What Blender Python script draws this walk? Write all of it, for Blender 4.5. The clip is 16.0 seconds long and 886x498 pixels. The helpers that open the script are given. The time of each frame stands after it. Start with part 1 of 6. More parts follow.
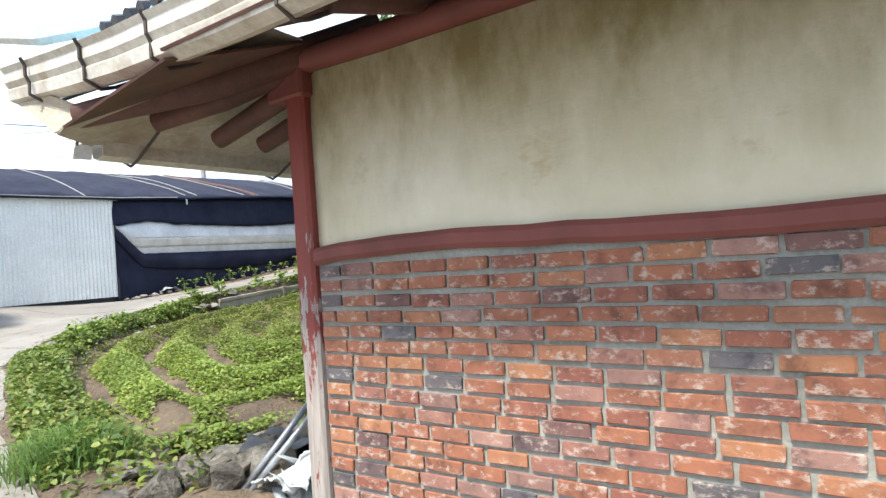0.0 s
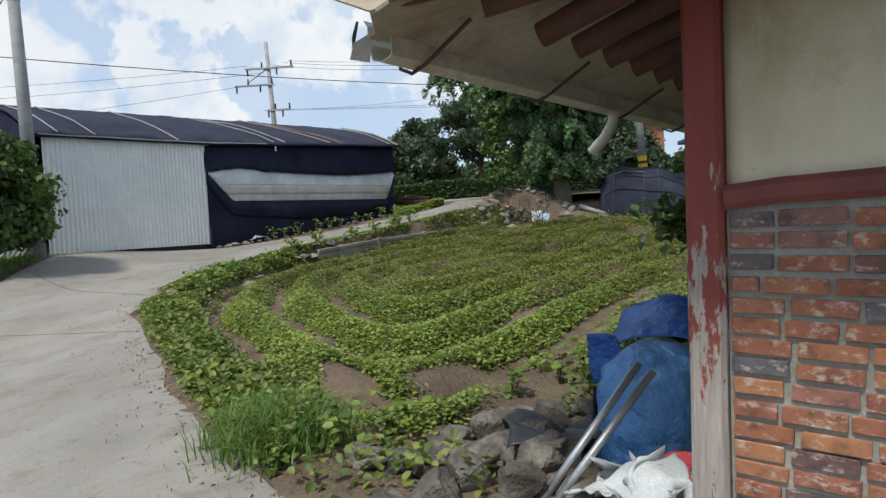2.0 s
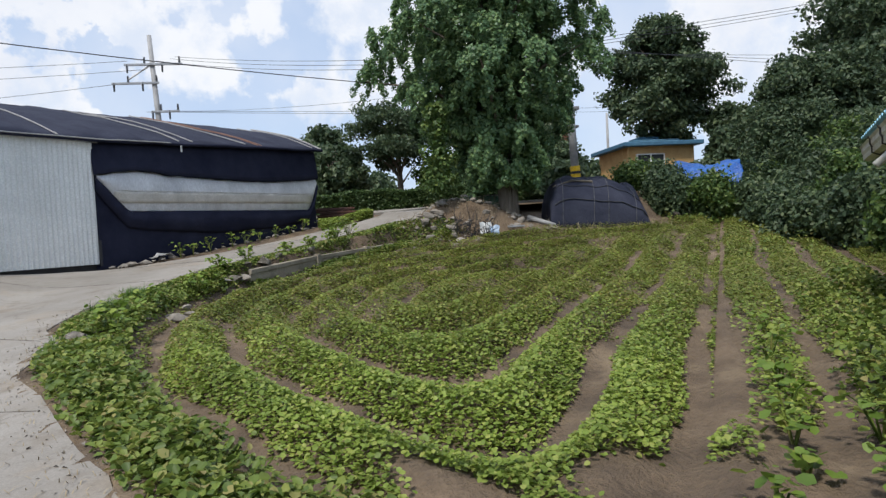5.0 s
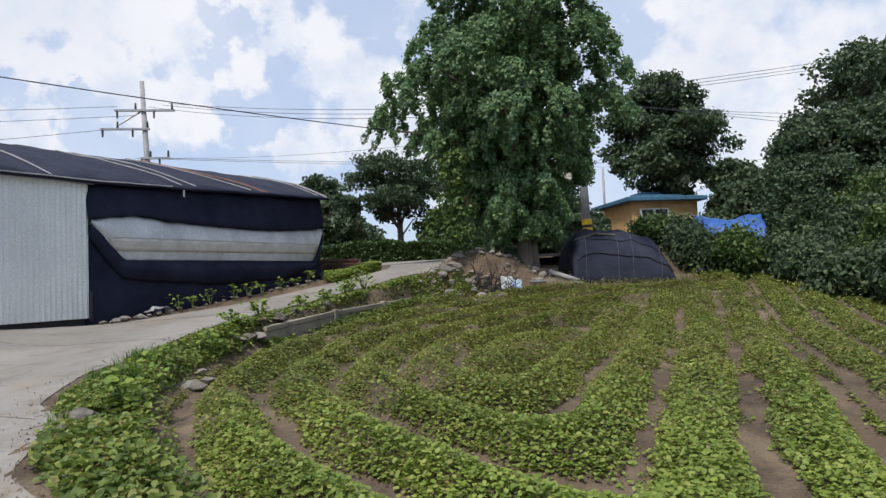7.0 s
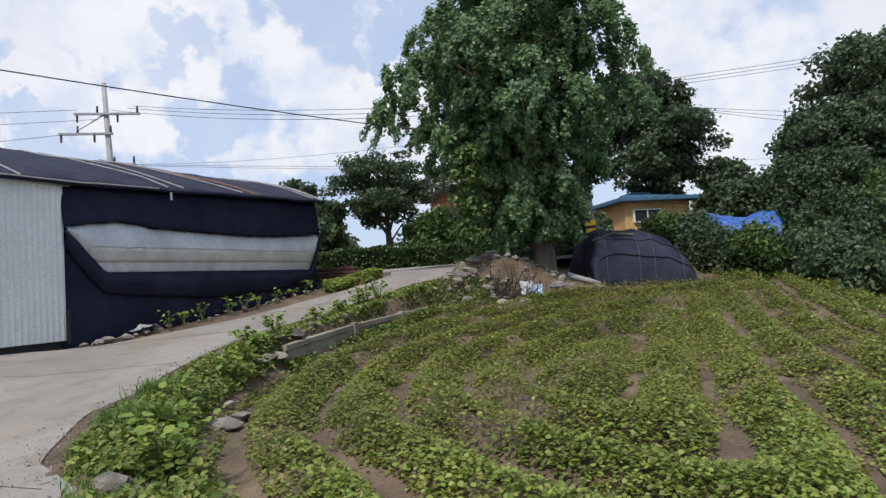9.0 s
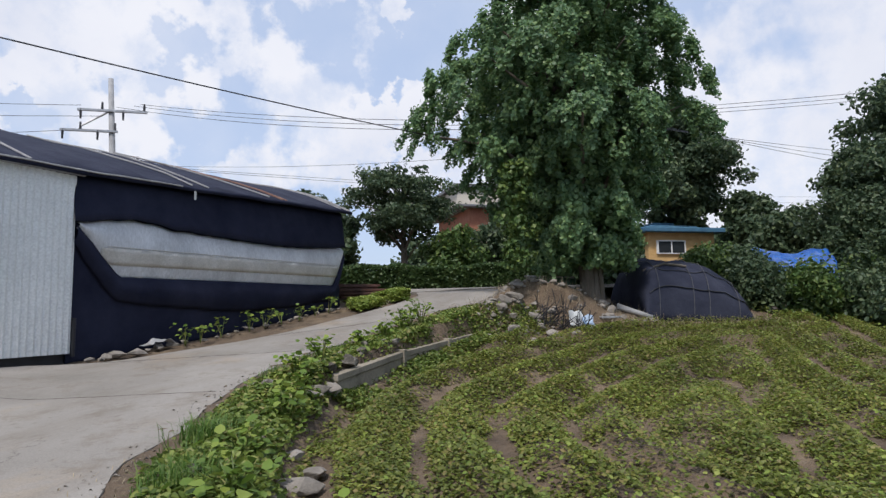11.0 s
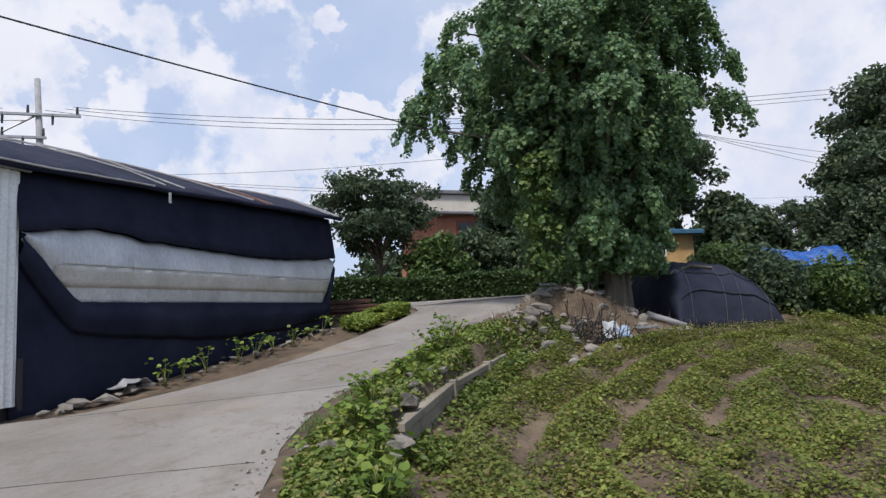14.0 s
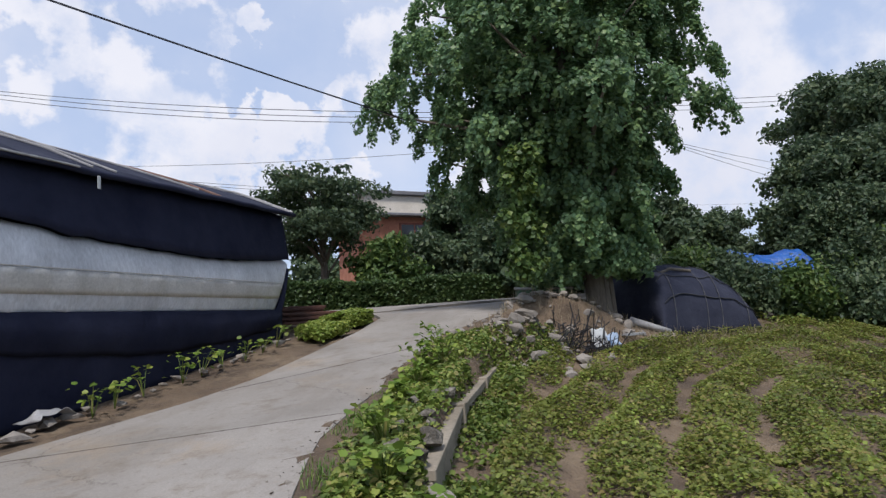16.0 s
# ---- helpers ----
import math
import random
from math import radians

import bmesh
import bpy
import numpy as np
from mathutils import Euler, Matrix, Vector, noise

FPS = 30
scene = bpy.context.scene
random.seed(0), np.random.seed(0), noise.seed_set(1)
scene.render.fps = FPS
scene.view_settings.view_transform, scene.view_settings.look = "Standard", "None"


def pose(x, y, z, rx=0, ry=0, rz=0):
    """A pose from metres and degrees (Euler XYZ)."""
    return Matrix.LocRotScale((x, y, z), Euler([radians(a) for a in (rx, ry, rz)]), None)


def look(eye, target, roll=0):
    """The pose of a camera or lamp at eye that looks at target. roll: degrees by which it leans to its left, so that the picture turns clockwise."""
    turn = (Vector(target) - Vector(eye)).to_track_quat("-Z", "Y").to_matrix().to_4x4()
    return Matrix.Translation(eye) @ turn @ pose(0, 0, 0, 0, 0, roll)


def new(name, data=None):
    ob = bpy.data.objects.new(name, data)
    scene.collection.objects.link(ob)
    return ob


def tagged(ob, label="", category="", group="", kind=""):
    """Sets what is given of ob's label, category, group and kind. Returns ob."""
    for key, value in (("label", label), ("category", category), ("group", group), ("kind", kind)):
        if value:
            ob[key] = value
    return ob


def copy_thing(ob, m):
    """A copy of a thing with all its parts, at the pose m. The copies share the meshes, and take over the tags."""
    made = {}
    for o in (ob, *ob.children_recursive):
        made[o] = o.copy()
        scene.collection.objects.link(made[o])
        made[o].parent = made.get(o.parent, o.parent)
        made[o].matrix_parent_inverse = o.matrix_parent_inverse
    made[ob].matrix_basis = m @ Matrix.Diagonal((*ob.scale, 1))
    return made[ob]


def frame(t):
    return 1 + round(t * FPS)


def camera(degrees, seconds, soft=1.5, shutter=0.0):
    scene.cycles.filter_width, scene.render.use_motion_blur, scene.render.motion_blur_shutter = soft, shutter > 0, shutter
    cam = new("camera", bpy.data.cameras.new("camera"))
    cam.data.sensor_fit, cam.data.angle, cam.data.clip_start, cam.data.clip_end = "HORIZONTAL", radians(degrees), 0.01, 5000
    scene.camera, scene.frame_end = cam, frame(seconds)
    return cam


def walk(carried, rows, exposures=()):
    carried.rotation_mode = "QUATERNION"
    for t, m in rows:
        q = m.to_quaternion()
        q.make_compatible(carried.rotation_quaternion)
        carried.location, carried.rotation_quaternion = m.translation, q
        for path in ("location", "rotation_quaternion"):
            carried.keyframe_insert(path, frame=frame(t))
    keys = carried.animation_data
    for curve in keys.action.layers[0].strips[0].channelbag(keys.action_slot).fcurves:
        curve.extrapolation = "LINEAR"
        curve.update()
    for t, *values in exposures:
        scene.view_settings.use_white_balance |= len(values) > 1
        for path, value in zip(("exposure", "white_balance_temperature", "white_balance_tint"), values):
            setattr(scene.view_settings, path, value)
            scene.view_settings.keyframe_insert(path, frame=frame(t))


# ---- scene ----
cam = camera(70.9, 16.0, soft=1.4)
PATH = [
    (0, (0.011, 0.003, 1.492), (0.002, 2.003, 1.523), -4.0),
    (0.5, (-0.333, 0.136, 1.489), (-0.44, 2.133, 1.443), -2.2),
    (1, (-0.67, 0.455, 1.504), (-0.845, 2.446, 1.425), -4.0),
    (1.5, (-1.044, 0.687, 1.504), (-1.283, 2.672, 1.432), -3.8),
    (2, (-1.413, 0.854, 1.523), (-1.586, 2.843, 1.42), -2.6),
    (2.5, (-1.711, 1.17, 1.552), (-1.828, 3.163, 1.441), -2.8),
    (3, (-2.064, 1.431, 1.528), (-2.246, 3.42, 1.421), -3.1),
    (3.5, (-2.379, 1.724, 1.544), (-2.465, 3.718, 1.405), -2.2),
    (4, (-2.64, 2.071, 1.57), (-2.665, 4.067, 1.457), -2.5),
    (4.5, (-2.924, 2.494, 1.558), (-2.873, 4.492, 1.471), -4.1),
    (4.7, (-2.978, 2.695, 1.549), (-2.843, 4.689, 1.463), -3.7),
    (6.8, (-3.958, 4.049, 1.585), (-3.661, 6.025, 1.668), -1.7),
    (7, (-4.019, 4.212, 1.598), (-3.748, 6.191, 1.692), -2.2),
    (7.5, (-4.372, 4.687, 1.586), (-4.039, 6.656, 1.69), -2.6),
    (8, (-4.569, 4.939, 1.598), (-4.226, 6.908, 1.679), -2.7),
    (8.5, (-4.852, 5.427, 1.621), (-4.505, 7.395, 1.688), -3.5),
    (9, (-5.067, 5.721, 1.64), (-4.678, 7.679, 1.752), -3.6),
    (9.5, (-5.33, 6.075, 1.649), (-5.026, 8.045, 1.818), -1.3),
    (10, (-5.682, 6.582, 1.679), (-5.428, 8.554, 1.891), -3.0),
    (10.2, (-5.774, 6.786, 1.703), (-5.476, 8.756, 1.878), -2.4),
    (12.3, (-6.459, 8.036, 1.757), (-5.974, 9.965, 1.967), -0.7),
    (12.5, (-6.57, 8.245, 1.792), (-6.102, 10.177, 2.007), -2.1),
    (13, (-6.738, 8.733, 1.788), (-6.191, 10.65, 1.944), -1.8),
    (13.5, (-6.878, 8.961, 1.847), (-6.272, 10.859, 2.021), -0.7),
    (14, (-7.036, 9.483, 1.873), (-6.425, 11.376, 2.083), -2.8),
    (14.5, (-7.161, 9.767, 1.923), (-6.448, 11.626, 2.111), -1.0),
    (15, (-7.318, 10.067, 1.95), (-6.595, 11.921, 2.148), -0.9),
    (15.5, (-7.376, 10.643, 1.922), (-6.655, 12.5, 2.097), -3.5),
    (16, (-7.421, 11.049, 1.978), (-6.591, 12.856, 2.19), -3.2),
]
EXPOSURES = [(0, 1.2, 6420, 7), (0.5, 0.8, 6420, 6), (1, 0.3, 6420, 6), (1.5, 0.06, 6420, 6), (2, 0.1, 6420, 6), (3, 0.15, 6420, 7), (4, 0.2, 6400, 8), (4.7, 0.18, 6400, 9), (7, 0.1, 6400, 11), (10, 0.08, 6350, 12), (12.5, 0.03, 6250, 13), (16, 0.03, 6250, 14)]
walk(cam, [(t, look(eye, target, roll)) for t, eye, target, roll in PATH], EXPOSURES)

# world: summer sky with cumulus, veiled sun
world = bpy.data.worlds.new("sky")
scene.world = world
world.use_nodes = True
wn, wl = world.node_tree.nodes, world.node_tree.links
wn.clear()
SUN_ELEV, SUN_ROT = 58, 215
sky = wn.new("ShaderNodeTexSky")
sky.sky_type, sky.sun_disc = "NISHITA", False
sky.sun_elevation, sky.sun_rotation = radians(SUN_ELEV), radians(SUN_ROT)
sky.air_density, sky.dust_density, sky.ozone_density = 1.0, 1.2, 1.0
wc = wn.new("ShaderNodeTexCoord")


def sky_noise(scale, detail, rough):
    t = wn.new("ShaderNodeTexNoise")
    t.inputs["Scale"].default_value, t.inputs["Detail"].default_value, t.inputs["Roughness"].default_value = scale, detail, rough
    wl.new(wc.outputs["Generated"], t.inputs["Vector"])
    return t


def sky_math(op, a, b):
    m = wn.new("ShaderNodeMath")
    m.operation = op
    for k, v in enumerate((a, b)):
        if isinstance(v, (int, float)):
            m.inputs[k].default_value = v
        else:
            wl.new(v, m.inputs[k])
    return m.outputs[0]


def sky_range(src, lo, hi, top=1.0):
    m = wn.new("ShaderNodeMapRange")
    m.interpolation_type = "SMOOTHSTEP"
    for key, v in (("From Min", lo), ("From Max", hi), ("To Max", top)):
        m.inputs[key].default_value = v
    wl.new(src, m.inputs["Value"])
    return m.outputs[0]


def sky_mix(fac, a, b):
    m = wn.new("ShaderNodeMix")
    m.data_type = "RGBA"
    for key, v in (("Factor", fac), ("A", a), ("B", b)):
        if isinstance(v, tuple):
            m.inputs[key].default_value = (*v, 1)
        elif isinstance(v, float):
            m.inputs[key].default_value = v
        else:
            wl.new(v, m.inputs[key])
    return m.outputs["Result"]


# cumulus heads: a direction and a radius each, their rims broken up by noise
CUMULUS = [(-0.06, 0.935, 0.35, 0.085), (-0.03, 0.955, 0.29, 0.10), (-0.11, 0.95, 0.27, 0.08), (0.153, 0.946, 0.285, 0.05), (0.18, 0.95, 0.25, 0.065), (0.12, 0.955, 0.245, 0.06),
           (-0.23, 0.897, 0.377, 0.08), (-0.27, 0.92, 0.29, 0.085), (0.757, 0.607, 0.25, 0.15), (0.548, 0.789, 0.28, 0.12), (0.65, 0.72, 0.2, 0.14), (-0.36, 0.902, 0.24, 0.05),
           (-0.42, 0.882, 0.21, 0.07), (0.37, 0.83, 0.42, 0.09), (-0.65, 0.72, 0.2, 0.11), (-0.45, 0.82, 0.42, 0.09)]
puff = wn.new("ShaderNodeVectorMath")
puff.operation = "MULTIPLY_ADD"
puff.inputs[1].default_value = (0.10, 0.10, 0.10)
wl.new(sky_noise(9.0, 8, 0.55).outputs["Color"], puff.inputs[0])
off = wn.new("ShaderNodeVectorMath")
off.operation = "SUBTRACT"
off.inputs[1].default_value = (0.05, 0.05, 0.05)
wl.new(wc.outputs["Generated"], off.inputs[0])
wl.new(off.outputs[0], puff.inputs[2])
cloud = None
for x, y, z, r in CUMULUS:
    dot = wn.new("ShaderNodeVectorMath")
    dot.operation = "DOT_PRODUCT"
    dot.inputs[1].default_value = Vector((x, y, z)).normalized()
    wl.new(puff.outputs[0], dot.inputs[0])
    head = sky_range(dot.outputs["Value"], math.cos(r * 1.7), math.cos(r * 0.35))
    cloud = head if cloud is None else sky_math("MAXIMUM", cloud, head)
veil = sky_range(sky_noise(2.2, 8, 0.55).outputs["Fac"], 0.42, 0.75, 0.6)
ragged = sky_range(sky_noise(14.0, 7, 0.6).outputs["Fac"], 0.3, 0.58, 0.45)
cloud = sky_math("MAXIMUM", sky_math("MULTIPLY", cloud, sky_math("ADD", ragged, 0.55)), veil)
blue = sky_mix(0.72, sky.outputs[0], (5.0, 6.0, 7.8))
shade = sky_mix(sky_range(sky_noise(4.0, 6, 0.5).outputs["Fac"], 0.3, 0.62), (6.3, 6.55, 7.2), (7.35, 7.45, 7.75))
sky_colour = sky_mix(cloud, blue, shade)
bg = wn.new("ShaderNodeBackground")
bg.inputs["Strength"].default_value = 0.115
wl.new(sky_colour, bg.inputs["Color"])
wo = wn.new("ShaderNodeOutputWorld")
wl.new(bg.outputs[0], wo.inputs["Surface"])

sun = new("sun", bpy.data.lights.new("sun", "SUN"))
sun.data.energy, sun.data.angle, sun.data.color = 3.4, radians(8), (1.0, 0.95, 0.88)
sa, se = radians(SUN_ROT), radians(SUN_ELEV)
sun.matrix_world = look((0, 0, 30), (-30 * math.sin(sa) * math.cos(se), -30 * math.cos(sa) * math.cos(se), 30 - 30 * math.sin(se)))

# ---- materials ----


def nodes_of(name):
    m = bpy.data.materials.new(name)
    m.use_nodes = True
    n, l = m.node_tree.nodes, m.node_tree.links
    return m, n, l, n["Principled BSDF"]


def noise_tex(n, l, scale, detail=6, rough=0.6, stretch=None, coord="Object"):
    tc = n.new("ShaderNodeNewGeometry" if coord == "Position" else "ShaderNodeTexCoord")
    mp = n.new("ShaderNodeMapping")
    if stretch:
        mp.inputs["Scale"].default_value = stretch
    l.new(tc.outputs[coord], mp.inputs["Vector"])
    t = n.new("ShaderNodeTexNoise")
    t.inputs["Scale"].default_value, t.inputs["Detail"].default_value, t.inputs["Roughness"].default_value = scale, detail, rough
    l.new(mp.outputs[0], t.inputs["Vector"])
    return t


def ramp(n, l, src, stops):
    r = n.new("ShaderNodeValToRGB")
    e = r.color_ramp.elements
    while len(e) < len(stops):
        e.new(0.5)
    for k, (p, c) in zip(e, stops):
        k.position, k.color = p, (*c, 1) if len(c) == 3 else c
    l.new(src, r.inputs[0])
    return r


def blend(n, l, fac, a, b, mode="MIX"):
    m = n.new("ShaderNodeMix")
    m.data_type, m.blend_type = "RGBA", mode
    for key, v in (("Factor", fac), ("A", a), ("B", b)):
        if isinstance(v, (int, float)):
            m.inputs[key].default_value = v
        elif isinstance(v, tuple):
            m.inputs[key].default_value = (*v, 1)
        else:
            l.new(v, m.inputs[key])
    return m.outputs["Result"]


def bump(n, l, src, bsdf, strength, dist=0.02):
    b = n.new("ShaderNodeBump")
    b.inputs["Strength"].default_value, b.inputs["Distance"].default_value = strength, dist
    l.new(src, b.inputs["Height"])
    l.new(b.outputs[0], bsdf.inputs["Normal"])


def surface(name, c1, c2, scale=3.0, fine=40.0, rough=0.8, relief=0.4, dist=0.01, metal=0.0, stain=None, stain_scale=1.0, stretch=None, lo=0.35, hi=0.65):
    """Two-scale mottled surface with fine relief and optional stains."""
    m, n, l, b = nodes_of(name)
    big = noise_tex(n, l, scale, 5, 0.6, stretch)
    small = noise_tex(n, l, fine, 4, 0.65, stretch)
    col = ramp(n, l, big.outputs["Fac"], [(lo, c1), (hi, c2)]).outputs[0]
    grain = ramp(n, l, small.outputs["Fac"], [(0.3, (0.75, 0.75, 0.75)), (0.7, (1.12, 1.12, 1.12))]).outputs[0]
    col = blend(n, l, 0.8, col, grain, "MULTIPLY")
    if stain:
        s = noise_tex(n, l, stain_scale, 7, 0.7)
        col = blend(n, l, ramp(n, l, s.outputs["Fac"], [(0.52, (0, 0, 0)), (0.66, (0.85, 0.85, 0.85))]).outputs[0], col, stain)
    l.new(col, b.inputs["Base Color"])
    b.inputs["Roughness"].default_value, b.inputs["Metallic"].default_value = rough, metal
    if relief:
        bump(n, l, small.outputs["Fac"], b, relief, dist)
    return m


def leaf_mat(name, stops, rough=0.5, trans=0.35):
    """Leaves: each leaf its own green, some light passing through."""
    m, n, l, b = nodes_of(name)
    g = n.new("ShaderNodeNewGeometry")
    r = ramp(n, l, g.outputs["Random Per Island"], stops)
    big = noise_tex(n, l, 0.9, 3, 0.5)
    tone = ramp(n, l, big.outputs["Fac"], [(0.3, (0.78, 0.8, 0.75)), (0.7, (1.15, 1.12, 1.0))]).outputs[0]
    col = blend(n, l, 1.0, r.outputs[0], tone, "MULTIPLY")
    l.new(col, b.inputs["Base Color"])
    b.inputs["Roughness"].default_value = rough
    b.inputs["Specular IOR Level"].default_value = 0.35
    t = n.new("ShaderNodeBsdfTranslucent")
    l.new(col, t.inputs["Color"])
    mx = n.new("ShaderNodeMixShader")
    mx.inputs[0].default_value = trans
    l.new(b.outputs[0], mx.inputs[1])
    l.new(t.outputs[0], mx.inputs[2])
    l.new(mx.outputs[0], n["Material Output"].inputs["Surface"])
    return m


def brick_mat():
    m, n, l, b = nodes_of("old_brick")
    oi = n.new("ShaderNodeObjectInfo")
    r = ramp(n, l, oi.outputs["Random"], [(0.0, (0.29, 0.115, 0.07)), (0.2, (0.35, 0.135, 0.075)), (0.38, (0.25, 0.092, 0.066)), (0.52, (0.41, 0.18, 0.09)), (0.66, (0.29, 0.12, 0.088)),
                                          (0.80, (0.36, 0.20, 0.16)), (0.89, (0.17, 0.085, 0.075)), (0.96, (0.13, 0.12, 0.13)), (1.0, (0.11, 0.09, 0.09))])
    r.color_ramp.interpolation = "LINEAR"
    blot = noise_tex(n, l, 11, 5, 0.65, None, "Position")
    dark = ramp(n, l, blot.outputs["Fac"], [(0.32, (0.45, 0.45, 0.48)), (0.45, (0.78, 0.80, 0.80)), (0.62, (0.98, 0.98, 0.94))]).outputs[0]
    col = blend(n, l, 1.0, r.outputs[0], dark, "MULTIPLY")
    lime = noise_tex(n, l, 17, 9, 0.74, (1, 1, 1.6), "Position")
    col = blend(n, l, ramp(n, l, lime.outputs["Fac"], [(0.53, (0, 0, 0)), (0.63, (0.72, 0.72, 0.72))]).outputs[0], col, (0.50, 0.41, 0.34))
    l.new(col, b.inputs["Base Color"])
    b.inputs["Roughness"].default_value = 0.88
    bump(n, l, lime.outputs["Fac"], b, 0.55, 0.006)
    return m


def plaster_mat():
    """Lime plaster, yellowed; brown water stains run from the top, eave shade painted in."""
    m, n, l, b = nodes_of("lime_plaster")
    base = noise_tex(n, l, 1.6, 6, 0.6)
    col = ramp(n, l, base.outputs["Fac"], [(0.3, (0.57, 0.515, 0.35)), (0.7, (0.71, 0.665, 0.52))]).outputs[0]
    tc = n.new("ShaderNodeTexCoord")
    sp = n.new("ShaderNodeSeparateXYZ")
    l.new(tc.outputs["Object"], sp.inputs[0])
    wob = noise_tex(n, l, 2.2, 7, 0.65, (1, 1, 0.35))
    ad = n.new("ShaderNodeMath")
    ad.operation = "MULTIPLY_ADD"
    ad.inputs[1].default_value, ad.inputs[2].default_value = 1.0, -0.5
    l.new(wob.outputs["Fac"], ad.inputs[0])
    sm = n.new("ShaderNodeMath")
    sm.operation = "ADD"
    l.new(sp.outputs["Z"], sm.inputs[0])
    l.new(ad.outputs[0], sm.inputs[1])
    # darker towards the top: eave shade put into the colour with the brown stains
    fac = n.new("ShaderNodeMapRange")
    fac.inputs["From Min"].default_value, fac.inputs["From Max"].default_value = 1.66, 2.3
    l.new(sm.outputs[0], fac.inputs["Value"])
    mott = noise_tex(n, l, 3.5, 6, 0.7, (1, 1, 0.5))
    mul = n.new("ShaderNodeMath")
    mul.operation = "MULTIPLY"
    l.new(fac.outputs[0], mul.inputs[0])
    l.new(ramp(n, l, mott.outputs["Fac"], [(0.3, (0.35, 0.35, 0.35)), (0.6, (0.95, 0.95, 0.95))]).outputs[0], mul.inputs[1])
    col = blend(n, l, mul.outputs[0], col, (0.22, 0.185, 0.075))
    trowel = noise_tex(n, l, 3.2, 8, 0.7, (1, 1, 1.8))
    col = blend(n, l, ramp(n, l, trowel.outputs["Fac"], [(0.60, (0, 0, 0)), (0.70, (0.45, 0.45, 0.45))]).outputs[0], col, (0.36, 0.27, 0.12))
    l.new(col, b.inputs["Base Color"])
    b.inputs["Roughness"].default_value = 0.9
    fine = noise_tex(n, l, 9, 7, 0.7, (1, 1, 1.5))
    bump(n, l, fine.outputs["Fac"], b, 0.35, 0.012)
    return m


def peeling_mat(name, paint, under, amount, zlow=None):
    """Painted timber; the paint has flaked to grey wood, most near the foot."""
    m, n, l, b = nodes_of(name)
    tone = noise_tex(n, l, 5, 5, 0.6, (1, 1, 0.3))
    col = ramp(n, l, tone.outputs["Fac"], [(0.3, tuple(0.7 * c for c in paint)), (0.7, paint)]).outputs[0]
    fl = noise_tex(n, l, 16, 8, 0.7, (1, 1, 0.28))
    src = fl.outputs["Fac"]
    if zlow:
        tc = n.new("ShaderNodeTexCoord")
        sp = n.new("ShaderNodeSeparateXYZ")
        l.new(tc.outputs["Object"], sp.inputs[0])
        mr = n.new("ShaderNodeMapRange")
        mr.inputs["From Min"].default_value, mr.inputs["From Max"].default_value = zlow
        mr.inputs["To Min"].default_value, mr.inputs["To Max"].default_value = 0.16, -0.25
        l.new(sp.outputs["Z"], mr.inputs["Value"])
        ad = n.new("ShaderNodeMath")
        l.new(src, ad.inputs[0])
        l.new(mr.outputs[0], ad.inputs[1])
        src = ad.outputs[0]
    k = ramp(n, l, src, [(amount, (0, 0, 0)), (amount + 0.03, (1, 1, 1))]).outputs[0]
    wood = noise_tex(n, l, 60, 4, 0.6, (1, 1, 0.08))
    wcol = ramp(n, l, wood.outputs["Fac"], [(0.3, tuple(0.6 * c for c in under)), (0.7, under)]).outputs[0]
    l.new(blend(n, l, k, col, wcol), b.inputs["Base Color"])
    b.inputs["Roughness"].default_value = 0.72
    bump(n, l, fl.outputs["Fac"], b, 0.4, 0.006)
    return m


def net_mat(name, c1, c2, rough):
    """Woven shade cloth: fine weave over broad folds."""
    m, n, l, b = nodes_of(name)
    big = noise_tex(n, l, 1.3, 6, 0.65)
    fine = noise_tex(n, l, 120, 2, 0.5)
    l.new(ramp(n, l, big.outputs["Fac"], [(0.3, c1), (0.7, c2)]).outputs[0], b.inputs["Base Color"])
    b.inputs["Roughness"].default_value = rough
    b.inputs["Specular IOR Level"].default_value = 0.06
    ad = n.new("ShaderNodeMath")
    ad.operation = "MULTIPLY_ADD"
    ad.inputs[1].default_value = 0.12
    l.new(fine.outputs["Fac"], ad.inputs[0])
    l.new(noise_tex(n, l, 4.5, 5, 0.6).outputs["Fac"], ad.inputs[2])
    bump(n, l, ad.outputs[0], b, 0.5, 0.05)
    return m


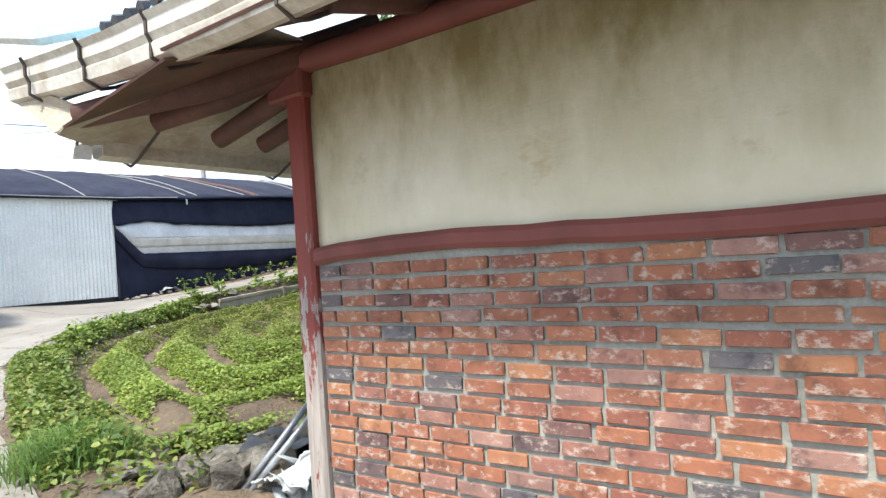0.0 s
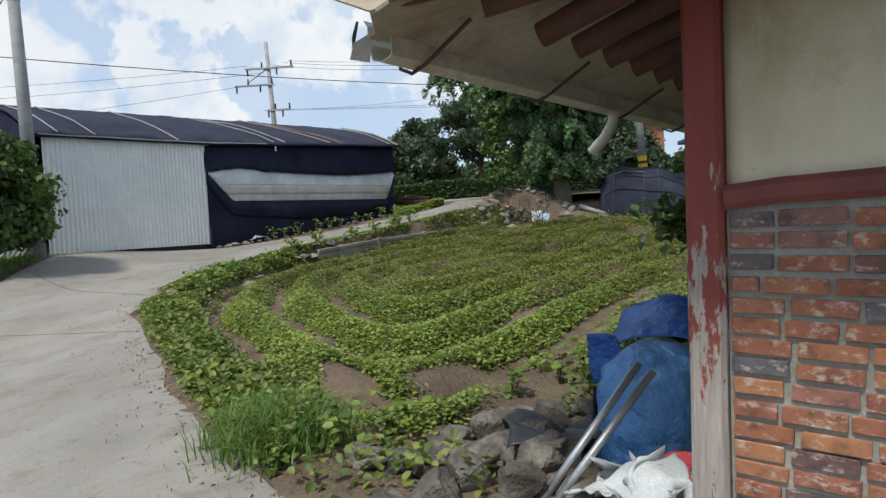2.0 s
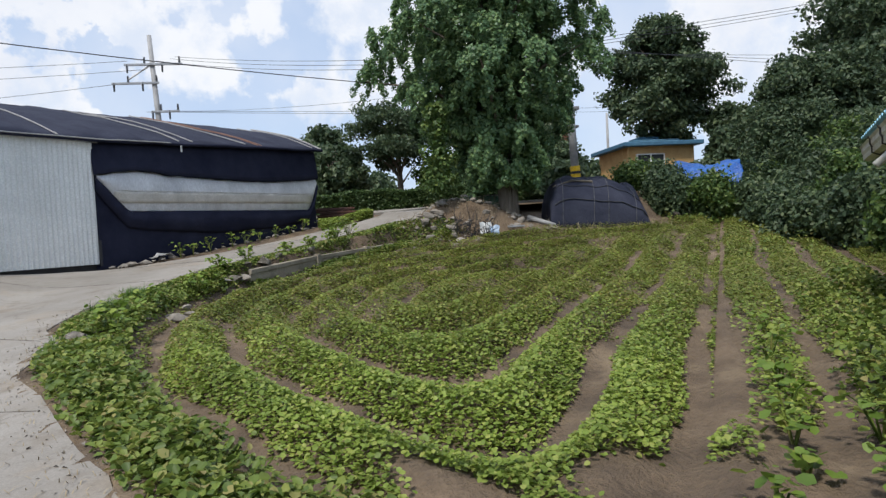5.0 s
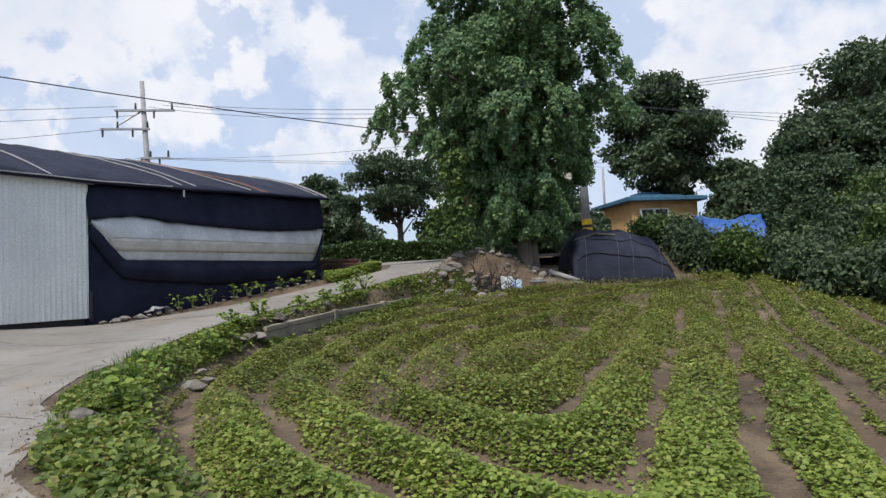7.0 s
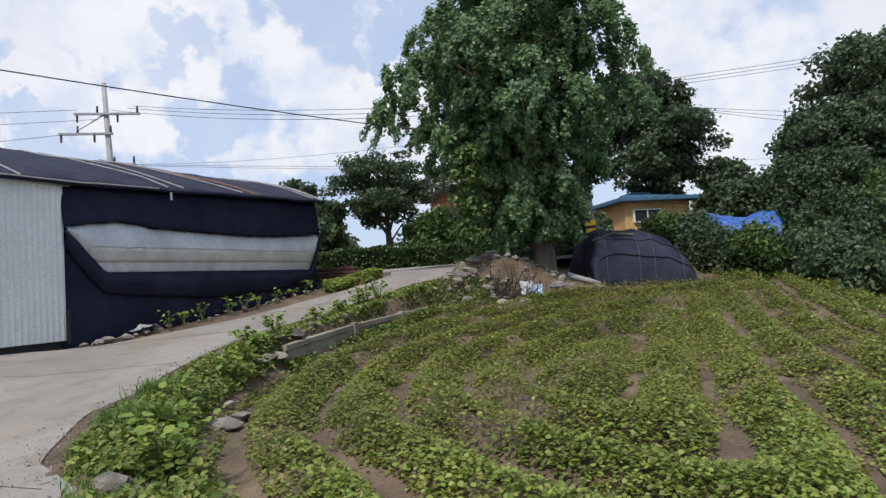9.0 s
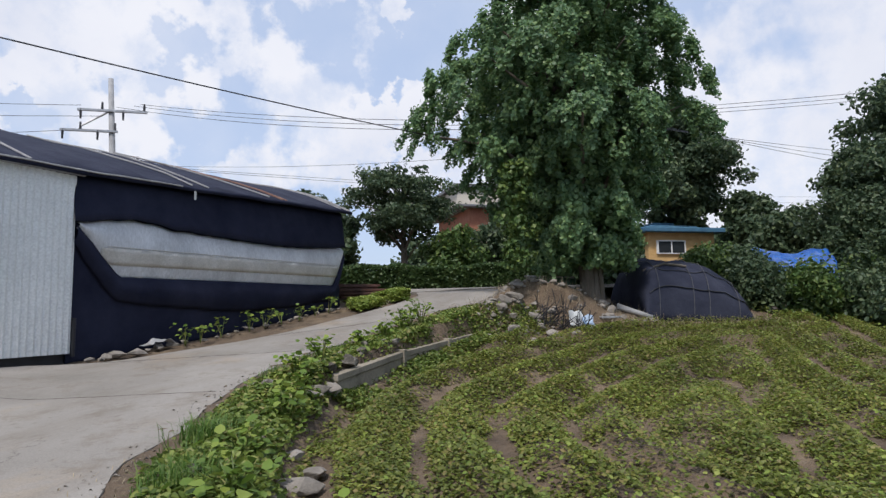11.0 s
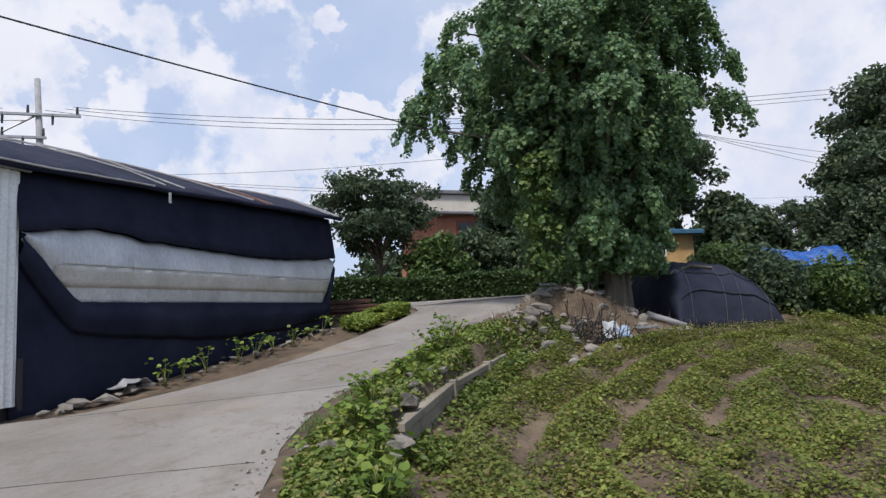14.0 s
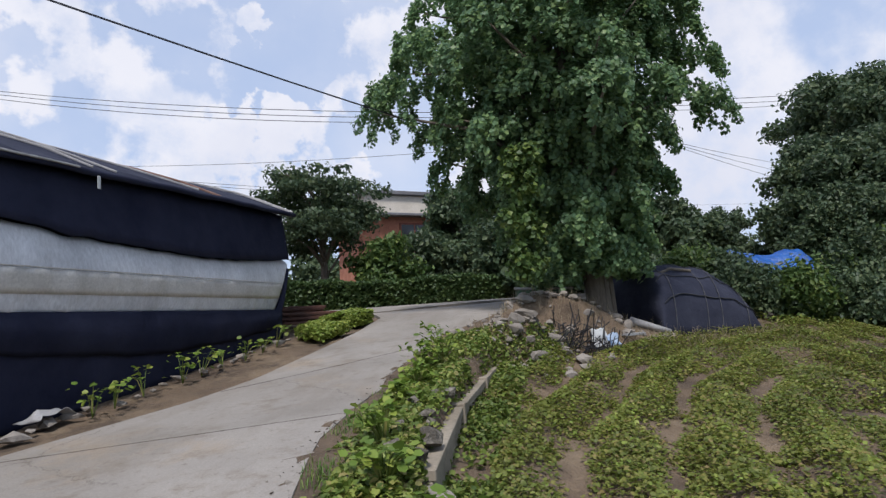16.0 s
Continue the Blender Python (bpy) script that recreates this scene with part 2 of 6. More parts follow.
def concrete_road_mat():
    """Pale worn concrete with sandy drifts, damp patches and thin cracks."""
    m, n, l, b = nodes_of("concrete_lane")
    big = noise_tex(n, l, 0.45, 6, 0.6)
    col = ramp(n, l, big.outputs["Fac"], [(0.3, (0.20, 0.182, 0.158)), (0.55, (0.285, 0.262, 0.232)), (0.75, (0.335, 0.308, 0.27))]).outputs[0]
    sand = noise_tex(n, l, 0.8, 7, 0.7)
    col = blend(n, l, ramp(n, l, sand.outputs["Fac"], [(0.55, (0, 0, 0)), (0.7, (0.55, 0.55, 0.55))]).outputs[0], col, (0.31, 0.235, 0.155))
    grit = noise_tex(n, l, 70, 4, 0.7)
    col = blend(n, l, 0.8, col, ramp(n, l, grit.outputs["Fac"], [(0.3, (0.7, 0.7, 0.7)), (0.7, (1.1, 1.1, 1.1))]).outputs[0], "MULTIPLY")
    mud = noise_tex(n, l, 2.3, 8, 0.72, (1, 1, 1))
    col = blend(n, l, ramp(n, l, mud.outputs["Fac"], [(0.53, (0, 0, 0)), (0.68, (0.7, 0.7, 0.7))]).outputs[0], col, (0.155, 0.125, 0.092))
    spot = noise_tex(n, l, 11, 6, 0.7)
    col = blend(n, l, ramp(n, l, spot.outputs["Fac"], [(0.58, (0, 0, 0)), (0.66, (0.5, 0.5, 0.5))]).outputs[0], col, (0.13, 0.11, 0.085))
    track = noise_tex(n, l, 1.0, 7, 0.68)
    lie = track.inputs["Vector"].links[0].from_node
    lie.vector_type = "TEXTURE"
    lie.inputs["Rotation"].default_value = (0, 0, math.atan2(0.785, 0.62))
    lie.inputs["Scale"].default_value = (2.0, 0.55, 1)
    col = blend(n, l, ramp(n, l, track.outputs["Fac"], [(0.48, (0, 0, 0)), (0.68, (0.5, 0.5, 0.5))]).outputs[0], col, (0.17, 0.145, 0.115))
    v = n.new("ShaderNodeTexVoronoi")
    v.feature = "DISTANCE_TO_EDGE"
    v.inputs["Scale"].default_value = 0.33
    warp = noise_tex(n, l, 1.6, 6, 0.7)
    tc = n.new("ShaderNodeTexCoord")
    va = n.new("ShaderNodeVectorMath")
    va.operation = "MULTIPLY_ADD"
    l.new(warp.outputs["Color"], va.inputs[0])
    va.inputs[1].default_value = (0.7, 0.7, 0.7)
    l.new(tc.outputs["Object"], va.inputs[2])
    l.new(va.outputs[0], v.inputs["Vector"])
    crack = ramp(n, l, v.outputs["Distance"], [(0.0, (1, 1, 1)), (0.003, (0, 0, 0))]).outputs[0]
    brk = ramp(n, l, noise_tex(n, l, 0.5, 3, 0.5).outputs["Fac"], [(0.5, (0, 0, 0)), (0.56, (0.8, 0.8, 0.8))]).outputs[0]
    crack = blend(n, l, 1.0, crack, brk, "MULTIPLY")
    col = blend(n, l, crack, col, (0.10, 0.085, 0.07))
    l.new(col, b.inputs["Base Color"])
    b.inputs["Roughness"].default_value = 0.85
    bump(n, l, grit.outputs["Fac"], b, 0.3, 0.006)
    return m


BRICK = brick_mat()
PLASTER = plaster_mat()
MORTAR = surface("mortar", (0.25, 0.25, 0.215), (0.35, 0.345, 0.30), 4, 60, 0.95, 0.6, 0.006)
POST = peeling_mat("peeling_red_post", (0.25, 0.055, 0.042), (0.42, 0.37, 0.33), 0.52, (0.75, 2.15))
BEAM = peeling_mat("red_beam", (0.20, 0.058, 0.045), (0.30, 0.22, 0.18), 0.68)
# dark wood colour; on the front soffit it stands in for eave shade
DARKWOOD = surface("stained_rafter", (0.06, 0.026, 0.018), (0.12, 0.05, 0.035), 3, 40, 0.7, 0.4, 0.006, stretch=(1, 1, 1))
SOFFIT = surface("soffit_sheet", (0.36, 0.31, 0.23), (0.46, 0.41, 0.33), 1.5, 30, 0.7, 0.15, 0.004, stain=(0.25, 0.19, 0.12), stain_scale=2.0)
GUTTER = surface("gutter_tin", (0.52, 0.48, 0.40), (0.62, 0.58, 0.50), 2, 30, 0.45, 0.15, 0.003, stain=(0.33, 0.26, 0.18), stain_scale=3)
STRAP = surface("rusty_strap", (0.035, 0.028, 0.024), (0.08, 0.06, 0.05), 10, 60, 0.7, 0.3, 0.003)
PIPE = surface("plastic_downpipe", (0.52, 0.50, 0.44), (0.60, 0.58, 0.52), 4, 40, 0.5, 0.1, 0.002)
BLUEROOF = surface("blue_roof_sheet", (0.25, 0.52, 0.66), (0.33, 0.60, 0.72), 2, 30, 0.45, 0.1, 0.003)
TILE = surface("dark_roof_edge", (0.05, 0.05, 0.06), (0.10, 0.10, 0.11), 5, 40, 0.7, 0.3, 0.004)
SOIL = surface("field_soil", (0.085, 0.06, 0.04), (0.175, 0.125, 0.08), 1.4, 22, 0.95, 1.0, 0.05, stain=(0.24, 0.18, 0.115), stain_scale=0.8)
ROAD = concrete_road_mat()
CONC = surface("weathered_concrete", (0.21, 0.18, 0.135), (0.31, 0.27, 0.21), 1.5, 30, 0.9, 0.4, 0.008, stain=(0.14, 0.115, 0.085), stain_scale=2.5)
ROCK = surface("field_stone", (0.07, 0.06, 0.048), (0.15, 0.135, 0.11), 5, 30, 0.95, 1.0, 0.03, stain=(0.27, 0.245, 0.205), stain_scale=5)
RUBBLE = surface("rubble_stone", (0.17, 0.15, 0.125), (0.30, 0.27, 0.235), 3, 25, 0.9, 0.6, 0.02)
NET = net_mat("black_shade_cloth", (0.015, 0.017, 0.033), (0.030, 0.033, 0.056), 0.85)
NETROOF = net_mat("roof_shade_cloth", (0.026, 0.029, 0.046), (0.048, 0.052, 0.074), 0.8)
FILM = surface("milky_film", (0.50, 0.51, 0.53), (0.68, 0.69, 0.71), 1.6, 30, 0.45, 0.2, 0.01, stretch=(1, 1, 0.4))
FILMTAN = surface("tan_film_band", (0.48, 0.455, 0.41), (0.60, 0.575, 0.53), 2.5, 30, 0.5, 0.2, 0.01)
TIN = surface("corrugated_tin", (0.72, 0.73, 0.71), (0.80, 0.81, 0.79), 1.2, 30, 0.45, 0.1, 0.003)
OLDWOOD = surface("grey_old_wood", (0.085, 0.072, 0.055), (0.17, 0.145, 0.115), 6, 50, 0.9, 0.5, 0.006)
LATH = surface("pale_lath", (0.27, 0.265, 0.26), (0.40, 0.39, 0.38), 4, 40, 0.6, 0.2, 0.004)
RUSTLATH = surface("rusty_lath", (0.17, 0.075, 0.05), (0.26, 0.15, 0.11), 5, 40, 0.7, 0.3, 0.004)
POLEM = surface("pole_concrete", (0.26, 0.26, 0.26), (0.36, 0.36, 0.36), 3, 50, 0.85, 0.3, 0.004)
STEEL = surface("galvanised", (0.30, 0.31, 0.32), (0.42, 0.43, 0.44), 6, 50, 0.45, 0.1, 0.002, metal=0.7)
BLACK = surface("black_plastic", (0.015, 0.015, 0.018), (0.03, 0.03, 0.034), 4, 40, 0.5, 0.2, 0.004)
BARK = surface("tree_bark", (0.10, 0.08, 0.06), (0.20, 0.17, 0.135), 5, 30, 0.9, 0.9, 0.03, stretch=(1, 1, 0.2))
BLUETARP = surface("blue_tarp", (0.012, 0.07, 0.29), (0.022, 0.12, 0.41), 2.5, 9, 0.36, 0.9, 0.05)
BLUEFADED = surface("faded_blue_tarp", (0.06, 0.19, 0.44), (0.13, 0.30, 0.55), 3.0, 10, 0.40, 0.9, 0.05)
PALETARP = surface("pale_blue_sheet", (0.22, 0.32, 0.48), (0.38, 0.47, 0.58), 3.5, 50, 0.45, 0.4, 0.012)
SACK = surface("white_sack", (0.40, 0.42, 0.42), (0.54, 0.56, 0.56), 6, 90, 0.7, 0.3, 0.004)
REDPRINT = surface("red_print", (0.45, 0.04, 0.05), (0.52, 0.06, 0.07), 8, 60, 0.6, 0.1, 0.002)
CORD = surface("grey_cord", (0.06, 0.062, 0.07), (0.12, 0.12, 0.13), 8, 60, 0.8, 0.2, 0.002)
DRY = surface("dry_stems", (0.24, 0.19, 0.12), (0.36, 0.30, 0.20), 8, 40, 0.9, 0.2, 0.004)
GREENPAINT = surface("green_cart_paint", (0.02, 0.085, 0.045), (0.05, 0.13, 0.07), 4, 40, 0.55, 0.2, 0.004, stain=(0.16, 0.10, 0.06), stain_scale=4)
YELLOWALL = surface("ochre_boards", (0.50, 0.31, 0.12), (0.60, 0.40, 0.18), 2, 30, 0.8, 0.2, 0.004)
BEIGE = surface("beige_render", (0.55, 0.50, 0.42), (0.66, 0.61, 0.52), 1, 30, 0.85, 0.2, 0.004)
REDBRICKFAR = surface("far_red_brick", (0.36, 0.14, 0.085), (0.46, 0.20, 0.12), 2, 20, 0.85, 0.3, 0.006)
GREYROOF = surface("grey_roof", (0.13, 0.13, 0.14), (0.20, 0.20, 0.21), 2, 30, 0.7, 0.2, 0.004)
WHITE = surface("white_frame", (0.68, 0.69, 0.69), (0.78, 0.79, 0.79), 3, 40, 0.5, 0.1, 0.002)
SIGNYELLOW = surface("yellow_band", (0.62, 0.40, 0.01), (0.70, 0.47, 0.02), 5, 40, 0.5, 0.05, 0.002)
GLASS, gn, gl, gb = nodes_of("window_glass")
gb.inputs["Base Color"].default_value = (0.03, 0.035, 0.04, 1)
gb.inputs["Roughness"].default_value = 0.06
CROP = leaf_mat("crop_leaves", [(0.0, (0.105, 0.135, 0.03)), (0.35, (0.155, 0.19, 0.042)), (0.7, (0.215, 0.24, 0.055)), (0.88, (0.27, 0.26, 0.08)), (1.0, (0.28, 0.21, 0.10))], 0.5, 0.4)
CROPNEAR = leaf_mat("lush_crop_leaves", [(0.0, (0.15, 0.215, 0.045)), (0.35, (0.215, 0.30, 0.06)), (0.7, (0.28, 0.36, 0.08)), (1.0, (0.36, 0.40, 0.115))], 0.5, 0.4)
WEED = leaf_mat("weed_leaves", [(0.0, (0.075, 0.12, 0.028)), (0.5, (0.15, 0.215, 0.043)), (0.85, (0.255, 0.30, 0.075)), (1.0, (0.30, 0.255, 0.11))])
GRASS = leaf_mat("grass_blades", [(0.0, (0.08, 0.16, 0.035)), (0.6, (0.13, 0.24, 0.05)), (1.0, (0.24, 0.30, 0.09))])
SQUASH = leaf_mat("broad_leaves", [(0.0, (0.10, 0.17, 0.03)), (0.6, (0.17, 0.26, 0.045)), (1.0, (0.28, 0.34, 0.07))])
GINKGO = leaf_mat("ginkgo_leaves", [(0.0, (0.11, 0.20, 0.11)), (0.6, (0.155, 0.26, 0.13)), (1.0, (0.25, 0.36, 0.15))], 0.45, 0.42)
DARKLEAF = leaf_mat("dark_tree_leaves", [(0.0, (0.05, 0.085, 0.05)), (0.6, (0.078, 0.12, 0.066)), (1.0, (0.125, 0.165, 0.08))])
HEDGELEAF = leaf_mat("hedge_leaves", [(0.0, (0.045, 0.085, 0.035)), (0.6, (0.075, 0.13, 0.045)), (1.0, (0.12, 0.175, 0.06))])
SHRUBLEAF = leaf_mat("shrub_leaves", [(0.0, (0.055, 0.10, 0.032)), (0.6, (0.088, 0.155, 0.045)), (1.0, (0.18, 0.24, 0.065))])

# ---- mesh helpers ----


def part(name, data, material, parent=None, label="", smooth=False):
    """One mesh object under a thing (or on its own), from a bmesh or from (verts, faces); coordinates in the world."""
    me = bpy.data.meshes.new(name)
    if isinstance(data, bmesh.types.BMesh):
        data.normal_update()
        data.to_mesh(me)
        data.free()
    else:
        me.from_pydata(*data) if len(data) == 3 else me.from_pydata(data[0], [], data[1])
    me.materials.append(material)
    if smooth:
        me.polygons.foreach_set("use_smooth", [True] * len(me.polygons))
    ob = new(name, me)
    if parent is not None:
        ob.parent = parent
        if parent.type == "EMPTY":
            ob.matrix_parent_inverse = Matrix.Translation(-parent.location)
    if label:
        ob["label"] = label
    return ob


def thing(name, at, label, category, group="", kind=""):
    e = new(name)
    e.location = at
    e.empty_display_size = 0.1
    return tagged(e, label, category, group, kind)


def box(bm, c, size, rz=0.0, bevel=0.0, m=None):
    """A box of that size at c, turned by rz degrees, with softened edges."""
    t = m if m is not None else pose(*c, 0, 0, rz)
    g = bmesh.ops.create_cube(bm, size=1, matrix=t @ Matrix.Diagonal((*size, 1)))
    if bevel:
        bmesh.ops.bevel(bm, geom=list({e for v in g["verts"] for e in v.link_edges}), offset=bevel, segments=1, affect="EDGES")
    return bm


def tube(bm, pts, radii, n=8, cap=True):
    """A tapered round bar through the points."""
    pts = [Vector(p) for p in pts]
    rings = []
    for i, p in enumerate(pts):
        d = (pts[min(i + 1, len(pts) - 1)] - pts[max(i - 1, 0)]).normalized()
        a = d.orthogonal().normalized() if i == 0 else (rings_a - d * rings_a.dot(d)).normalized()
        rings_a = a
        b = d.cross(a)
        r = radii if isinstance(radii, (int, float)) else radii[i]
        rings.append([bm.verts.new(p + (a * math.cos(k * 2 * math.pi / n) + b * math.sin(k * 2 * math.pi / n)) * r) for k in range(n)])
    for q, s in zip(rings, rings[1:]):
        for k in range(n):
            bm.faces.new((q[k], q[(k + 1) % n], s[(k + 1) % n], s[k]))
    if cap:
        bm.faces.new(rings[0][::-1])
        bm.faces.new(rings[-1])
    return bm


def sheet(fn, nu, nv, thick=0.0):
    """A grid surface fn(u, v), u and v from 0 to 1; with thickness it closes round its rim."""
    us, vs = np.linspace(0, 1, nu), np.linspace(0, 1, nv)
    top = [Vector(fn(a, b)) for b in vs for a in us]
    faces = [(j * nu + i, j * nu + i + 1, (j + 1) * nu + i + 1, (j + 1) * nu + i) for j in range(nv - 1) for i in range(nu - 1)]
    if not thick:
        return [tuple(p) for p in top], faces
    bm = bmesh.new()
    vv = [bm.verts.new(p) for p in top]
    for q in faces:
        bm.faces.new([vv[k] for k in q])
    bm.normal_update()
    bmesh.ops.solidify(bm, geom=bm.faces[:], thickness=thick)
    return bm


def rock(bm, c, r, seed, squash=(1, 1, 0.7), sub=2):
    """A broken, angular stone."""
    rng = random.Random(seed)
    g = bmesh.ops.create_icosphere(bm, subdivisions=sub, radius=1)
    off = Vector((rng.uniform(-50, 50), rng.uniform(-50, 50), rng.uniform(-50, 50)))
    rz = Matrix.Rotation(rng.uniform(0, 6.28), 3, "Z") @ Matrix.Rotation(rng.uniform(-0.3, 0.3), 3, "X")
    cuts = [(Vector((rng.uniform(-1, 1), rng.uniform(-1, 1), rng.uniform(-0.6, 1))).normalized(), rng.uniform(0.42, 0.68)) for _ in range(9)]
    for v in g["verts"]:
        p = v.co * (1 + 0.28 * noise.noise(v.co * 1.4 + off) + 0.1 * noise.noise(v.co * 4 + off))
        for d, k in cuts:
            over = p.dot(d) - k
            if over > 0:
                p = p - d * over * 0.97
        v.co = rz @ Vector((p.x * squash[0], p.y * squash[1], p.z * squash[2])) * r + Vector(c)
    return bm


def leaf_cards(centres, sizes, rng, up=0.5, aspect=1.2, fold=0.25, droop=None, oval=False, facing=None, loose=0.42):
    """Many small folded leaves, each its own island: four corners, or six for rounded near leaves."""
    n = len(centres)
    c = np.asarray(centres, float)
    nrm = rng.normal(size=(n, 3))
    nrm[:, 2] = np.abs(nrm[:, 2]) + up * 2
    if facing is not None:
        nrm = rng.normal(size=(n, 3)) * loose + np.asarray(facing) + np.array([0, 0, up])
    nrm /= np.linalg.norm(nrm, axis=1)[:, None]
    a = rng.normal(size=(n, 3))
    if droop is not None:
        a = a * 0.6 + np.asarray(droop)
    a -= nrm * (a * nrm).sum(1)[:, None]
    a /= np.linalg.norm(a, axis=1)[:, None] + 1e-9
    b = np.cross(nrm, a)
    s = np.asarray(sizes, float)[:, None]
    tip, root = c + a * s * aspect * 0.5, c - a * s * aspect * 0.5
    lift = nrm * s * fold
    left, right = c + b * s * 0.5 + lift, c - b * s * 0.5 + lift
    if oval:
        q = a * s * aspect * 0.22
        lo, hi = lift * 0.9, lift * 0.8
        w = b * s * 0.5
        v = np.stack([root, c - q - w + lo, c + q - w * 0.8 + hi, tip, c + q + w * 0.8 + hi, c - q + w + lo], 1).reshape(-1, 3)
        k = np.arange(n) * 6
        f = np.concatenate([np.stack([k, k + i, k + i + 1], 1) for i in (1, 2, 3, 4)])
        return v, f
    v = np.stack([root, right, tip, left], 1).reshape(-1, 3)
    k = np.arange(n) * 4
    f = np.concatenate([np.stack([k, k + 1, k + 2], 1), np.stack([k, k + 2, k + 3], 1)])
    return v, f


def card_mesh(name, v, f, material, parent=None, label=""):
    me = bpy.data.meshes.new(name)
    me.vertices.add(len(v))
    me.vertices.foreach_set("co", np.asarray(v, np.float32).ravel())
    me.loops.add(f.size)
    me.loops.foreach_set("vertex_index", f.astype(np.int32).ravel())
    me.polygons.add(len(f))
    me.polygons.foreach_set("loop_start", np.arange(0, f.size, f.shape[1], dtype=np.int32))
    me.update(calc_edges=True)
    me.materials.append(material)
    ob = new(name, me)
    if parent is not None:
        ob.parent = parent
        if parent.type == "EMPTY":
            ob.matrix_parent_inverse = Matrix.Translation(-parent.location)
    if label:
        ob["label"] = label
    return ob


def blades(centres, heights, rng, width=0.012, lean=0.5):
    """Grass blades: a bent, tapering strip of two quads and a tip."""
    n = len(centres)
    c, h = np.asarray(centres, float), np.asarray(heights, float)[:, None]
    ang = rng.uniform(0, 2 * math.pi, n)
    d = np.stack([np.cos(ang), np.sin(ang), np.zeros(n)], 1)
    s = np.stack([-np.sin(ang), np.cos(ang), np.zeros(n)], 1) * width * 0.5
    ln = rng.uniform(0.1, 1, n)[:, None] * lean
    z = np.array([0, 0, 1.0])
    p1, p2 = c + z * h * 0.55 + d * h * ln * 0.3, c + z * h * (1 - 0.35 * ln) + d * h * ln
    v = np.stack([c - s, c + s, p1 + s * 0.8, p1 - s * 0.8, p2], 1).reshape(-1, 3)
    k = np.arange(n) * 5
    f = np.concatenate([np.stack([k, k + 1, k + 2], 1), np.stack([k, k + 2, k + 3], 1), np.stack([k + 3, k + 2, k + 4], 1)])
    return v, f


# ---- lie of the land ----
ALONG = (0.62, 0.785)
RIGHT_EDGE = [(-0.9, 2.2), (-2.6, 3.8), (-3.75, 5.15), (-5.3, 7.3), (-6.35, 8.85), (-7.05, 10.9), (-7.2, 12.2), (-7.05, 13.2), (-6.85, 14.9), (-6.2, 16.45), (-5.0, 18.2), (-4.0, 19.6), (-3.4, 20.6), (-0.8, 22.5)]
BANK = [(-1.3, 3.5), (-2.3, 4.6), (-3.2, 5.6), (-4.6, 7.3), (-5.6, 8.9), (-6.2, 10.8), (-6.3, 12.2), (-6.15, 13.5), (-5.65, 15.4), (-4.52, 17.2), (-2.54, 19.9), (-1.2, 20.6), (0.5, 20.5), (5.5, 21.3), (9.0, 22.6)]


def poly_dist(x, y, pts):
    """Signed distance to a polyline, positive on its right-hand side."""
    best = np.full(np.shape(x), 1e9)
    sign = np.ones(np.shape(x))
    for (ax, ay), (bx, by) in zip(pts, pts[1:]):
        dx, dy = bx - ax, by - ay
        ll = dx * dx + dy * dy
        t = np.clip(((x - ax) * dx + (y - ay) * dy) / ll, 0, 1)
        d = np.hypot(x - ax - t * dx, y - ay - t * dy)
        side = np.where((x - ax) * dy - (y - ay) * dx > 0, 1.0, -1.0)
        sign = np.where(d < best - 1e-6, side, sign)
        best = np.minimum(best, d)
    return best * sign


def smooth(a, b, v):
    t = np.clip((v - a) / (b - a), 0, 1)
    return t * t * (3 - 2 * t)


def road_z(x, y):
    s = ALONG[0] * x + ALONG[1] * y
    z = np.interp(s, [-6, 0, 3.1, 8.4, 10.7, 15.5, 17.4, 20.2, 30, 60], [-0.1, 0.0, 0.42, 0.93, 1.15, 1.75, 2.06, 2.27, 2.6, 3.2])
    return z + 0.5 * smooth(-8.8, -12.2, x) * smooth(20, 15, y) * smooth(8, 13, y)


def field_z(x, y):
    return np.interp(y, [0, 5, 7, 10, 15, 18.4, 20.5, 23, 40], [0.02, 0.10, 0.15, 0.37, 0.49, 0.88, 1.15, 1.5, 2.9])


ROWV = (0.5, 0.866)  # the straight furrow on the house's side


def right_e(x, y):
    """Distance to the left of the straight furrow."""
    return -((x + 0.57) * ROWV[1] - (y - 7.55) * ROWV[0])


def soft_min(a, b, k):
    h = np.clip(0.5 + 0.5 * (b - a) / k, 0, 1)
    return b * (1 - h) + a * h - k * h * (1 - h)


def row_phase(x, y):
    """Rows run along the lane's bank, swing round below the far bank and meet the straight ones at the near tip."""
    bank = soft_min(poly_dist(x, y, BANK[:11]), np.abs(poly_dist(x, y, BANK[10:])) + 0.6, 4.5)
    return soft_min(bank, right_e(x, y) + 0.2, 0.8)


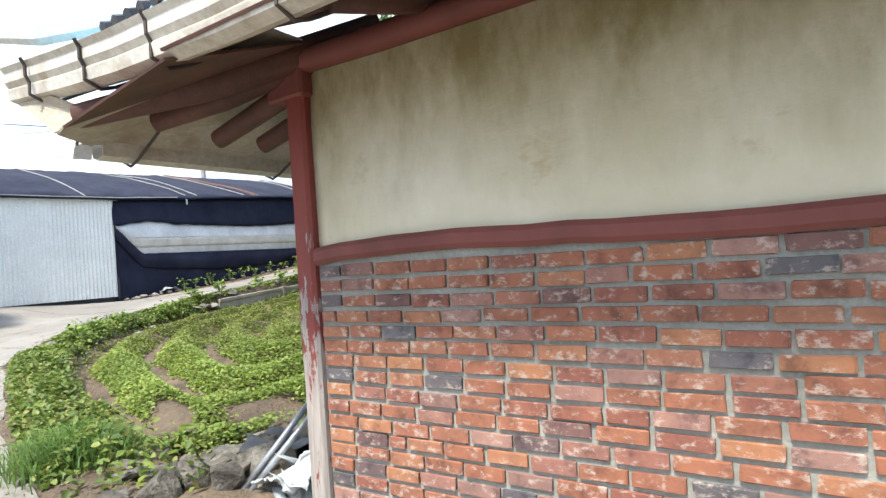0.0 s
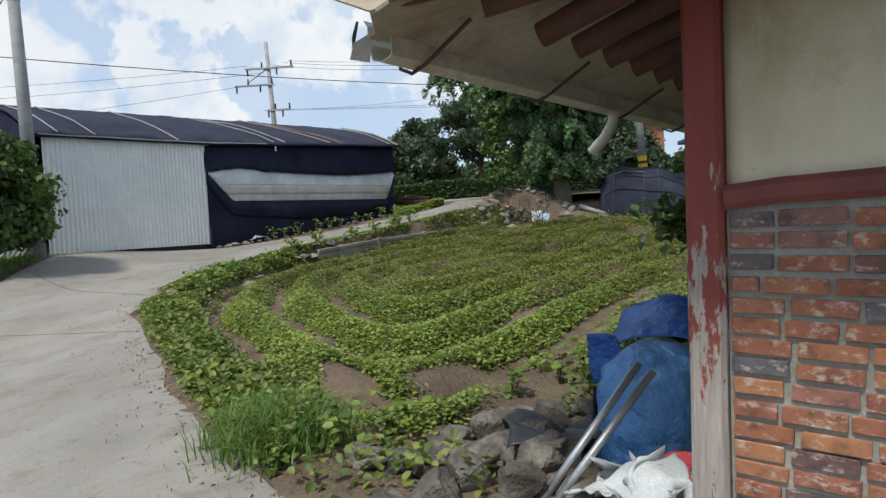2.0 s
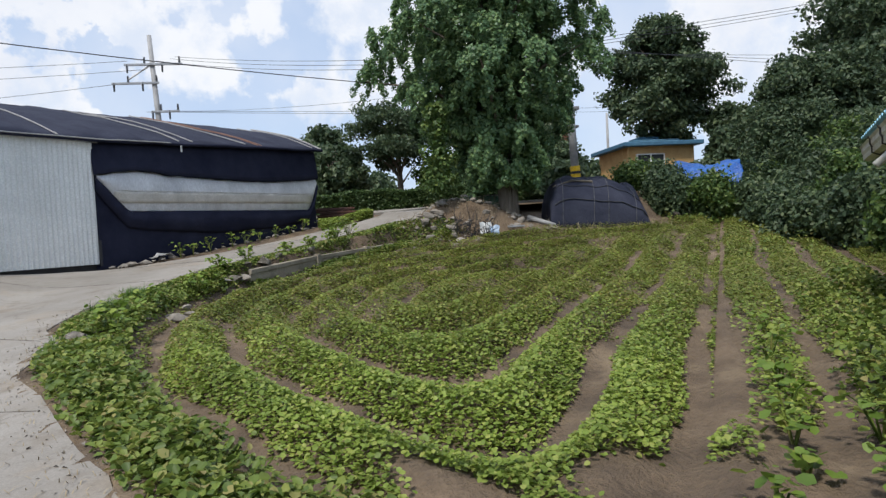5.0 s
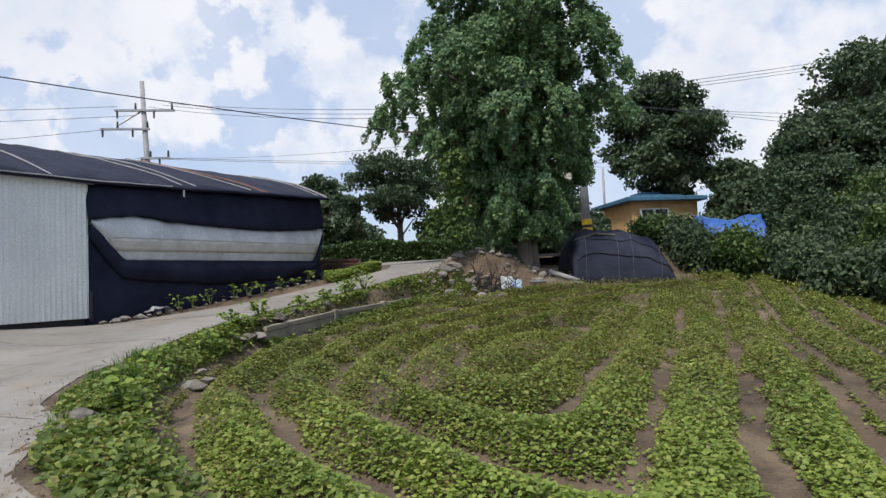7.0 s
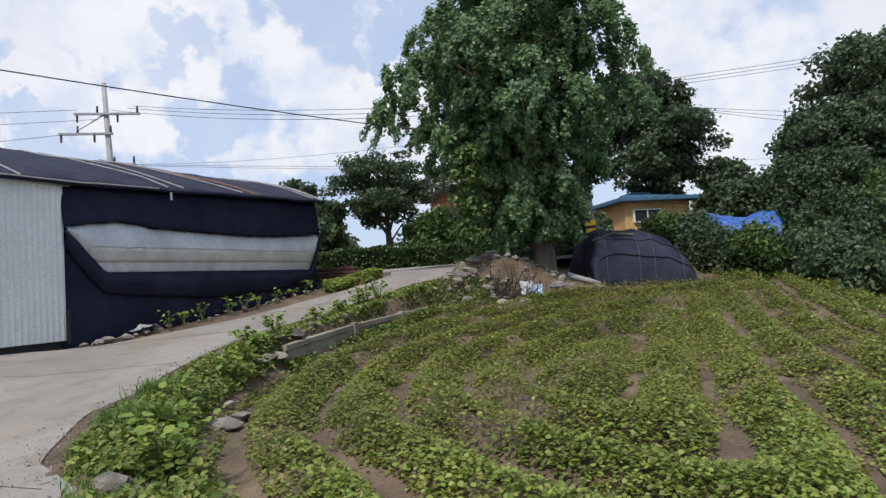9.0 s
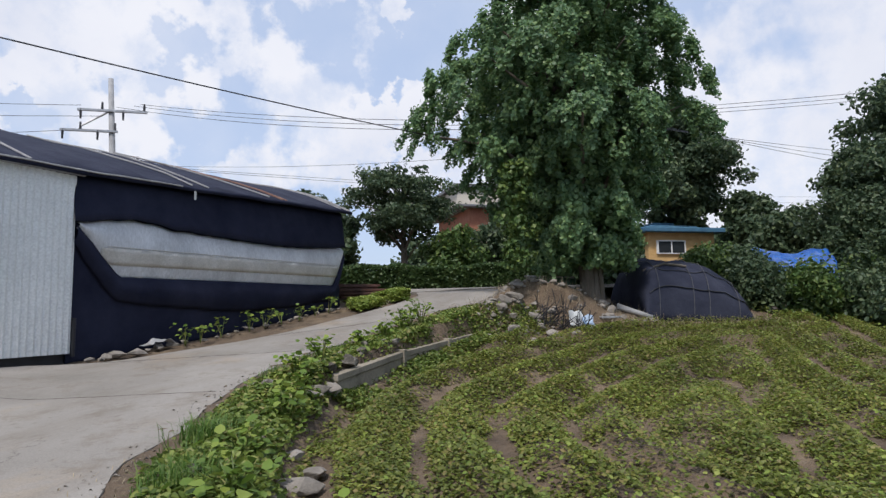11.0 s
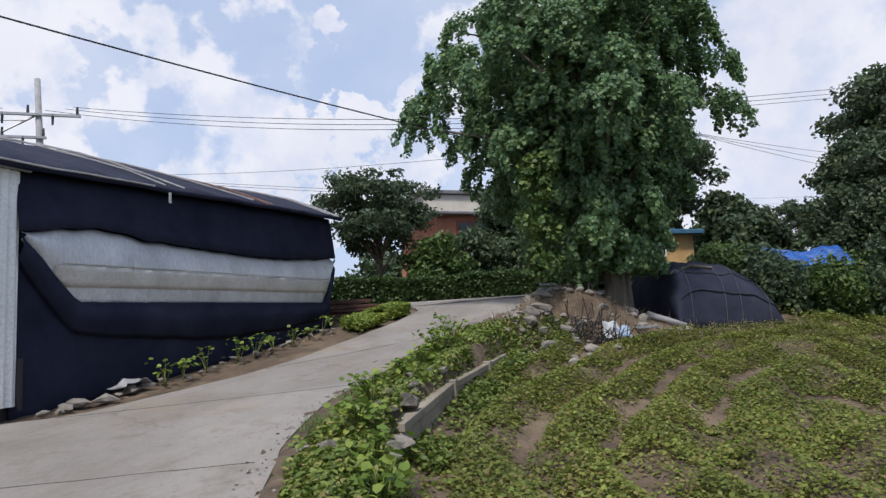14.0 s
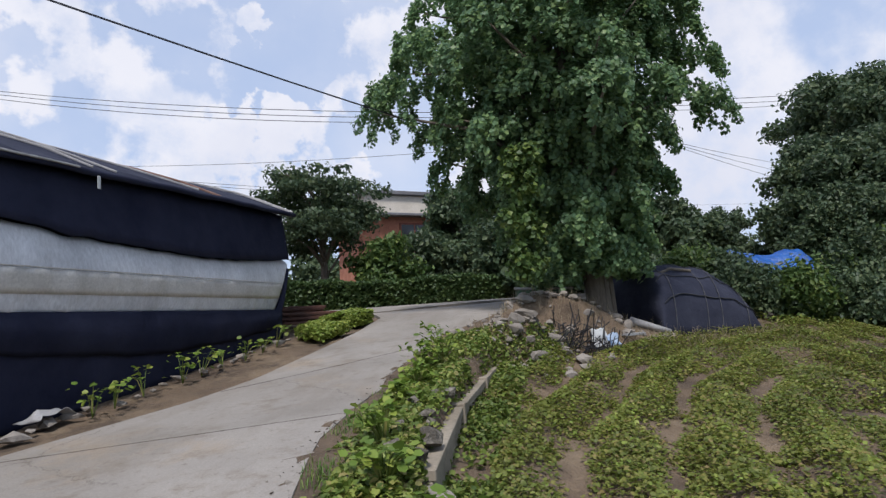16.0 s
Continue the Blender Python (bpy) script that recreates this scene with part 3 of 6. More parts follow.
def land_z(x, y):
    """Height of the ground anywhere."""
    x, y = np.asarray(x, float), np.asarray(y, float)
    d = poly_dist(x, y, BANK)
    e = right_e(x, y)
    walled = smooth(14.6, 15.4, y) * smooth(20.4, 19.6, y) * smooth(-1.9, -2.6, x)
    k = smooth(-0.45 + 0.37 * walled, 0.27 - 0.24 * walled, d) * smooth(2.0, 4.0, y + 0.0 * x)
    ph = row_phase(x, y)
    rows = 0.06 * np.cos((ph - 0.33) / 0.8 * 2 * math.pi + math.pi) * smooth(-0.1, 0.3, d) * smooth(-0.5, 0.0, e) * smooth(24, 21, y)
    f = field_z(x, y) + rows + 0.55 * smooth(-2.6, -5.5, e) * smooth(8, 12, y) + 0.16 * smooth(-0.6, -1.3, e) * smooth(9.5, 7, y)
    r = road_z(x, y) + 0.005
    q = smooth(-0.2, 1.4, x) * smooth(32, 25, y)
    r = r * (1 - q) + (field_z(x, y) + 0.12) * q
    z = r * (1 - k) + f * k
    # stone-faced bank that closes the field at its upper right
    up = smooth(0.0, 0.9, -poly_dist(x, y, [(5.2, 21.4), (7.2, 23.2), (9.6, 22.6), (14, 21)])) * smooth(4.6, 5.6, x)
    z = z + up * 0.75
    mound = 0.42 * np.exp(-(((x + 1.1) / 0.95) ** 2 + ((y - 20.9) / 0.8) ** 2)) + 0.25 * np.exp(-(((x - 0.9) / 1.6) ** 2 + ((y - 21.4) / 0.9) ** 2))
    return z + mound * smooth(-0.6, 0.2, d + 0.6)


def lz(x, y):
    return float(land_z(x, y))


def axis(lo, a, b, hi, step):
    core = np.arange(a, b, step)
    g = np.cumsum(step * 1.18 ** np.arange(1, 200))
    left, right = a - g[g < a - lo], b + g[g < hi - b]
    return np.concatenate([[lo], left[::-1], core, [b], right, [hi]])


def build_ground():
    gx, gy = axis(-900, -9, 7, 900, 0.11), axis(-400, 2.5, 23, 1400, 0.11)
    X, Y = np.meshgrid(gx, gy)
    Z = land_z(X, Y)
    rng = np.random.default_rng(4)
    far = smooth(30, 90, np.hypot(X, Y - 10))
    Z = Z * (1 - far) + 1.6 * far
    near = (np.abs(X) < 12) & (Y < 26)
    Z += np.where(near, rng.normal(0, 0.009, Z.shape), 0)
    under = smooth(-0.05, -0.5, poly_dist(X, Y, RIGHT_EDGE)) * near
    Z -= 0.06 * under
    nx, ny = len(gx), len(gy)
    i = (np.arange(ny - 1)[:, None] * nx + np.arange(nx - 1)[None]).ravel()
    f = np.stack([i, i + 1, i + nx + 1, i + nx], 1)
    v = np.stack([X, Y, Z], 2).reshape(-1, 3)
    ob = card_mesh("ground", v, f, SOIL)
    ob.data.polygons.foreach_set("use_smooth", [True] * len(f))
    return tagged(ob, "bare brown soil with ridged furrows and dry patches", "ground", kind="structure")


GROUND = build_ground()


def on_line(pts, s):
    """The point at the share s of a polyline's length."""
    seg = [math.dist(p, q) for p, q in zip(pts, pts[1:])]
    s = s * sum(seg)
    for (p, q), d in zip(zip(pts, pts[1:]), seg):
        if s <= d or q == pts[-1]:
            return (p[0] + (q[0] - p[0]) * s / d, p[1] + (q[1] - p[1]) * s / d)
        s -= d


def build_road():
    """Lane of concrete slabs, swinging past the barn up to the hedge."""
    left = [(-5.5, -6), (-8, 3), (-10.0, 9), (-11.2, 13), (-12.0, 15.2), (-9.95, 17.5), (-8.8, 17.75), (-8.2, 18.2), (-7.2, 18.95), (-6.25, 19.8), (-4.8, 21.65), (-3.05, 24.0), (-2.9, 25.2)]
    right = [(2.2, -6), (1.6, 0.9)] + RIGHT_EDGE + [(0.6, 23.6), (1.5, 24.6)]
    nv, nu = 150, 20
    rng = np.random.default_rng(2)
    wob = np.interp(np.arange(nv), np.arange(0, nv, 3), rng.normal(0, 0.07, len(range(0, nv, 3))))

    def fn(a, b):
        p, q = on_line(left, b), on_line(right, b)
        k = wob[int(b * (nv - 1))]
        x, y = p[0] + (q[0] - p[0]) * a + k * (a > 0.99), p[1] + (q[1] - p[1]) * a
        return x, y, float(road_z(x, y)) + 0.012
    ob = part("road", sheet(fn, nu, nv, 0.10), ROAD, smooth=False)
    tagged(ob, "pale worn concrete farm lane with cracks and sand", "road", kind="structure")
    top = part("road_crossing", sheet(lambda a, b: (-16 + 24 * a, 24.6 + 2.9 * b + 1.6 * a, float(road_z(-16 + 24 * a, 24.6 + 2.9 * b + 1.6 * a)) + 0.018), 30, 8, 0.1), ROAD)
    tagged(top, "concrete cross lane running along the clipped hedge", "road", kind="structure")
    seam = surface("joint_dirt", (0.05, 0.042, 0.033), (0.09, 0.075, 0.06), 8, 60, 0.95, 0.4, 0.004)
    for b, wv in ((0.30, 0.0), (0.43, 0.02), (0.545, -0.02), (0.635, 0.01), (0.72, 0.0), (0.80, 0.02)):
        pts = []
        for a in np.linspace(0.02, 0.98, 24):
            x, y, z = fn(a, b + wv * a)
            pts.append((x + 0.02 * noise.noise((x * 3, y * 3, 1)), y + 0.03 * noise.noise((x * 2, y * 2, 7)), z - 0.004))
        part("slab_joint", tube(bmesh.new(), pts, 0.009, 4), seam, ob)
    return ob


build_road()

# ---- farmhouse corner ----
HC, HU, HV = Vector((-0.626, 3.07, 0)), Vector((0.814, -0.581, 0)), Vector((0.581, 0.814, 0))
WALL_RZ = math.degrees(math.atan2(HU.y, HU.x))


def hw(a, b, z):
    """A place by the house: a along the front wall, b into the house, z up."""
    return HC + HU * a + HV * b + Vector((0, 0, z))


def wall_box(bm, a0, a1, b0, b1, z0, z1, bevel=0.0):
    c = hw((a0 + a1) / 2, (b0 + b1) / 2, (z0 + z1) / 2)
    return box(bm, c, (a1 - a0, b1 - b0, z1 - z0), WALL_RZ, bevel)


def build_house():
    front = part("wall_front", wall_box(bmesh.new(), 0.0, 4.2, 0.012, 0.25, -0.3, 1.53), MORTAR)
    tagged(front, "old red brick wall with thick grey mortar joints", "wall", kind="structure")
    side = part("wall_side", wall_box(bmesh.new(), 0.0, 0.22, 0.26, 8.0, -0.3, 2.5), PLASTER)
    tagged(side, "yellowed plaster side wall under deep eaves", "wall", kind="structure")

    def plaster(a, b):
        p = hw(0.0 + 4.2 * a, 0.02 + 0.012 * noise.noise((a * 9, b * 3, 1)), 1.56 + b * 0.98)
        return p
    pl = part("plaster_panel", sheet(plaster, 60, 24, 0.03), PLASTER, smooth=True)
    tagged(pl, "cream lime plaster with brown water stains and painted eave shade above the bricks", "wall", kind="structure")
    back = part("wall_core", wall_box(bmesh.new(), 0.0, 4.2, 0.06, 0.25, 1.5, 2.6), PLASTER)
    tagged(back, "plaster wall core behind the stained panel", "wall", kind="structure")
    # sill beam: a bent, hand-hewn timber
    bm = bmesh.new()
    n = 26
    prev = None
    for i in range(n):
        a = 4.2 * i / (n - 1)
        dz = 0.018 * math.sin(a * 2.1 + 0.4) + 0.010 * noise.noise((a * 4, 0, 3)) - 0.02 * math.exp(-a * 3)
        th = 0.096 + 0.012 * noise.noise((a * 1.7, 5, 3))
        ring = [bm.verts.new(hw(a, b, 1.555 + dz + z * th / 2)) for b, z in ((-0.012, -0.85), (-0.026, -0.4), (-0.026, 0.5), (-0.010, 0.95), (0.05, 0.95), (0.05, -0.85))]
        if prev:
            for k in range(6):
                bm.faces.new((prev[k], prev[(k + 1) % 6], ring[(k + 1) % 6], ring[k]))
        prev = ring
    b = part("sill_beam", bm, BEAM, smooth=False)
    tagged(b, "wavy red-painted timber beam between bricks and plaster", "beam")
    # lintel beam under the rafters
    bm = tube(bmesh.new(), [hw(-0.5, -0.0, 2.53), hw(0.5, -0.01, 2.50), hw(1.6, 0.0, 2.50), hw(4.2, 0.0, 2.53)], [0.06, 0.062, 0.06, 0.065], 10)
    tagged(part("eave_beam", bm, BEAM, smooth=True), "round red-painted eave beam resting on the post", "beam")
    # corner post: square timber, rounded edges
    post = thing("corner_post", hw(-0.06, 0.04, -0.1), "square timber corner post, red paint flaking to grey wood", "post")
    bm = bmesh.new()
    prev = None
    for i in range(16):
        z = -0.15 + 2.65 * i / 15
        w = 0.064 + 0.004 * noise.noise((z * 3, 1, 1))
        off = 0.008 * noise.noise((z * 1.2, 8, 1))
        ring = [bm.verts.new(hw(-0.066 + off + sx * w, 0.035 + sy * w, z)) for sx, sy in ((-1, -0.75), (-0.75, -1), (0.75, -1), (1, -0.75), (1, 0.75), (0.75, 1), (-0.75, 1), (-1, 0.75))]
        if prev:
            for k in range(8):
                bm.faces.new((prev[k], prev[(k + 1) % 8], ring[(k + 1) % 8], ring[k]))
        prev = ring
    bm.faces.new(prev)
    part("shaft", bm, POST, post)
    part("head_block", wall_box(bmesh.new(), -0.24, 0.02, -0.05, 0.12, 2.34, 2.5, 0.012), BEAM, post)
    # rafters
    rng = random.Random(5)
    raf = thing("rafter", hw(-0.3, 0, 2.3), "round dark-stained log rafter under the eave", "rafter", "eave rafters")
    part("log", tube(bmesh.new(), [hw(0.25, 0.12, 2.55), hw(-0.3, 0.02, 2.36), hw(-0.68, -0.04, 2.235)], [0.06, 0.058, 0.052], 10), DARKWOOD, raf, smooth=True)
    for i in range(1, 22):
        m = Matrix.Translation(raf.location + HV * (0.30 * i) + Vector((0, 0, rng.uniform(-0.01, 0.01))))
        copy_thing(raf, m)
    corner = thing("corner_rafter", hw(-0.4, -0.3, 2.3), "heavy diagonal hip rafter at the house corner", "rafter", "eave rafters")
    part("log", tube(bmesh.new(), [hw(0.3, 0.25, 2.66), hw(-0.35, -0.3, 2.42), hw(-0.85, -0.7, 2.30)], [0.085, 0.08, 0.06], 10), DARKWOOD, corner, smooth=True)
    part("log", tube(bmesh.new(), [hw(0.2, 0.15, 2.60), hw(-0.4, -0.18, 2.38), hw(-0.72, -0.38, 2.29)], [0.06, 0.058, 0.05], 10), DARKWOOD, corner, smooth=True)
    fr = thing("rafter", hw(0.8, -0.3, 2.5), "round dark-stained log rafter over the front wall", "rafter", "front rafters")
    part("log", tube(bmesh.new(), [hw(0.78, 0.1, 2.62), hw(0.78, -0.3, 2.50), hw(0.78, -0.58, 2.42)], [0.06, 0.056, 0.05], 10), DARKWOOD, fr, smooth=True)
    for i in range(1, 8):
        copy_thing(fr, Matrix.Translation(fr.location + HU * (0.42 * i)))

    # soffit: thin sheets from wall head out to the gutters
    def side_soffit(a, b):
        v = -0.55 + 8.8 * a
        u = 0.05 - 1.2 * b
        return hw(u, v, 2.60 - 0.36 * b + 0.015 * abs(math.sin(a * 60)))
    tagged(part("soffit_side", sheet(side_soffit, 90, 5, 0.012), SOFFIT), "beige sheet soffit under the side eave", "soffit", kind="structure")

    def corner_soffit(a, b):
        # fan from the wall corner to the cut eave corner
        th = a
        outer = hw(-1.15, -0.50, 2.225).lerp(hw(-0.88, -0.79, 2.21), min(1, th * 1.6)) if th < 0.625 else hw(-0.88, -0.79, 2.21).lerp(hw(0.1, -0.80, 2.32), (th - 0.625) / 0.375)
        return hw(0.06, 0.05, 2.61).lerp(outer, b)
    tagged(part("soffit_corner", sheet(lambda a, b: corner_soffit(a * 0.66, b), 10, 6, 0.012), SOFFIT), "stained beige soffit at the cut eave corner", "soffit", kind="structure")
    fa, fb, fc, fd = hw(-0.88, -0.79, 2.212), hw(-1.43, -0.73, 2.475), hw(-1.0, -0.745, 2.43), hw(-0.72, -0.62, 2.29)
    tagged(part("soffit_flap", sheet(lambda a, b: fb.lerp(fc, a).lerp(fa.lerp(fd, a), b), 8, 5, 0.008), SOFFIT), "folded beige tin between gutter and soffit corner", "soffit", kind="structure")
    # front eave is open: added dark sheets carry its shade in their colour
    tagged(part("soffit_front_shade", sheet(lambda a, b: corner_soffit(0.66 + 0.34 * a, b), 8, 6, 0.012), DARKWOOD), "dark underside beside the hip rafter, eave shade put into its colour", "soffit", kind="structure")
    tagged(part("soffit_front_shade", sheet(lambda a, b: hw(0.08 + 4.2 * a, 0.05 - 0.85 * b, 2.72 - 0.36 * b), 12, 6, 0.012), DARKWOOD), "dark underside over the front wall, eave shade put into its colour", "soffit", kind="structure")

    def trough(path, flip=1):
        """Folded tin gutter with a stepped outer face."""
        prof = [(-0.06, 0.15), (-0.06, 0.0), (0.0, -0.02), (0.055, 0.0), (0.065, 0.05), (0.055, 0.062), (0.075, 0.09), (0.075, 0.14), (0.095, 0.165)]
        bm = bmesh.new()
        prev = None
        for i, p in enumerate(path):
            d = (path[min(i + 1, len(path) - 1)] - path[max(i - 1, 0)]).normalized()
            out = d.cross(Vector((0, 0, 1))).normalized() * flip
            ring = [bm.verts.new(p + out * o + Vector((0, 0, z))) for o, z in prof]
            if prev:
                for k in range(len(prof) - 1):
                    bm.faces.new((prev[k], prev[k + 1], ring[k + 1], ring[k]))
            prev = ring
        bm.normal_update()
        bmesh.ops.solidify(bm, geom=bm.faces[:], thickness=0.006)
        return bm

    def strap(p, d, flip=1):
        out = d.cross(Vector((0, 0, 1))).normalized() * flip
        pts = [p + out * o + Vector((0, 0, z)) for o, z in ((0.105, 0.175), (0.085, 0.14), (0.085, 0.09), (0.068, 0.06), (0.07, 0.0), (0.0, -0.032), (-0.07, -0.01), (-0.32, 0.12))]
        return tube(bmesh.new(), pts, 0.009, 5)

    gut = thing("gutter", hw(-1.0, -0.9, 2.3), "cream tin gutter with dark rusted straps along the front eave", "gutter")
    path = [hw(3.6, -0.74, 2.35), hw(1.5, -0.74, 2.345), hw(0.4, -0.735, 2.345), hw(-0.3, -0.73, 2.375), hw(-0.8, -0.72, 2.42), hw(-1.45, -0.71, 2.49)]
    part("trough", trough(path, -1), GUTTER, gut)
    for a, z in ((-1.12, 2.452), (-0.55, 2.397), (0.0, 2.36), (0.75, 2.345), (1.5, 2.345), (2.3, 2.347)):
        part("strap", strap(hw(a, -0.725, z), -HU, -1), STRAP, gut, "dark rusty strap")
    gut2 = thing("gutter", hw(-1.2, 0, 2.2), "brownish tin gutter with bent open end along the side eave", "gutter")
    path = [hw(-1.17, -0.46 + 0.7 * i, 2.175 - 0.006 * i) for i in range(13)]
    part("trough", trough(path, -1), GUTTER, gut2)
    for i in range(8):
        part("strap", strap(hw(-1.17, -0.28 + 1.0 * i, 2.17 - 0.008 * i), HV, -1), STRAP, gut2, "dark rusty strap")
    part("torn_end", sheet(lambda a, b: hw(-1.24 + 0.03 * a - 0.02 * b, -0.46 - 0.09 * b, 2.17 + 0.12 * a * (1 - 0.5 * b)), 4, 4, 0.003), WHITE, gut2, "torn pale end flap")
    part("hanging_scrap", tube(bmesh.new(), [hw(-1.26, -0.50, 2.33), hw(-1.265, -0.52, 2.26), hw(-1.26, -0.53, 2.20)], [0.006, 0.009, 0.004], 5), STRAP, gut2)
    for b in (1.62, 5.6):
        dp = thing("downpipe", hw(-1.17, b, 2.1), "short grey plastic downpipe elbow hanging from the gutter", "downpipe", "downpipes")
        bm = tube(bmesh.new(), [hw(-1.14, b, 2.17), hw(-1.15, b, 2.09), hw(-1.21, b + 0.0, 2.0), hw(-1.31, b, 1.91)], [0.034, 0.036, 0.036, 0.036], 12)
        part("elbow", bm, PIPE, dp, smooth=True)
        part("collar", tube(bmesh.new(), [hw(-1.14, b, 2.175), hw(-1.14, b, 2.125)], 0.042, 12), PIPE, dp, smooth=True)

    # roof: blue ribbed sheets, hip cap turned up at the corner
    roof = thing("house_roof", hw(1, 2, 2.8), "blue ribbed roof with a white hip cap turned up at the corner", "roof", kind="structure")
    part("roof_sheet", sheet(lambda a, b: hw(-1.25 + 4.4 * b + (5.2 - 4.4 * b) * a, -0.78 + 4.4 * b, 2.56 + 0.34 * 4.4 * b + 0.02 * math.sin(a * 160)), 120, 6, 0.01), BLUEROOF, roof)
    part("roof_sheet", sheet(lambda a, b: hw(-1.22 + 4.4 * b, -0.35 + 4.0 * b + (8.6 - 4.0 * b) * a, 2.40 + 0.37 * 4.4 * b + 0.02 * math.sin(a * 260)), 160, 6, 0.01), BLUEROOF, roof)
    hip = [hw(-1.55, -0.85, 2.86), hw(-1.2, -0.7, 2.80), hw(-0.8, -0.4, 2.86), hw(0.4, 0.8, 3.3)]
    part("hip_cap", tube(bmesh.new(), hip, [0.05, 0.06, 0.06, 0.06], 6), WHITE, roof, "white hip cap")
    part("cap_end", box(bmesh.new(), hw(-1.58, -0.86, 2.92), (0.03, 0.12, 0.22), WALL_RZ + 35, 0.005), WHITE, roof, "split white cap end")
    bm = bmesh.new()
    for i in range(40):
        tube(bm, [hw(-0.35 + i * 0.1, -0.80, 2.57), hw(-0.35 + i * 0.1, -0.4, 2.71)], 0.028, 6)
    part("ribbed_edge", bm, TILE, roof, "dark ribbed sheet edge")


build_house()

# ---- barn ----
BP, BD, BN = Vector((-9.67, 18.15, 0)), Vector((0.6196, 0.7849, 0)), Vector((0.7849, -0.6196, 0))
BARN_RZ = math.degrees(math.atan2(BD.y, BD.x))


def bw(a, o, z):
    """A place by the barn: a along its front from the door's edge, o out of the front, z up."""
    return BP + BD * a + BN * o + Vector((0, 0, z))


BL, BR = -4.15, 7.2


def eave_z(a):
    return 3.90 + 0.30 * (a - 0) / 7.2 if a > 0 else 3.90 + 0.005 * a


def foot_z(a):
    return float(land_z(*bw(a, 0.05, 0).xy))


def build_barn():
    barn = thing("barn", bw(1.5, -3, 1.0), "long barn clad in black shade cloth with milky film window", "barn")
    rngn = lambda a, z, s=1.0: noise.noise((a * s, z * s, 4.2))

    def cloth(a, b):
        x = 7.25 * a - 0.02
        z0, z1 = foot_z(x) - 0.08, eave_z(x)
        z = z0 + (z1 - z0) * b
        sag = 0.05 * rngn(x, z, 0.9) + 0.02 * rngn(x, z * 3, 2.5)
        return bw(x, sag, z)
    part("front_cloth", sheet(cloth, 90, 34, 0.02), NET, barn, "navy black shade cloth wall", smooth=True)

    # milky film bulging where the cloth has been parted
    def film_lo(x):
        return 2.24 + 0.82 * max(0.0, 1 - x / 0.78) ** 1.0 + (0.9 * max(0, (x - 6.75) / 0.45) ** 2 if x > 6.75 else 0)

    def film_hi(x):
        return 3.10 + 0.07 * math.sin(x * 0.95 + 0.3) + 0.09 * (1 - abs(min(1, max(-1, (x - 1.0) / 0.9)))) + 0.025 * rngn(x, 0, 3) + 0.05 * (x / 7.2) + 0.05 * min(1.0, max(0.0, (x - 2.0) / 2.0))

    def film(a, b):
        x = 0.03 + 7.14 * a
        lo, hi = film_lo(x), film_hi(x)
        z = lo + (hi - lo) * b
        out = 0.075 + 0.10 * math.sin(math.pi * min(1, max(0, b))) + 0.018 * rngn(x * 2.5, z, 1.8) + 0.012 * math.sin(x * 17 + z * 3) * (1 - b)
        return bw(x, out, z)
    part("film_window", sheet(film, 110, 16, 0.006), FILM, barn, "milky plastic film window band", smooth=True)

    def tan(a, b):
        x = 0.42 + 6.5 * a
        z = max(film_lo(x) + 0.02, 2.46) + (2.74 - max(film_lo(x) + 0.02, 2.46)) * b + 0.02 * a
        lo, hi = film_lo(x), film_hi(x)
        k = (z - lo) / (hi - lo)
        out = 0.088 + 0.10 * math.sin(math.pi * min(1, max(0, k))) + 0.018 * rngn(x * 2.5, z, 1.8) + 0.012 * math.sin(x * 17 + z * 3) * (1 - k)
        return bw(x, out, z)
    part("tan_band", sheet(tan, 90, 5, 0.004), FILMTAN, barn, "yellowed double film band", smooth=True)

    def seam(zf, r=0.012):
        return tube(bmesh.new(), [bw(x, 0.19, zf(x)) for x in np.linspace(0.5, 6.9, 30)], r, 5)
    part("film_rail", seam(lambda x: 2.76 + 0.02 * x / 7, 0.008), FILMTAN, barn)
    # heavy fold of cloth hanging below the film
    def fold(a, b):
        x = 0.0 + 7.2 * a
        top = film_lo(x) + 0.02
        hang = 0.30 + 0.28 * math.sin(math.pi * a) + 0.06 * rngn(x, 3, 1.3)
        z = top - hang * b
        return bw(x, 0.10 + 0.09 * math.sin(math.pi * b) + 0.03 * rngn(x * 2, z * 2, 1.5) - 0.06 * b, z)
    part("cloth_fold", sheet(fold, 80, 9, 0.015), NET, barn, "slack fold of black cloth", smooth=True)

    def valance(a, b):
        x = -0.05 + 7.3 * a
        z = eave_z(x) - 0.02 - (eave_z(x) - film_hi(x) - 0.02) * b
        return bw(x, 0.04 + 0.12 * b + 0.02 * rngn(x * 2, z, 1.6), z)
    part("upper_cloth", sheet(valance, 80, 7, 0.015), NET, barn, smooth=True)
    # corrugated sliding door
    pitch = 0.105
    nrib = int(4.05 / (pitch / 6))

    def door(a, b):
        x = -4.05 + 4.05 * a
        return bw(x, 0.09 + 0.016 * math.cos(a * 4.05 / pitch * 2 * math.pi), 1.05 + b * (2.80 + 0.03 * (1 - a)))
    part("sliding_door", sheet(door, nrib, 2, 0.004), TIN, barn, "white corrugated tin sliding door")
    part("door_rail", tube(bmesh.new(), [bw(-4.2, 0.12, 3.87), bw(0.1, 0.12, 3.88)], 0.03, 6), STEEL, barn)
    part("door_jamb", box(bmesh.new(), bw(0.03, 0.1, 1.3), (0.05, 0.05, 0.6), BARN_RZ, 0.005), BLACK, barn)
    part("dark_threshold", box(bmesh.new(), bw(-2.05, -0.1, 0.98), (4.1, 0.12, 0.5), BARN_RZ), BLACK, barn)

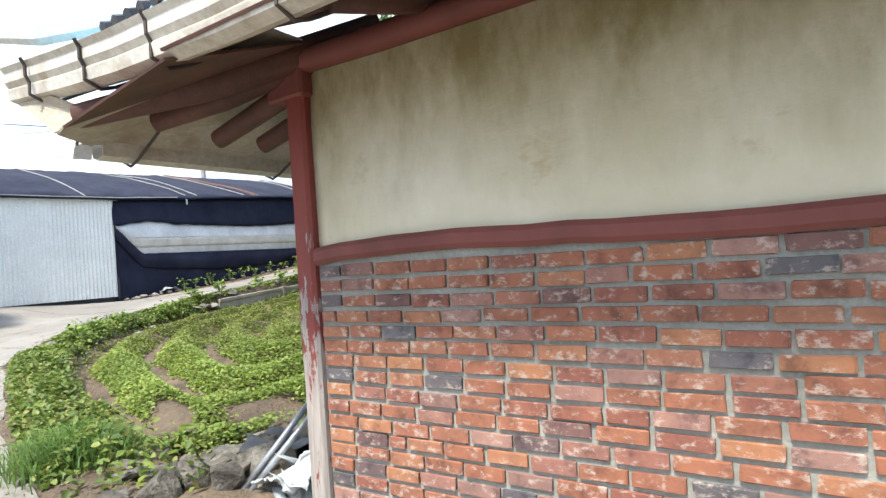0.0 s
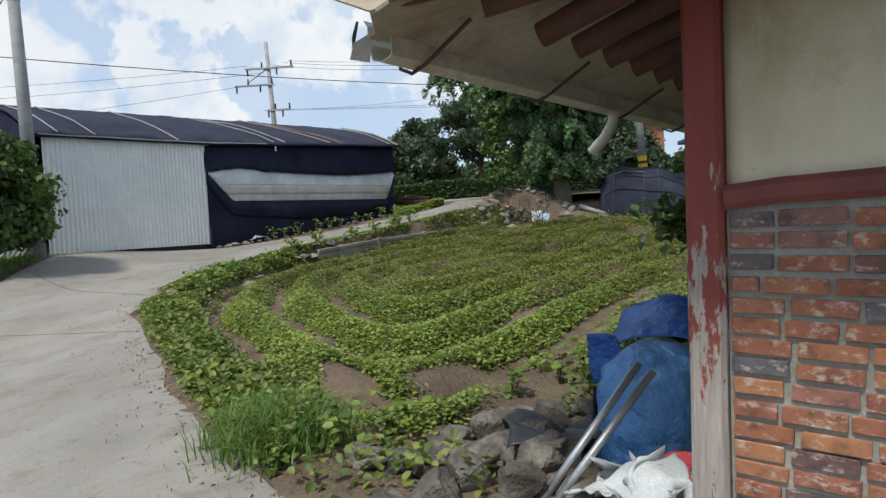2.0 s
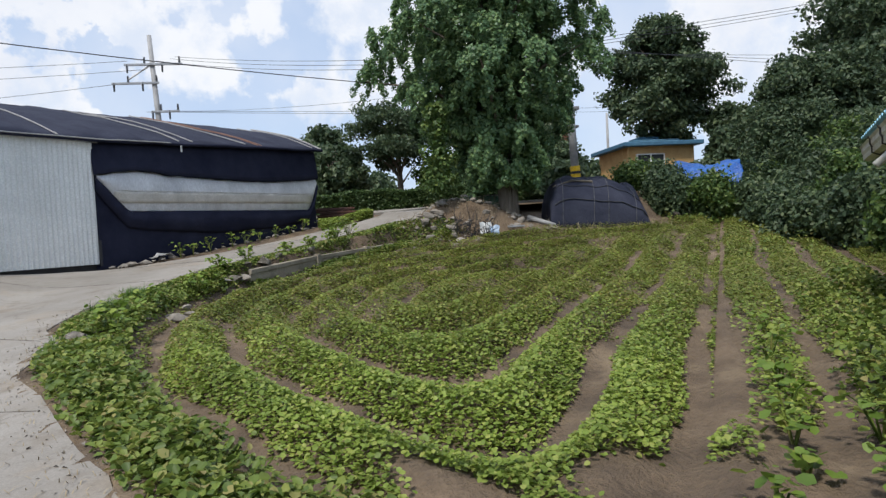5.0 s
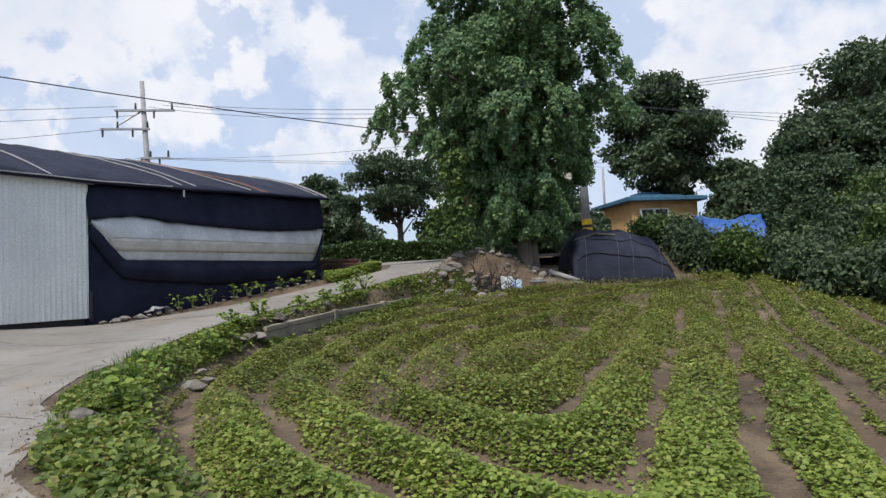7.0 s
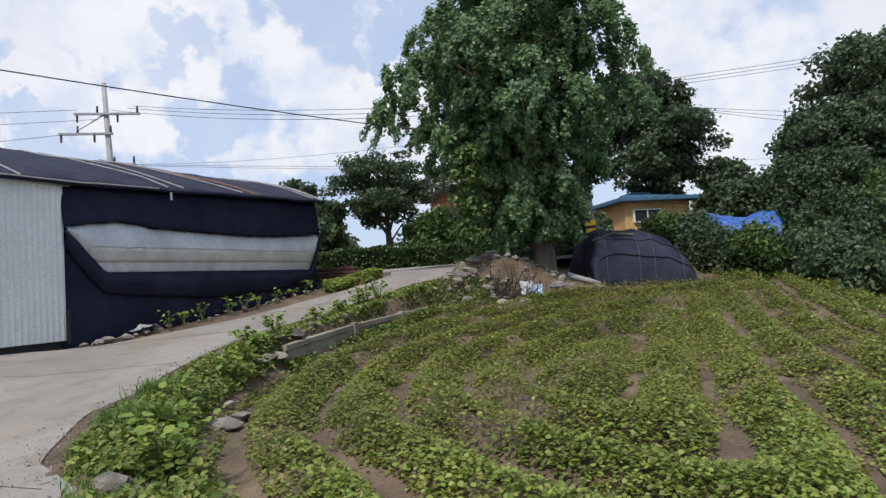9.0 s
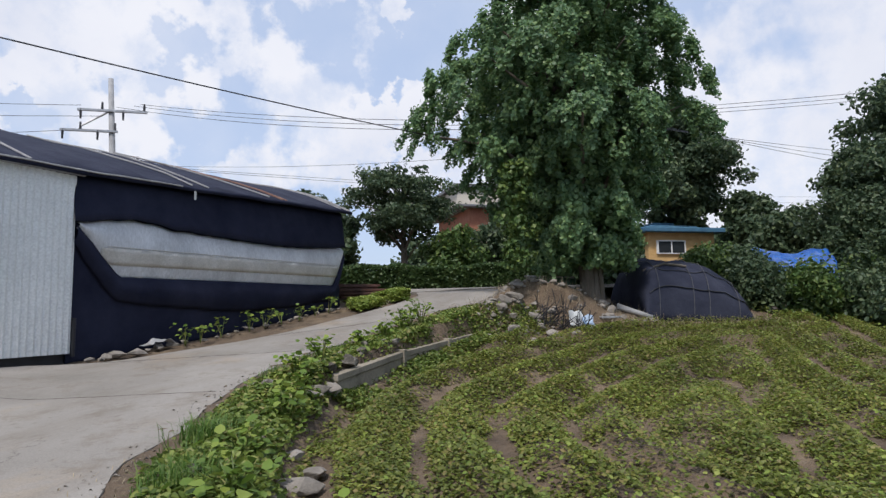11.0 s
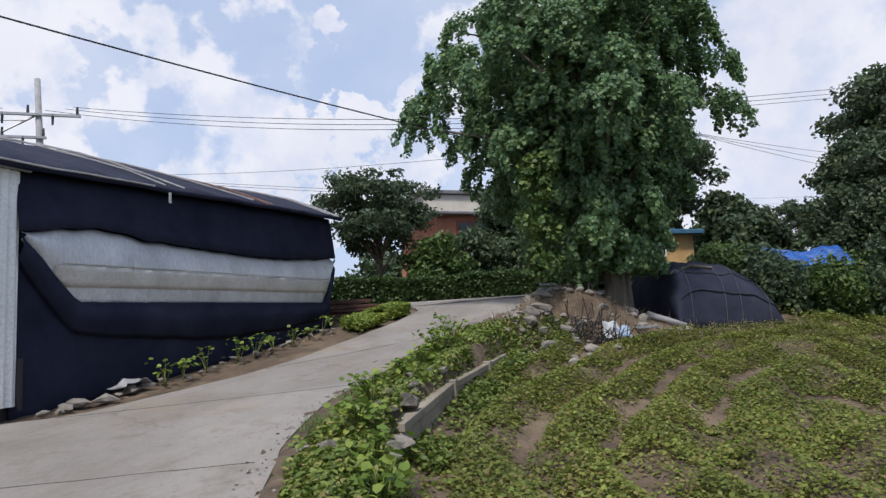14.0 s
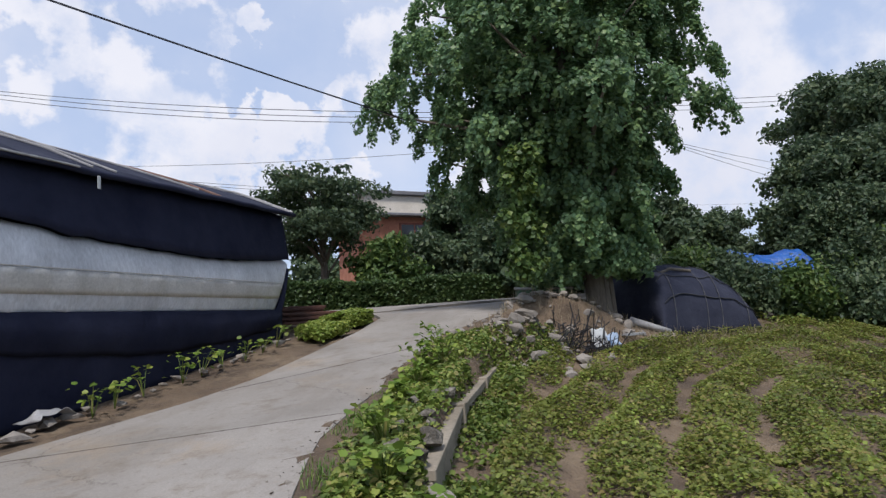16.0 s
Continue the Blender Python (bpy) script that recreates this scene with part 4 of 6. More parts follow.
    # roof: cloth draped over purlins
    def roofn(a, b):
        x = BL - 0.15 + (BR - BL + 0.4) * a
        ez = eave_z(x) + 0.02
        rz = 5.10 + 0.16 * (x - BL) / (BR - BL)
        up = 0.04 * rngn(x * 1.2, b, 1.2) + 0.11 * math.sin(math.pi * min(1, b * 1.1)) + 0.025 * rngn(x * 4, b * 5, 1.0)
        return bw(x, 0.22 - 3.3 * b, ez + (rz - ez) * b + up)
    part("roof_slope", sheet(roofn, 70, 12, 0.03), NETROOF, barn, "grey-black cloth roof", smooth=True)

    def roofb(a, b):
        x = BL - 0.15 + (BR - BL + 0.4) * a
        rz = 5.10 + 0.16 * (x - BL) / (BR - BL)
        return bw(x, -3.08 - 3.3 * b, rz - 1.2 * b)
    part("roof_slope", sheet(roofb, 30, 6, 0.03), NETROOF, barn)
    part("eave_roll", tube(bmesh.new(), [bw(x, 0.22 + 0.015 * rngn(x, 1, 2), eave_z(x) + 0.0 + 0.02 * rngn(x, 2, 1.5)) for x in np.linspace(BL - 0.15, BR + 0.25, 50)], 0.045, 7), NET, barn, smooth=True)
    part("eave_pipe", tube(bmesh.new(), [bw(x, 0.27, eave_z(x) + 0.02 + 0.015 * rngn(x * 2, 7, 1.0)) for x in np.linspace(BL, 1.9, 16)], 0.015, 6), LATH, barn, "pale eave pipe")
    for a, ma, sl in ((-3.9, LATH, 0.4), (-3.1, LATH, 0.5), (-1.1, LATH, 0.7), (1.6, LATH, 1.3), (2.0, LATH, 1.3), (3.6, LATH, 1.6), (4.0, RUSTLATH, 1.7), (4.15, RUSTLATH, 1.7), (6.9, LATH, 0.35)):
        pts = []
        for k in range(7):
            b = 0.02 + 0.96 * k / 6
            q = Vector(roofn((a + sl * (0.5 - b) - BL + 0.15) / (BR - BL + 0.4), b))
            pts.append(q + Vector((0, 0, 0.035)))
        part("lath", tube(bmesh.new(), pts, 0.016, 5), ma, barn, "lath weighing down the roof cloth")
    part("verge_lath", tube(bmesh.new(), [Vector(roofn(0.995, b)) + Vector((0, 0, 0.03)) for b in np.linspace(0, 1, 6)], 0.025, 5), LATH, barn)
    # gable ends and back
    for a in (BL, BR):
        gz = 0.3
        pts = [bw(a, 0.0, gz), bw(a, -6.4, gz), bw(a, -6.4, eave_z(a)), bw(a, -3.1, 5.08 + 0.16 * (a > 0)), bw(a, 0.0, eave_z(a))]
        bm = bmesh.new()
        f = bm.faces.new([bm.verts.new(p) for p in pts])
        bm.normal_update()
        bmesh.ops.solidify(bm, geom=[f], thickness=0.06)
        part("gable_cloth", bm, NET, barn)
    part("back_cloth", box(bmesh.new(), bw((BL + BR) / 2, -6.4, 2.2), (BR - BL, 0.06, 3.6), BARN_RZ), NET, barn)
    part("torn_tag", box(bmesh.new(), bw(2.2, 0.27, 3.86), (0.05, 0.01, 0.16), BARN_RZ, 0.003), SACK, barn)


build_barn()

# ---- concrete retaining wall between lane and field ----


def build_kerb():
    wall = thing("retaining_wall", (-4.5, 17.2, 0.5), "low weathered concrete retaining wall with a coping ledge", "wall", kind="structure")
    for p, q, z0, z1 in (((-5.68, 15.34), (-4.56, 17.15), 0.88, 1.02), ((-4.52, 17.2), (-3.5, 18.6), 1.02, 1.10), ((-3.47, 18.64), (-2.5, 19.95), 1.10, 1.18)):
        n = Vector((q[1] - p[1], -(q[0] - p[0]), 0)).normalized()

        def face(a, b, w):
            c = Vector((p[0] + (q[0] - p[0]) * a, p[1] + (q[1] - p[1]) * a, 0))
            return c + n * w + Vector((0, 0, (z0 + (z1 - z0) * a) if b else 0.15))
        for nm, w0, w1, lo, hi in (("wall_panel", -0.12, 0.045, None, -0.09), ("coping", -0.13, 0.07, -0.088, 0.0)):
            bm = bmesh.new()
            vs = []
            for a in (0, 1):
                t = face(a, 1, 0).z
                for w, z in ((w0, 0.2 if lo is None else t + lo), (w1, 0.2 if lo is None else t + lo), (w1, t + hi), (w0, t + hi)):
                    c = face(a, 1, w)
                    vs.append(bm.verts.new((c.x, c.y, z)))
            for k in range(4):
                bm.faces.new((vs[k], vs[(k + 1) % 4], vs[4 + (k + 1) % 4], vs[4 + k]))
            bm.faces.new(vs[3::-1])
            bm.faces.new(vs[4:])
            bmesh.ops.bevel(bm, geom=bm.edges[:], offset=0.008, segments=1, affect="EDGES")
            part(nm, bm, CONC, wall)
        part("wall_post", box(bmesh.new(), (q[0] + n.x * 0.02, q[1] + n.y * 0.02, z1 / 2 + 0.1), (0.13, 0.15, z1 - 0.14), math.degrees(math.atan2(q[1] - p[1], q[0] - p[0])), 0.01), CONC, wall)


build_kerb()

# ---- trees ----


def clump_leaves(rng, clumps, per, size, spread, droop=0.0, flat=1.0):
    """Leaves scattered round clump centres (x, y, z, r)."""
    c = np.asarray(clumps, float)
    k = np.repeat(np.arange(len(c)), np.maximum(6, (per * (c[:, 3] / c[:, 3].mean()) ** 2).astype(int)))
    d = rng.normal(size=(len(k), 3))
    d /= np.linalg.norm(d, axis=1)[:, None]
    r = rng.uniform(0.25, 1, len(k)) ** 0.5 * rng.uniform(0.7, 1.4, len(k))
    p = c[k, :3] + d * (c[k, 3] * r)[:, None] * np.array([1, 1, flat]) * spread
    p[:, 2] -= droop * rng.uniform(0, 1, len(k)) * c[k, 3]
    return p, rng.uniform(0.7, 1.3, len(k)) * size, d


def limb_set(bm, rng, base, top, r0, targets, n=8):
    """Trunk with limbs reaching for the targets."""
    base, top = Vector(base), Vector(top)
    mid = base.lerp(top, 0.5) + Vector((rng.uniform(-0.1, 0.1), rng.uniform(-0.1, 0.1), 0))
    tube(bm, [base - Vector((0, 0, 0.3)), base + Vector((0, 0, 0.1)), base.lerp(mid, 0.4), mid, top], [r0 * 1.35, r0 * 1.1, r0 * 0.92, r0 * 0.7, r0 * 0.2], n)
    for t in targets:
        t = Vector(t)
        k = min(0.9, max(0.15, (t.z - base.z) / max(0.1, top.z - base.z) - 0.25))
        s = base.lerp(top, k)
        m = s.lerp(t, 0.5) + Vector((0, 0, 0.12 * (t - s).length))
        tube(bm, [s, m, t], [r0 * 0.32, r0 * 0.2, r0 * 0.05], 5)


def make_tree(name, label, base, height, profile, leaf_size, material, seed, r0, n_clumps, per, crown_low=0.2, shift=(0, 0), clump_r=0.5, flat=0.7, droop=0.4, shell=0.55, lumpy=0.28, early=1.0):
    """A tree with trunk, limbs and a crown of many leaves in clumps; profile gives the crown's radius from bottom to top."""
    rng = np.random.default_rng(seed)
    x, y, z = base
    t = thing(name, base, label, "tree")
    hs = np.linspace(0, 1, len(profile))
    clumps = []
    ph = rng.uniform(0, 6.28, 4)
    while len(clumps) < n_clumps:
        h = rng.uniform(0, 1)
        rad = np.interp(h, hs, profile)
        if rng.uniform() > rad / max(profile):
            continue
        a = rng.uniform(0, 2 * math.pi)
        lump = 1 + lumpy * (0.6 * math.sin(2 * a + ph[0] + 5 * h) + 0.5 * math.sin(3 * a + ph[1] - 9 * h) + 0.4 * math.sin(7 * h * 2 + ph[2] + a))
        r = rad * lump * (shell + (1 - shell) * rng.uniform()) * rng.uniform(0.75, 1.02)
        cz = z + height * (crown_low + (1 - crown_low) * h)
        k = min(1.0, h * early)
        clumps.append((x + shift[0] * k + r * math.cos(a), y + shift[1] * k + r * math.sin(a), cz, clump_r * rng.uniform(0.6, 1.25)))
    bm = bmesh.new()
    pick = rng.choice(len(clumps), min(len(clumps), 26), replace=False)
    limb_set(bm, random.Random(seed), base, (x + shift[0] * 0.8, y + shift[1] * 0.8, z + height * 0.93), r0, [clumps[i][:3] for i in pick])
    part("trunk", bm, BARK, t, smooth=True)
    p, s, d = clump_leaves(rng, clumps, per, leaf_size, 1.0, droop, flat)
    v, f = leaf_cards(p, s, rng, up=0.3, aspect=1.6, facing=d * 0.8, loose=0.75)
    card_mesh("crown", v, f, material, t)
    return t


def build_ginkgo():
    """Pollarded ginkgo: boughs of clumped foliage that hang at their ends, ragged gaps between."""
    rng = np.random.default_rng(11)
    base = Vector((0.78, 21.28, 1.35))
    t = thing("ginkgo_tree", base, "tall pruned ginkgo tree with dense drooping deep green foliage", "tree")
    zs = [2.4, 3.2, 4.2, 5.2, 6.2, 7.2, 8.2, 9.0, 9.7]
    rad = [0.55, 1.0, 1.6, 2.4, 3.0, 3.25, 3.2, 2.8, 1.9]
    tips = []
    for i in range(104):
        z = 2.75 + 6.9 * ((i * 0.7549) % 1.0)
        a = (i * 0.5698) % 1.0 * 2 * math.pi + rng.uniform(-0.2, 0.2)
        r = float(np.interp(z, zs, rad)) * rng.uniform(0.62, 1.14)
        k = min(1.0, (z - 2.2) / 2.5)
        tips.append(Vector((0.78 - 0.2 * k + r * math.cos(a), 21.28 + 0.95 * k + r * math.sin(a), z)))
    tips += [Vector(p) for p in ((-3.0, 23.4, 6.9), (-3.3, 22.9, 6.2), (-2.9, 22.2, 7.4), (3.3, 20.2, 6.1), (3.0, 20.6, 6.6), (-1.6, 21.0, 9.6), (0.4, 21.4, 10.0), (1.4, 21.2, 9.8), (-0.6, 20.6, 9.9), (2.6, 20.7, 9.6), (3.0, 21.0, 8.9), (3.3, 20.8, 8.1), (3.5, 20.6, 7.3), (2.2, 20.6, 10.0))]
    bm = bmesh.new()
    limb_set(bm, random.Random(3), base, (0.2, 21.5, 9.4), 0.25, [tuple(p) for p in tips[::3]], 12)
    for k in range(7):
        a = k * 0.9
        tube(bm, [base + Vector((0.34 * math.cos(a), 0.34 * math.sin(a), -0.35)), base + Vector((0.2 * math.cos(a), 0.2 * math.sin(a), 0.5)), base + Vector((0.13 * math.cos(a), 0.13 * math.sin(a), 2.2))], [0.1, 0.085, 0.06], 6)
    part("trunk", bm, BARK, t, smooth=True)
    vine = [(-1.35 + rng.normal(0, 0.16), 20.6 + rng.normal(0, 0.12), rng.uniform(2.7, 5.0), rng.uniform(0.14, 0.24)) for _ in range(34)]
    p, s, d = clump_leaves(rng, vine, 60, 0.10, 1.0, 0.5, 1.2)
    v, f = leaf_cards(p, s, rng, up=0.3, aspect=1.0, fold=0.18, facing=d)
    card_mesh("vine", v, f, SHRUBLEAF, t, "light green vine hanging from the crown")
    # every bough end is a lobe of tassels: leaf bunches that hang in strings from its upper side
    bunch, faces_out = [], []
    for tip in tips:
        root = Vector((0.78 - 0.5 * min(1, (tip.z - 2) / 4), 21.35 + 0.25 * min(1, (tip.z - 2) / 4), max(2.6, tip.z - 0.9)))
        out = (tip - root).normalized()
        lobe = rng.uniform(0.42, 0.72)
        for share in (1.0, 0.62):
            c = root.lerp(tip, share) - out * lobe * 0.5
            for _ in range(18 if share == 1.0 else 9):
                q = Vector(rng.normal(size=3)).normalized()
                q = (q + out * 0.55 + Vector((0, 0, 0.45))).normalized()
                top = c + Vector((q.x * lobe, q.y * lobe, q.z * lobe * 0.75))
                for k in range(int(rng.integers(2, 6))):
                    b = top + Vector((*(rng.normal(0, 0.025, 2)), -0.105 * k)) + Vector((q.x, q.y, 0)) * 0.03 * k
                    bunch.append((b.x, b.y, b.z, rng.uniform(0.075, 0.125)))
    bunch = [c for c in bunch if c[2] > (2.6 if c[0] > 0.2 else 2.45)]
    axis_pt = np.array([0.35, 21.9, 5.6])
    p, s, d = clump_leaves(rng, bunch, 14, 0.096, 1.0, 0.3, 1.0)
    away = p - axis_pt
    away /= np.linalg.norm(away, axis=1)[:, None]
    v, f = leaf_cards(p, s, rng, up=0.35, aspect=0.9, fold=0.16, facing=d * 0.55 + away * 0.6)
    card_mesh("crown", v, f, GINKGO, t)
    # shaded leaves round the limbs close the crown's inside
    h = rng.uniform(0, 1, 9000)
    z = 3.2 + 6.2 * h
    r = np.interp(z, zs, rad) * 0.62 * np.sqrt(rng.uniform(0, 1, len(z)))
    a = rng.uniform(0, 2 * math.pi, len(z))
    k = np.clip((z - 2.2) / 2.5, 0, 1)
    v, f = leaf_cards(np.stack([0.78 - 0.2 * k + r * np.cos(a), 21.28 + 0.95 * k + r * np.sin(a), z], 1), rng.uniform(0.13, 0.22, len(z)), rng, up=0.2, aspect=1.0)
    card_mesh("inner_leaves", v, f, GINKGO, t)


def build_trees():
    build_ginkgo()
    make_tree("silk_tree", "spreading umbrella-shaped silk tree behind the hedge", (-2.0, 33.0, 2.5), 4.9, [1.3, 2.2, 2.7, 2.5, 1.4], 0.10, DARKLEAF, 21, 0.16, 105, 130, crown_low=0.42, clump_r=0.55, flat=0.45, droop=0.1, shell=0.3)
    make_tree("conifer", "dark green spreading conifer behind the barn", (-6.2, 40, 2.6), 4.9, [1.6, 2.2, 2.0, 1.5, 0.7], 0.16, DARKLEAF, 31, 0.2, 120, 130, crown_low=0.1, clump_r=0.6, flat=0.5, droop=0.2)
    make_tree("garden_tree", "round dark garden tree behind the hedge", (1.9, 34, 2.6), 2.5, [1.3, 1.8, 1.6, 0.9], 0.15, DARKLEAF, 32, 0.12, 90, 110, crown_low=0.1, clump_r=0.5)
    make_tree("garden_tree", "tall dark garden tree hiding the brick house", (5.2, 36.5, 2.6), 5.2, [1.4, 2.0, 2.2, 1.8, 0.9], 0.16, DARKLEAF, 33, 0.16, 130, 120, crown_low=0.12, clump_r=0.55)
    make_tree("garden_tree", "dense dark garden tree before the brick house", (3.4, 37.5, 2.6), 2.9, [1.5, 2.0, 1.8, 1.0], 0.15, DARKLEAF, 36, 0.12, 100, 110, crown_low=0.08, clump_r=0.5)
    make_tree("garden_tree", "leafy tree behind the ginkgo's trunk", (4.6, 30.5, 2.3), 3.4, [1.2, 1.7, 1.5, 0.8], 0.15, DARKLEAF, 37, 0.1, 80, 110, crown_low=0.06, clump_r=0.5)
    make_tree("garden_tree", "low bright garden shrub tree behind the hedge", (-0.2, 31.5, 2.4), 2.4, [0.8, 1.1, 0.8], 0.12, SHRUBLEAF, 34, 0.07, 50, 100, crown_low=0.15, clump_r=0.4)
    make_tree("garden_tree", "dark garden tree behind the barn's end", (-5.5, 34, 2.5), 3.2, [1.5, 1.9, 1.2], 0.15, DARKLEAF, 35, 0.12, 90, 110, crown_low=0.08, clump_r=0.5)
    make_tree("zelkova_tree", "tall airy dark tree on the slope", (12.6, 36, 3.0), 9.2, [1.0, 2.3, 3.0, 3.0, 2.4, 1.3], 0.15, DARKLEAF, 41, 0.25, 190, 150, crown_low=0.28, clump_r=0.65, flat=0.6, shell=0.4)
    make_tree("walnut_tree", "broad dark leafy tree above the stone bank", (12.6, 23.6, 1.9), 4.9, [1.8, 2.4, 2.5, 2.1, 1.1], 0.105, DARKLEAF, 42, 0.18, 320, 210, crown_low=0.15, clump_r=0.5, flat=0.7)
    make_tree("walnut_tree", "tall dark leafy tree behind the shrubs", (17.0, 25.6, 2.0), 8.4, [1.8, 2.8, 3.1, 2.6, 1.4], 0.13, DARKLEAF, 43, 0.2, 260, 160, crown_low=0.2, clump_r=0.6, flat=0.7)
    make_tree("orchard_tree", "low orchard tree by the ochre cottage", (14.3, 31.4, 2.9), 2.5, [1.7, 2.2, 1.9, 1.0], 0.16, DARKLEAF, 44, 0.1, 90, 110, crown_low=0.15, clump_r=0.5)
    make_tree("orchard_tree", "low leafy tree between ginkgo and cottage", (4.7, 27.9, 2.3), 1.5, [0.8, 1.1, 1.0, 0.5], 0.16, DARKLEAF, 45, 0.1, 80, 110, crown_low=0.2, clump_r=0.45)
    make_tree("roadside_tree", "small bushy tree beside the leaning utility pole", (-11.6, 12.6, 0.6), 3.0, [0.6, 1.1, 1.25, 1.1, 0.6], 0.10, SHRUBLEAF, 46, 0.08, 110, 140, crown_low=0.3, clump_r=0.34)
    for i, (x, y, hh, r) in enumerate(((15.6, 34.0, 4.4, 1.5), (19.2, 40.5, 3.9, 1.9), (24.5, 44, 5.6, 2.3), (30.0, 47, 6.2, 2.4), (35.5, 48, 7.0, 2.6), (26.5, 36, 4.6, 2.2))):
        make_tree("garden_tree", "airy dark tree in the gardens beyond the bank", (x, y, 2.6), hh, [r * 0.7, r, r * 0.85, r * 0.45], 0.17, DARKLEAF, 130 + i, 0.12, 90, 100, crown_low=0.08, clump_r=0.5, flat=0.7)
    spots = [(7.2, 21.7, 0.65, 1.35), (6.2, 22.5, 0.7, 1.3), (8.4, 21.0, 0.6, 1.2), (5.9, 23.9, 0.8, 0.9), (9.3, 20.6, 0.9, 1.3), (8.3, 19.4, 0.8, 1.0), (11.6, 20.4, 1.5, 2.6), (7.6, 17.6, 0.8, 1.0), (6.5, 23.2, 0.7, 1.1), (10.2, 22.4, 1.2, 1.6), (10.6, 21.2, 1.5, 1.9), (7.4, 22.0, 0.5, 0.6), (8.6, 21.9, 0.5, 0.6), (10.4, 23.6, 0.8, 1.3), (10.6, 19.6, 1.4, 2.2), (9.4, 17.8, 1.3, 1.9), (11.2, 22.6, 2.0, 3.0), (8.0, 15.6, 1.2, 1.6), (7.2, 13.4, 1.1, 1.5), (6.0, 11.2, 1.0, 1.3), (9.9, 14.6, 1.7, 2.8), (8.4, 11.6, 1.6, 2.6), (12.4, 18.0, 2.0, 3.6)]
    for i, (x, y, r, h) in enumerate(spots):
        make_tree("shrub", "overgrown leafy shrub on the field's edge", (x, y, lz(x, y)), h, [r * 0.7, r, r * 0.9, r * 0.5], 0.085, DARKLEAF if i % 3 else SHRUBLEAF, 60 + i, 0.05, int(55 * r) + 10, 135, crown_low=0.05, clump_r=0.42, flat=0.8)
    for i in range(9):
        x, y = -26 + 7.5 * i + (i % 3), 62 + (i * 5) % 9
        make_tree("far_tree", "hazy dark tree at the edge of the village", (x, y, 2.5), 4.5 + (i * 7) % 3, [2.4, 3.2, 2.8, 1.4], 0.34, DARKLEAF, 90 + i, 0.2, 70, 60, crown_low=0.05, clump_r=1.0)


def build_hedge():
    hedge = thing("hedge", (-3, 28.2, 2.3), "clipped dense dark green hedge along the lane", "hedge")
    rng = np.random.default_rng(8)
    n = 26000
    a, k = rng.uniform(0, 1, n), rng.uniform(0, 1, n)
    x, y0 = -16 + 23 * a, 28.2 + 1.55 * a
    z0 = road_z(x, y0)
    face = k < 0.72
    top = 0.80 + 0.05 * np.sin(x * 1.3) + 0.03 * np.sin(x * 4.1)
    y = y0 + np.where(face, rng.uniform(-0.06, 0.12, n), rng.uniform(0, 0.9, n))
    z = z0 + np.where(face, rng.uniform(0, 1, n) * top, top + rng.uniform(-0.06, 0.07, n))
    v, f = leaf_cards(np.stack([x, y, z], 1), rng.uniform(0.07, 0.13, n), rng, up=0.2)
    card_mesh("foliage", v, f, HEDGELEAF, hedge)
    # near-black green sheet behind the leaves stands in for the hedge's inner shade
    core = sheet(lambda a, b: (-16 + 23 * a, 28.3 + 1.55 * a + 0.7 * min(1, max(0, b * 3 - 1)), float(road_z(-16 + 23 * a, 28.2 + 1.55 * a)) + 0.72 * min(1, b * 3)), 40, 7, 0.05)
    part("inner_shade_sheet", core, surface("hedge_inner_shade", (0.018, 0.028, 0.012), (0.03, 0.045, 0.02), 6, 40, 0.95), hedge)


# ---- utility poles and wires ----


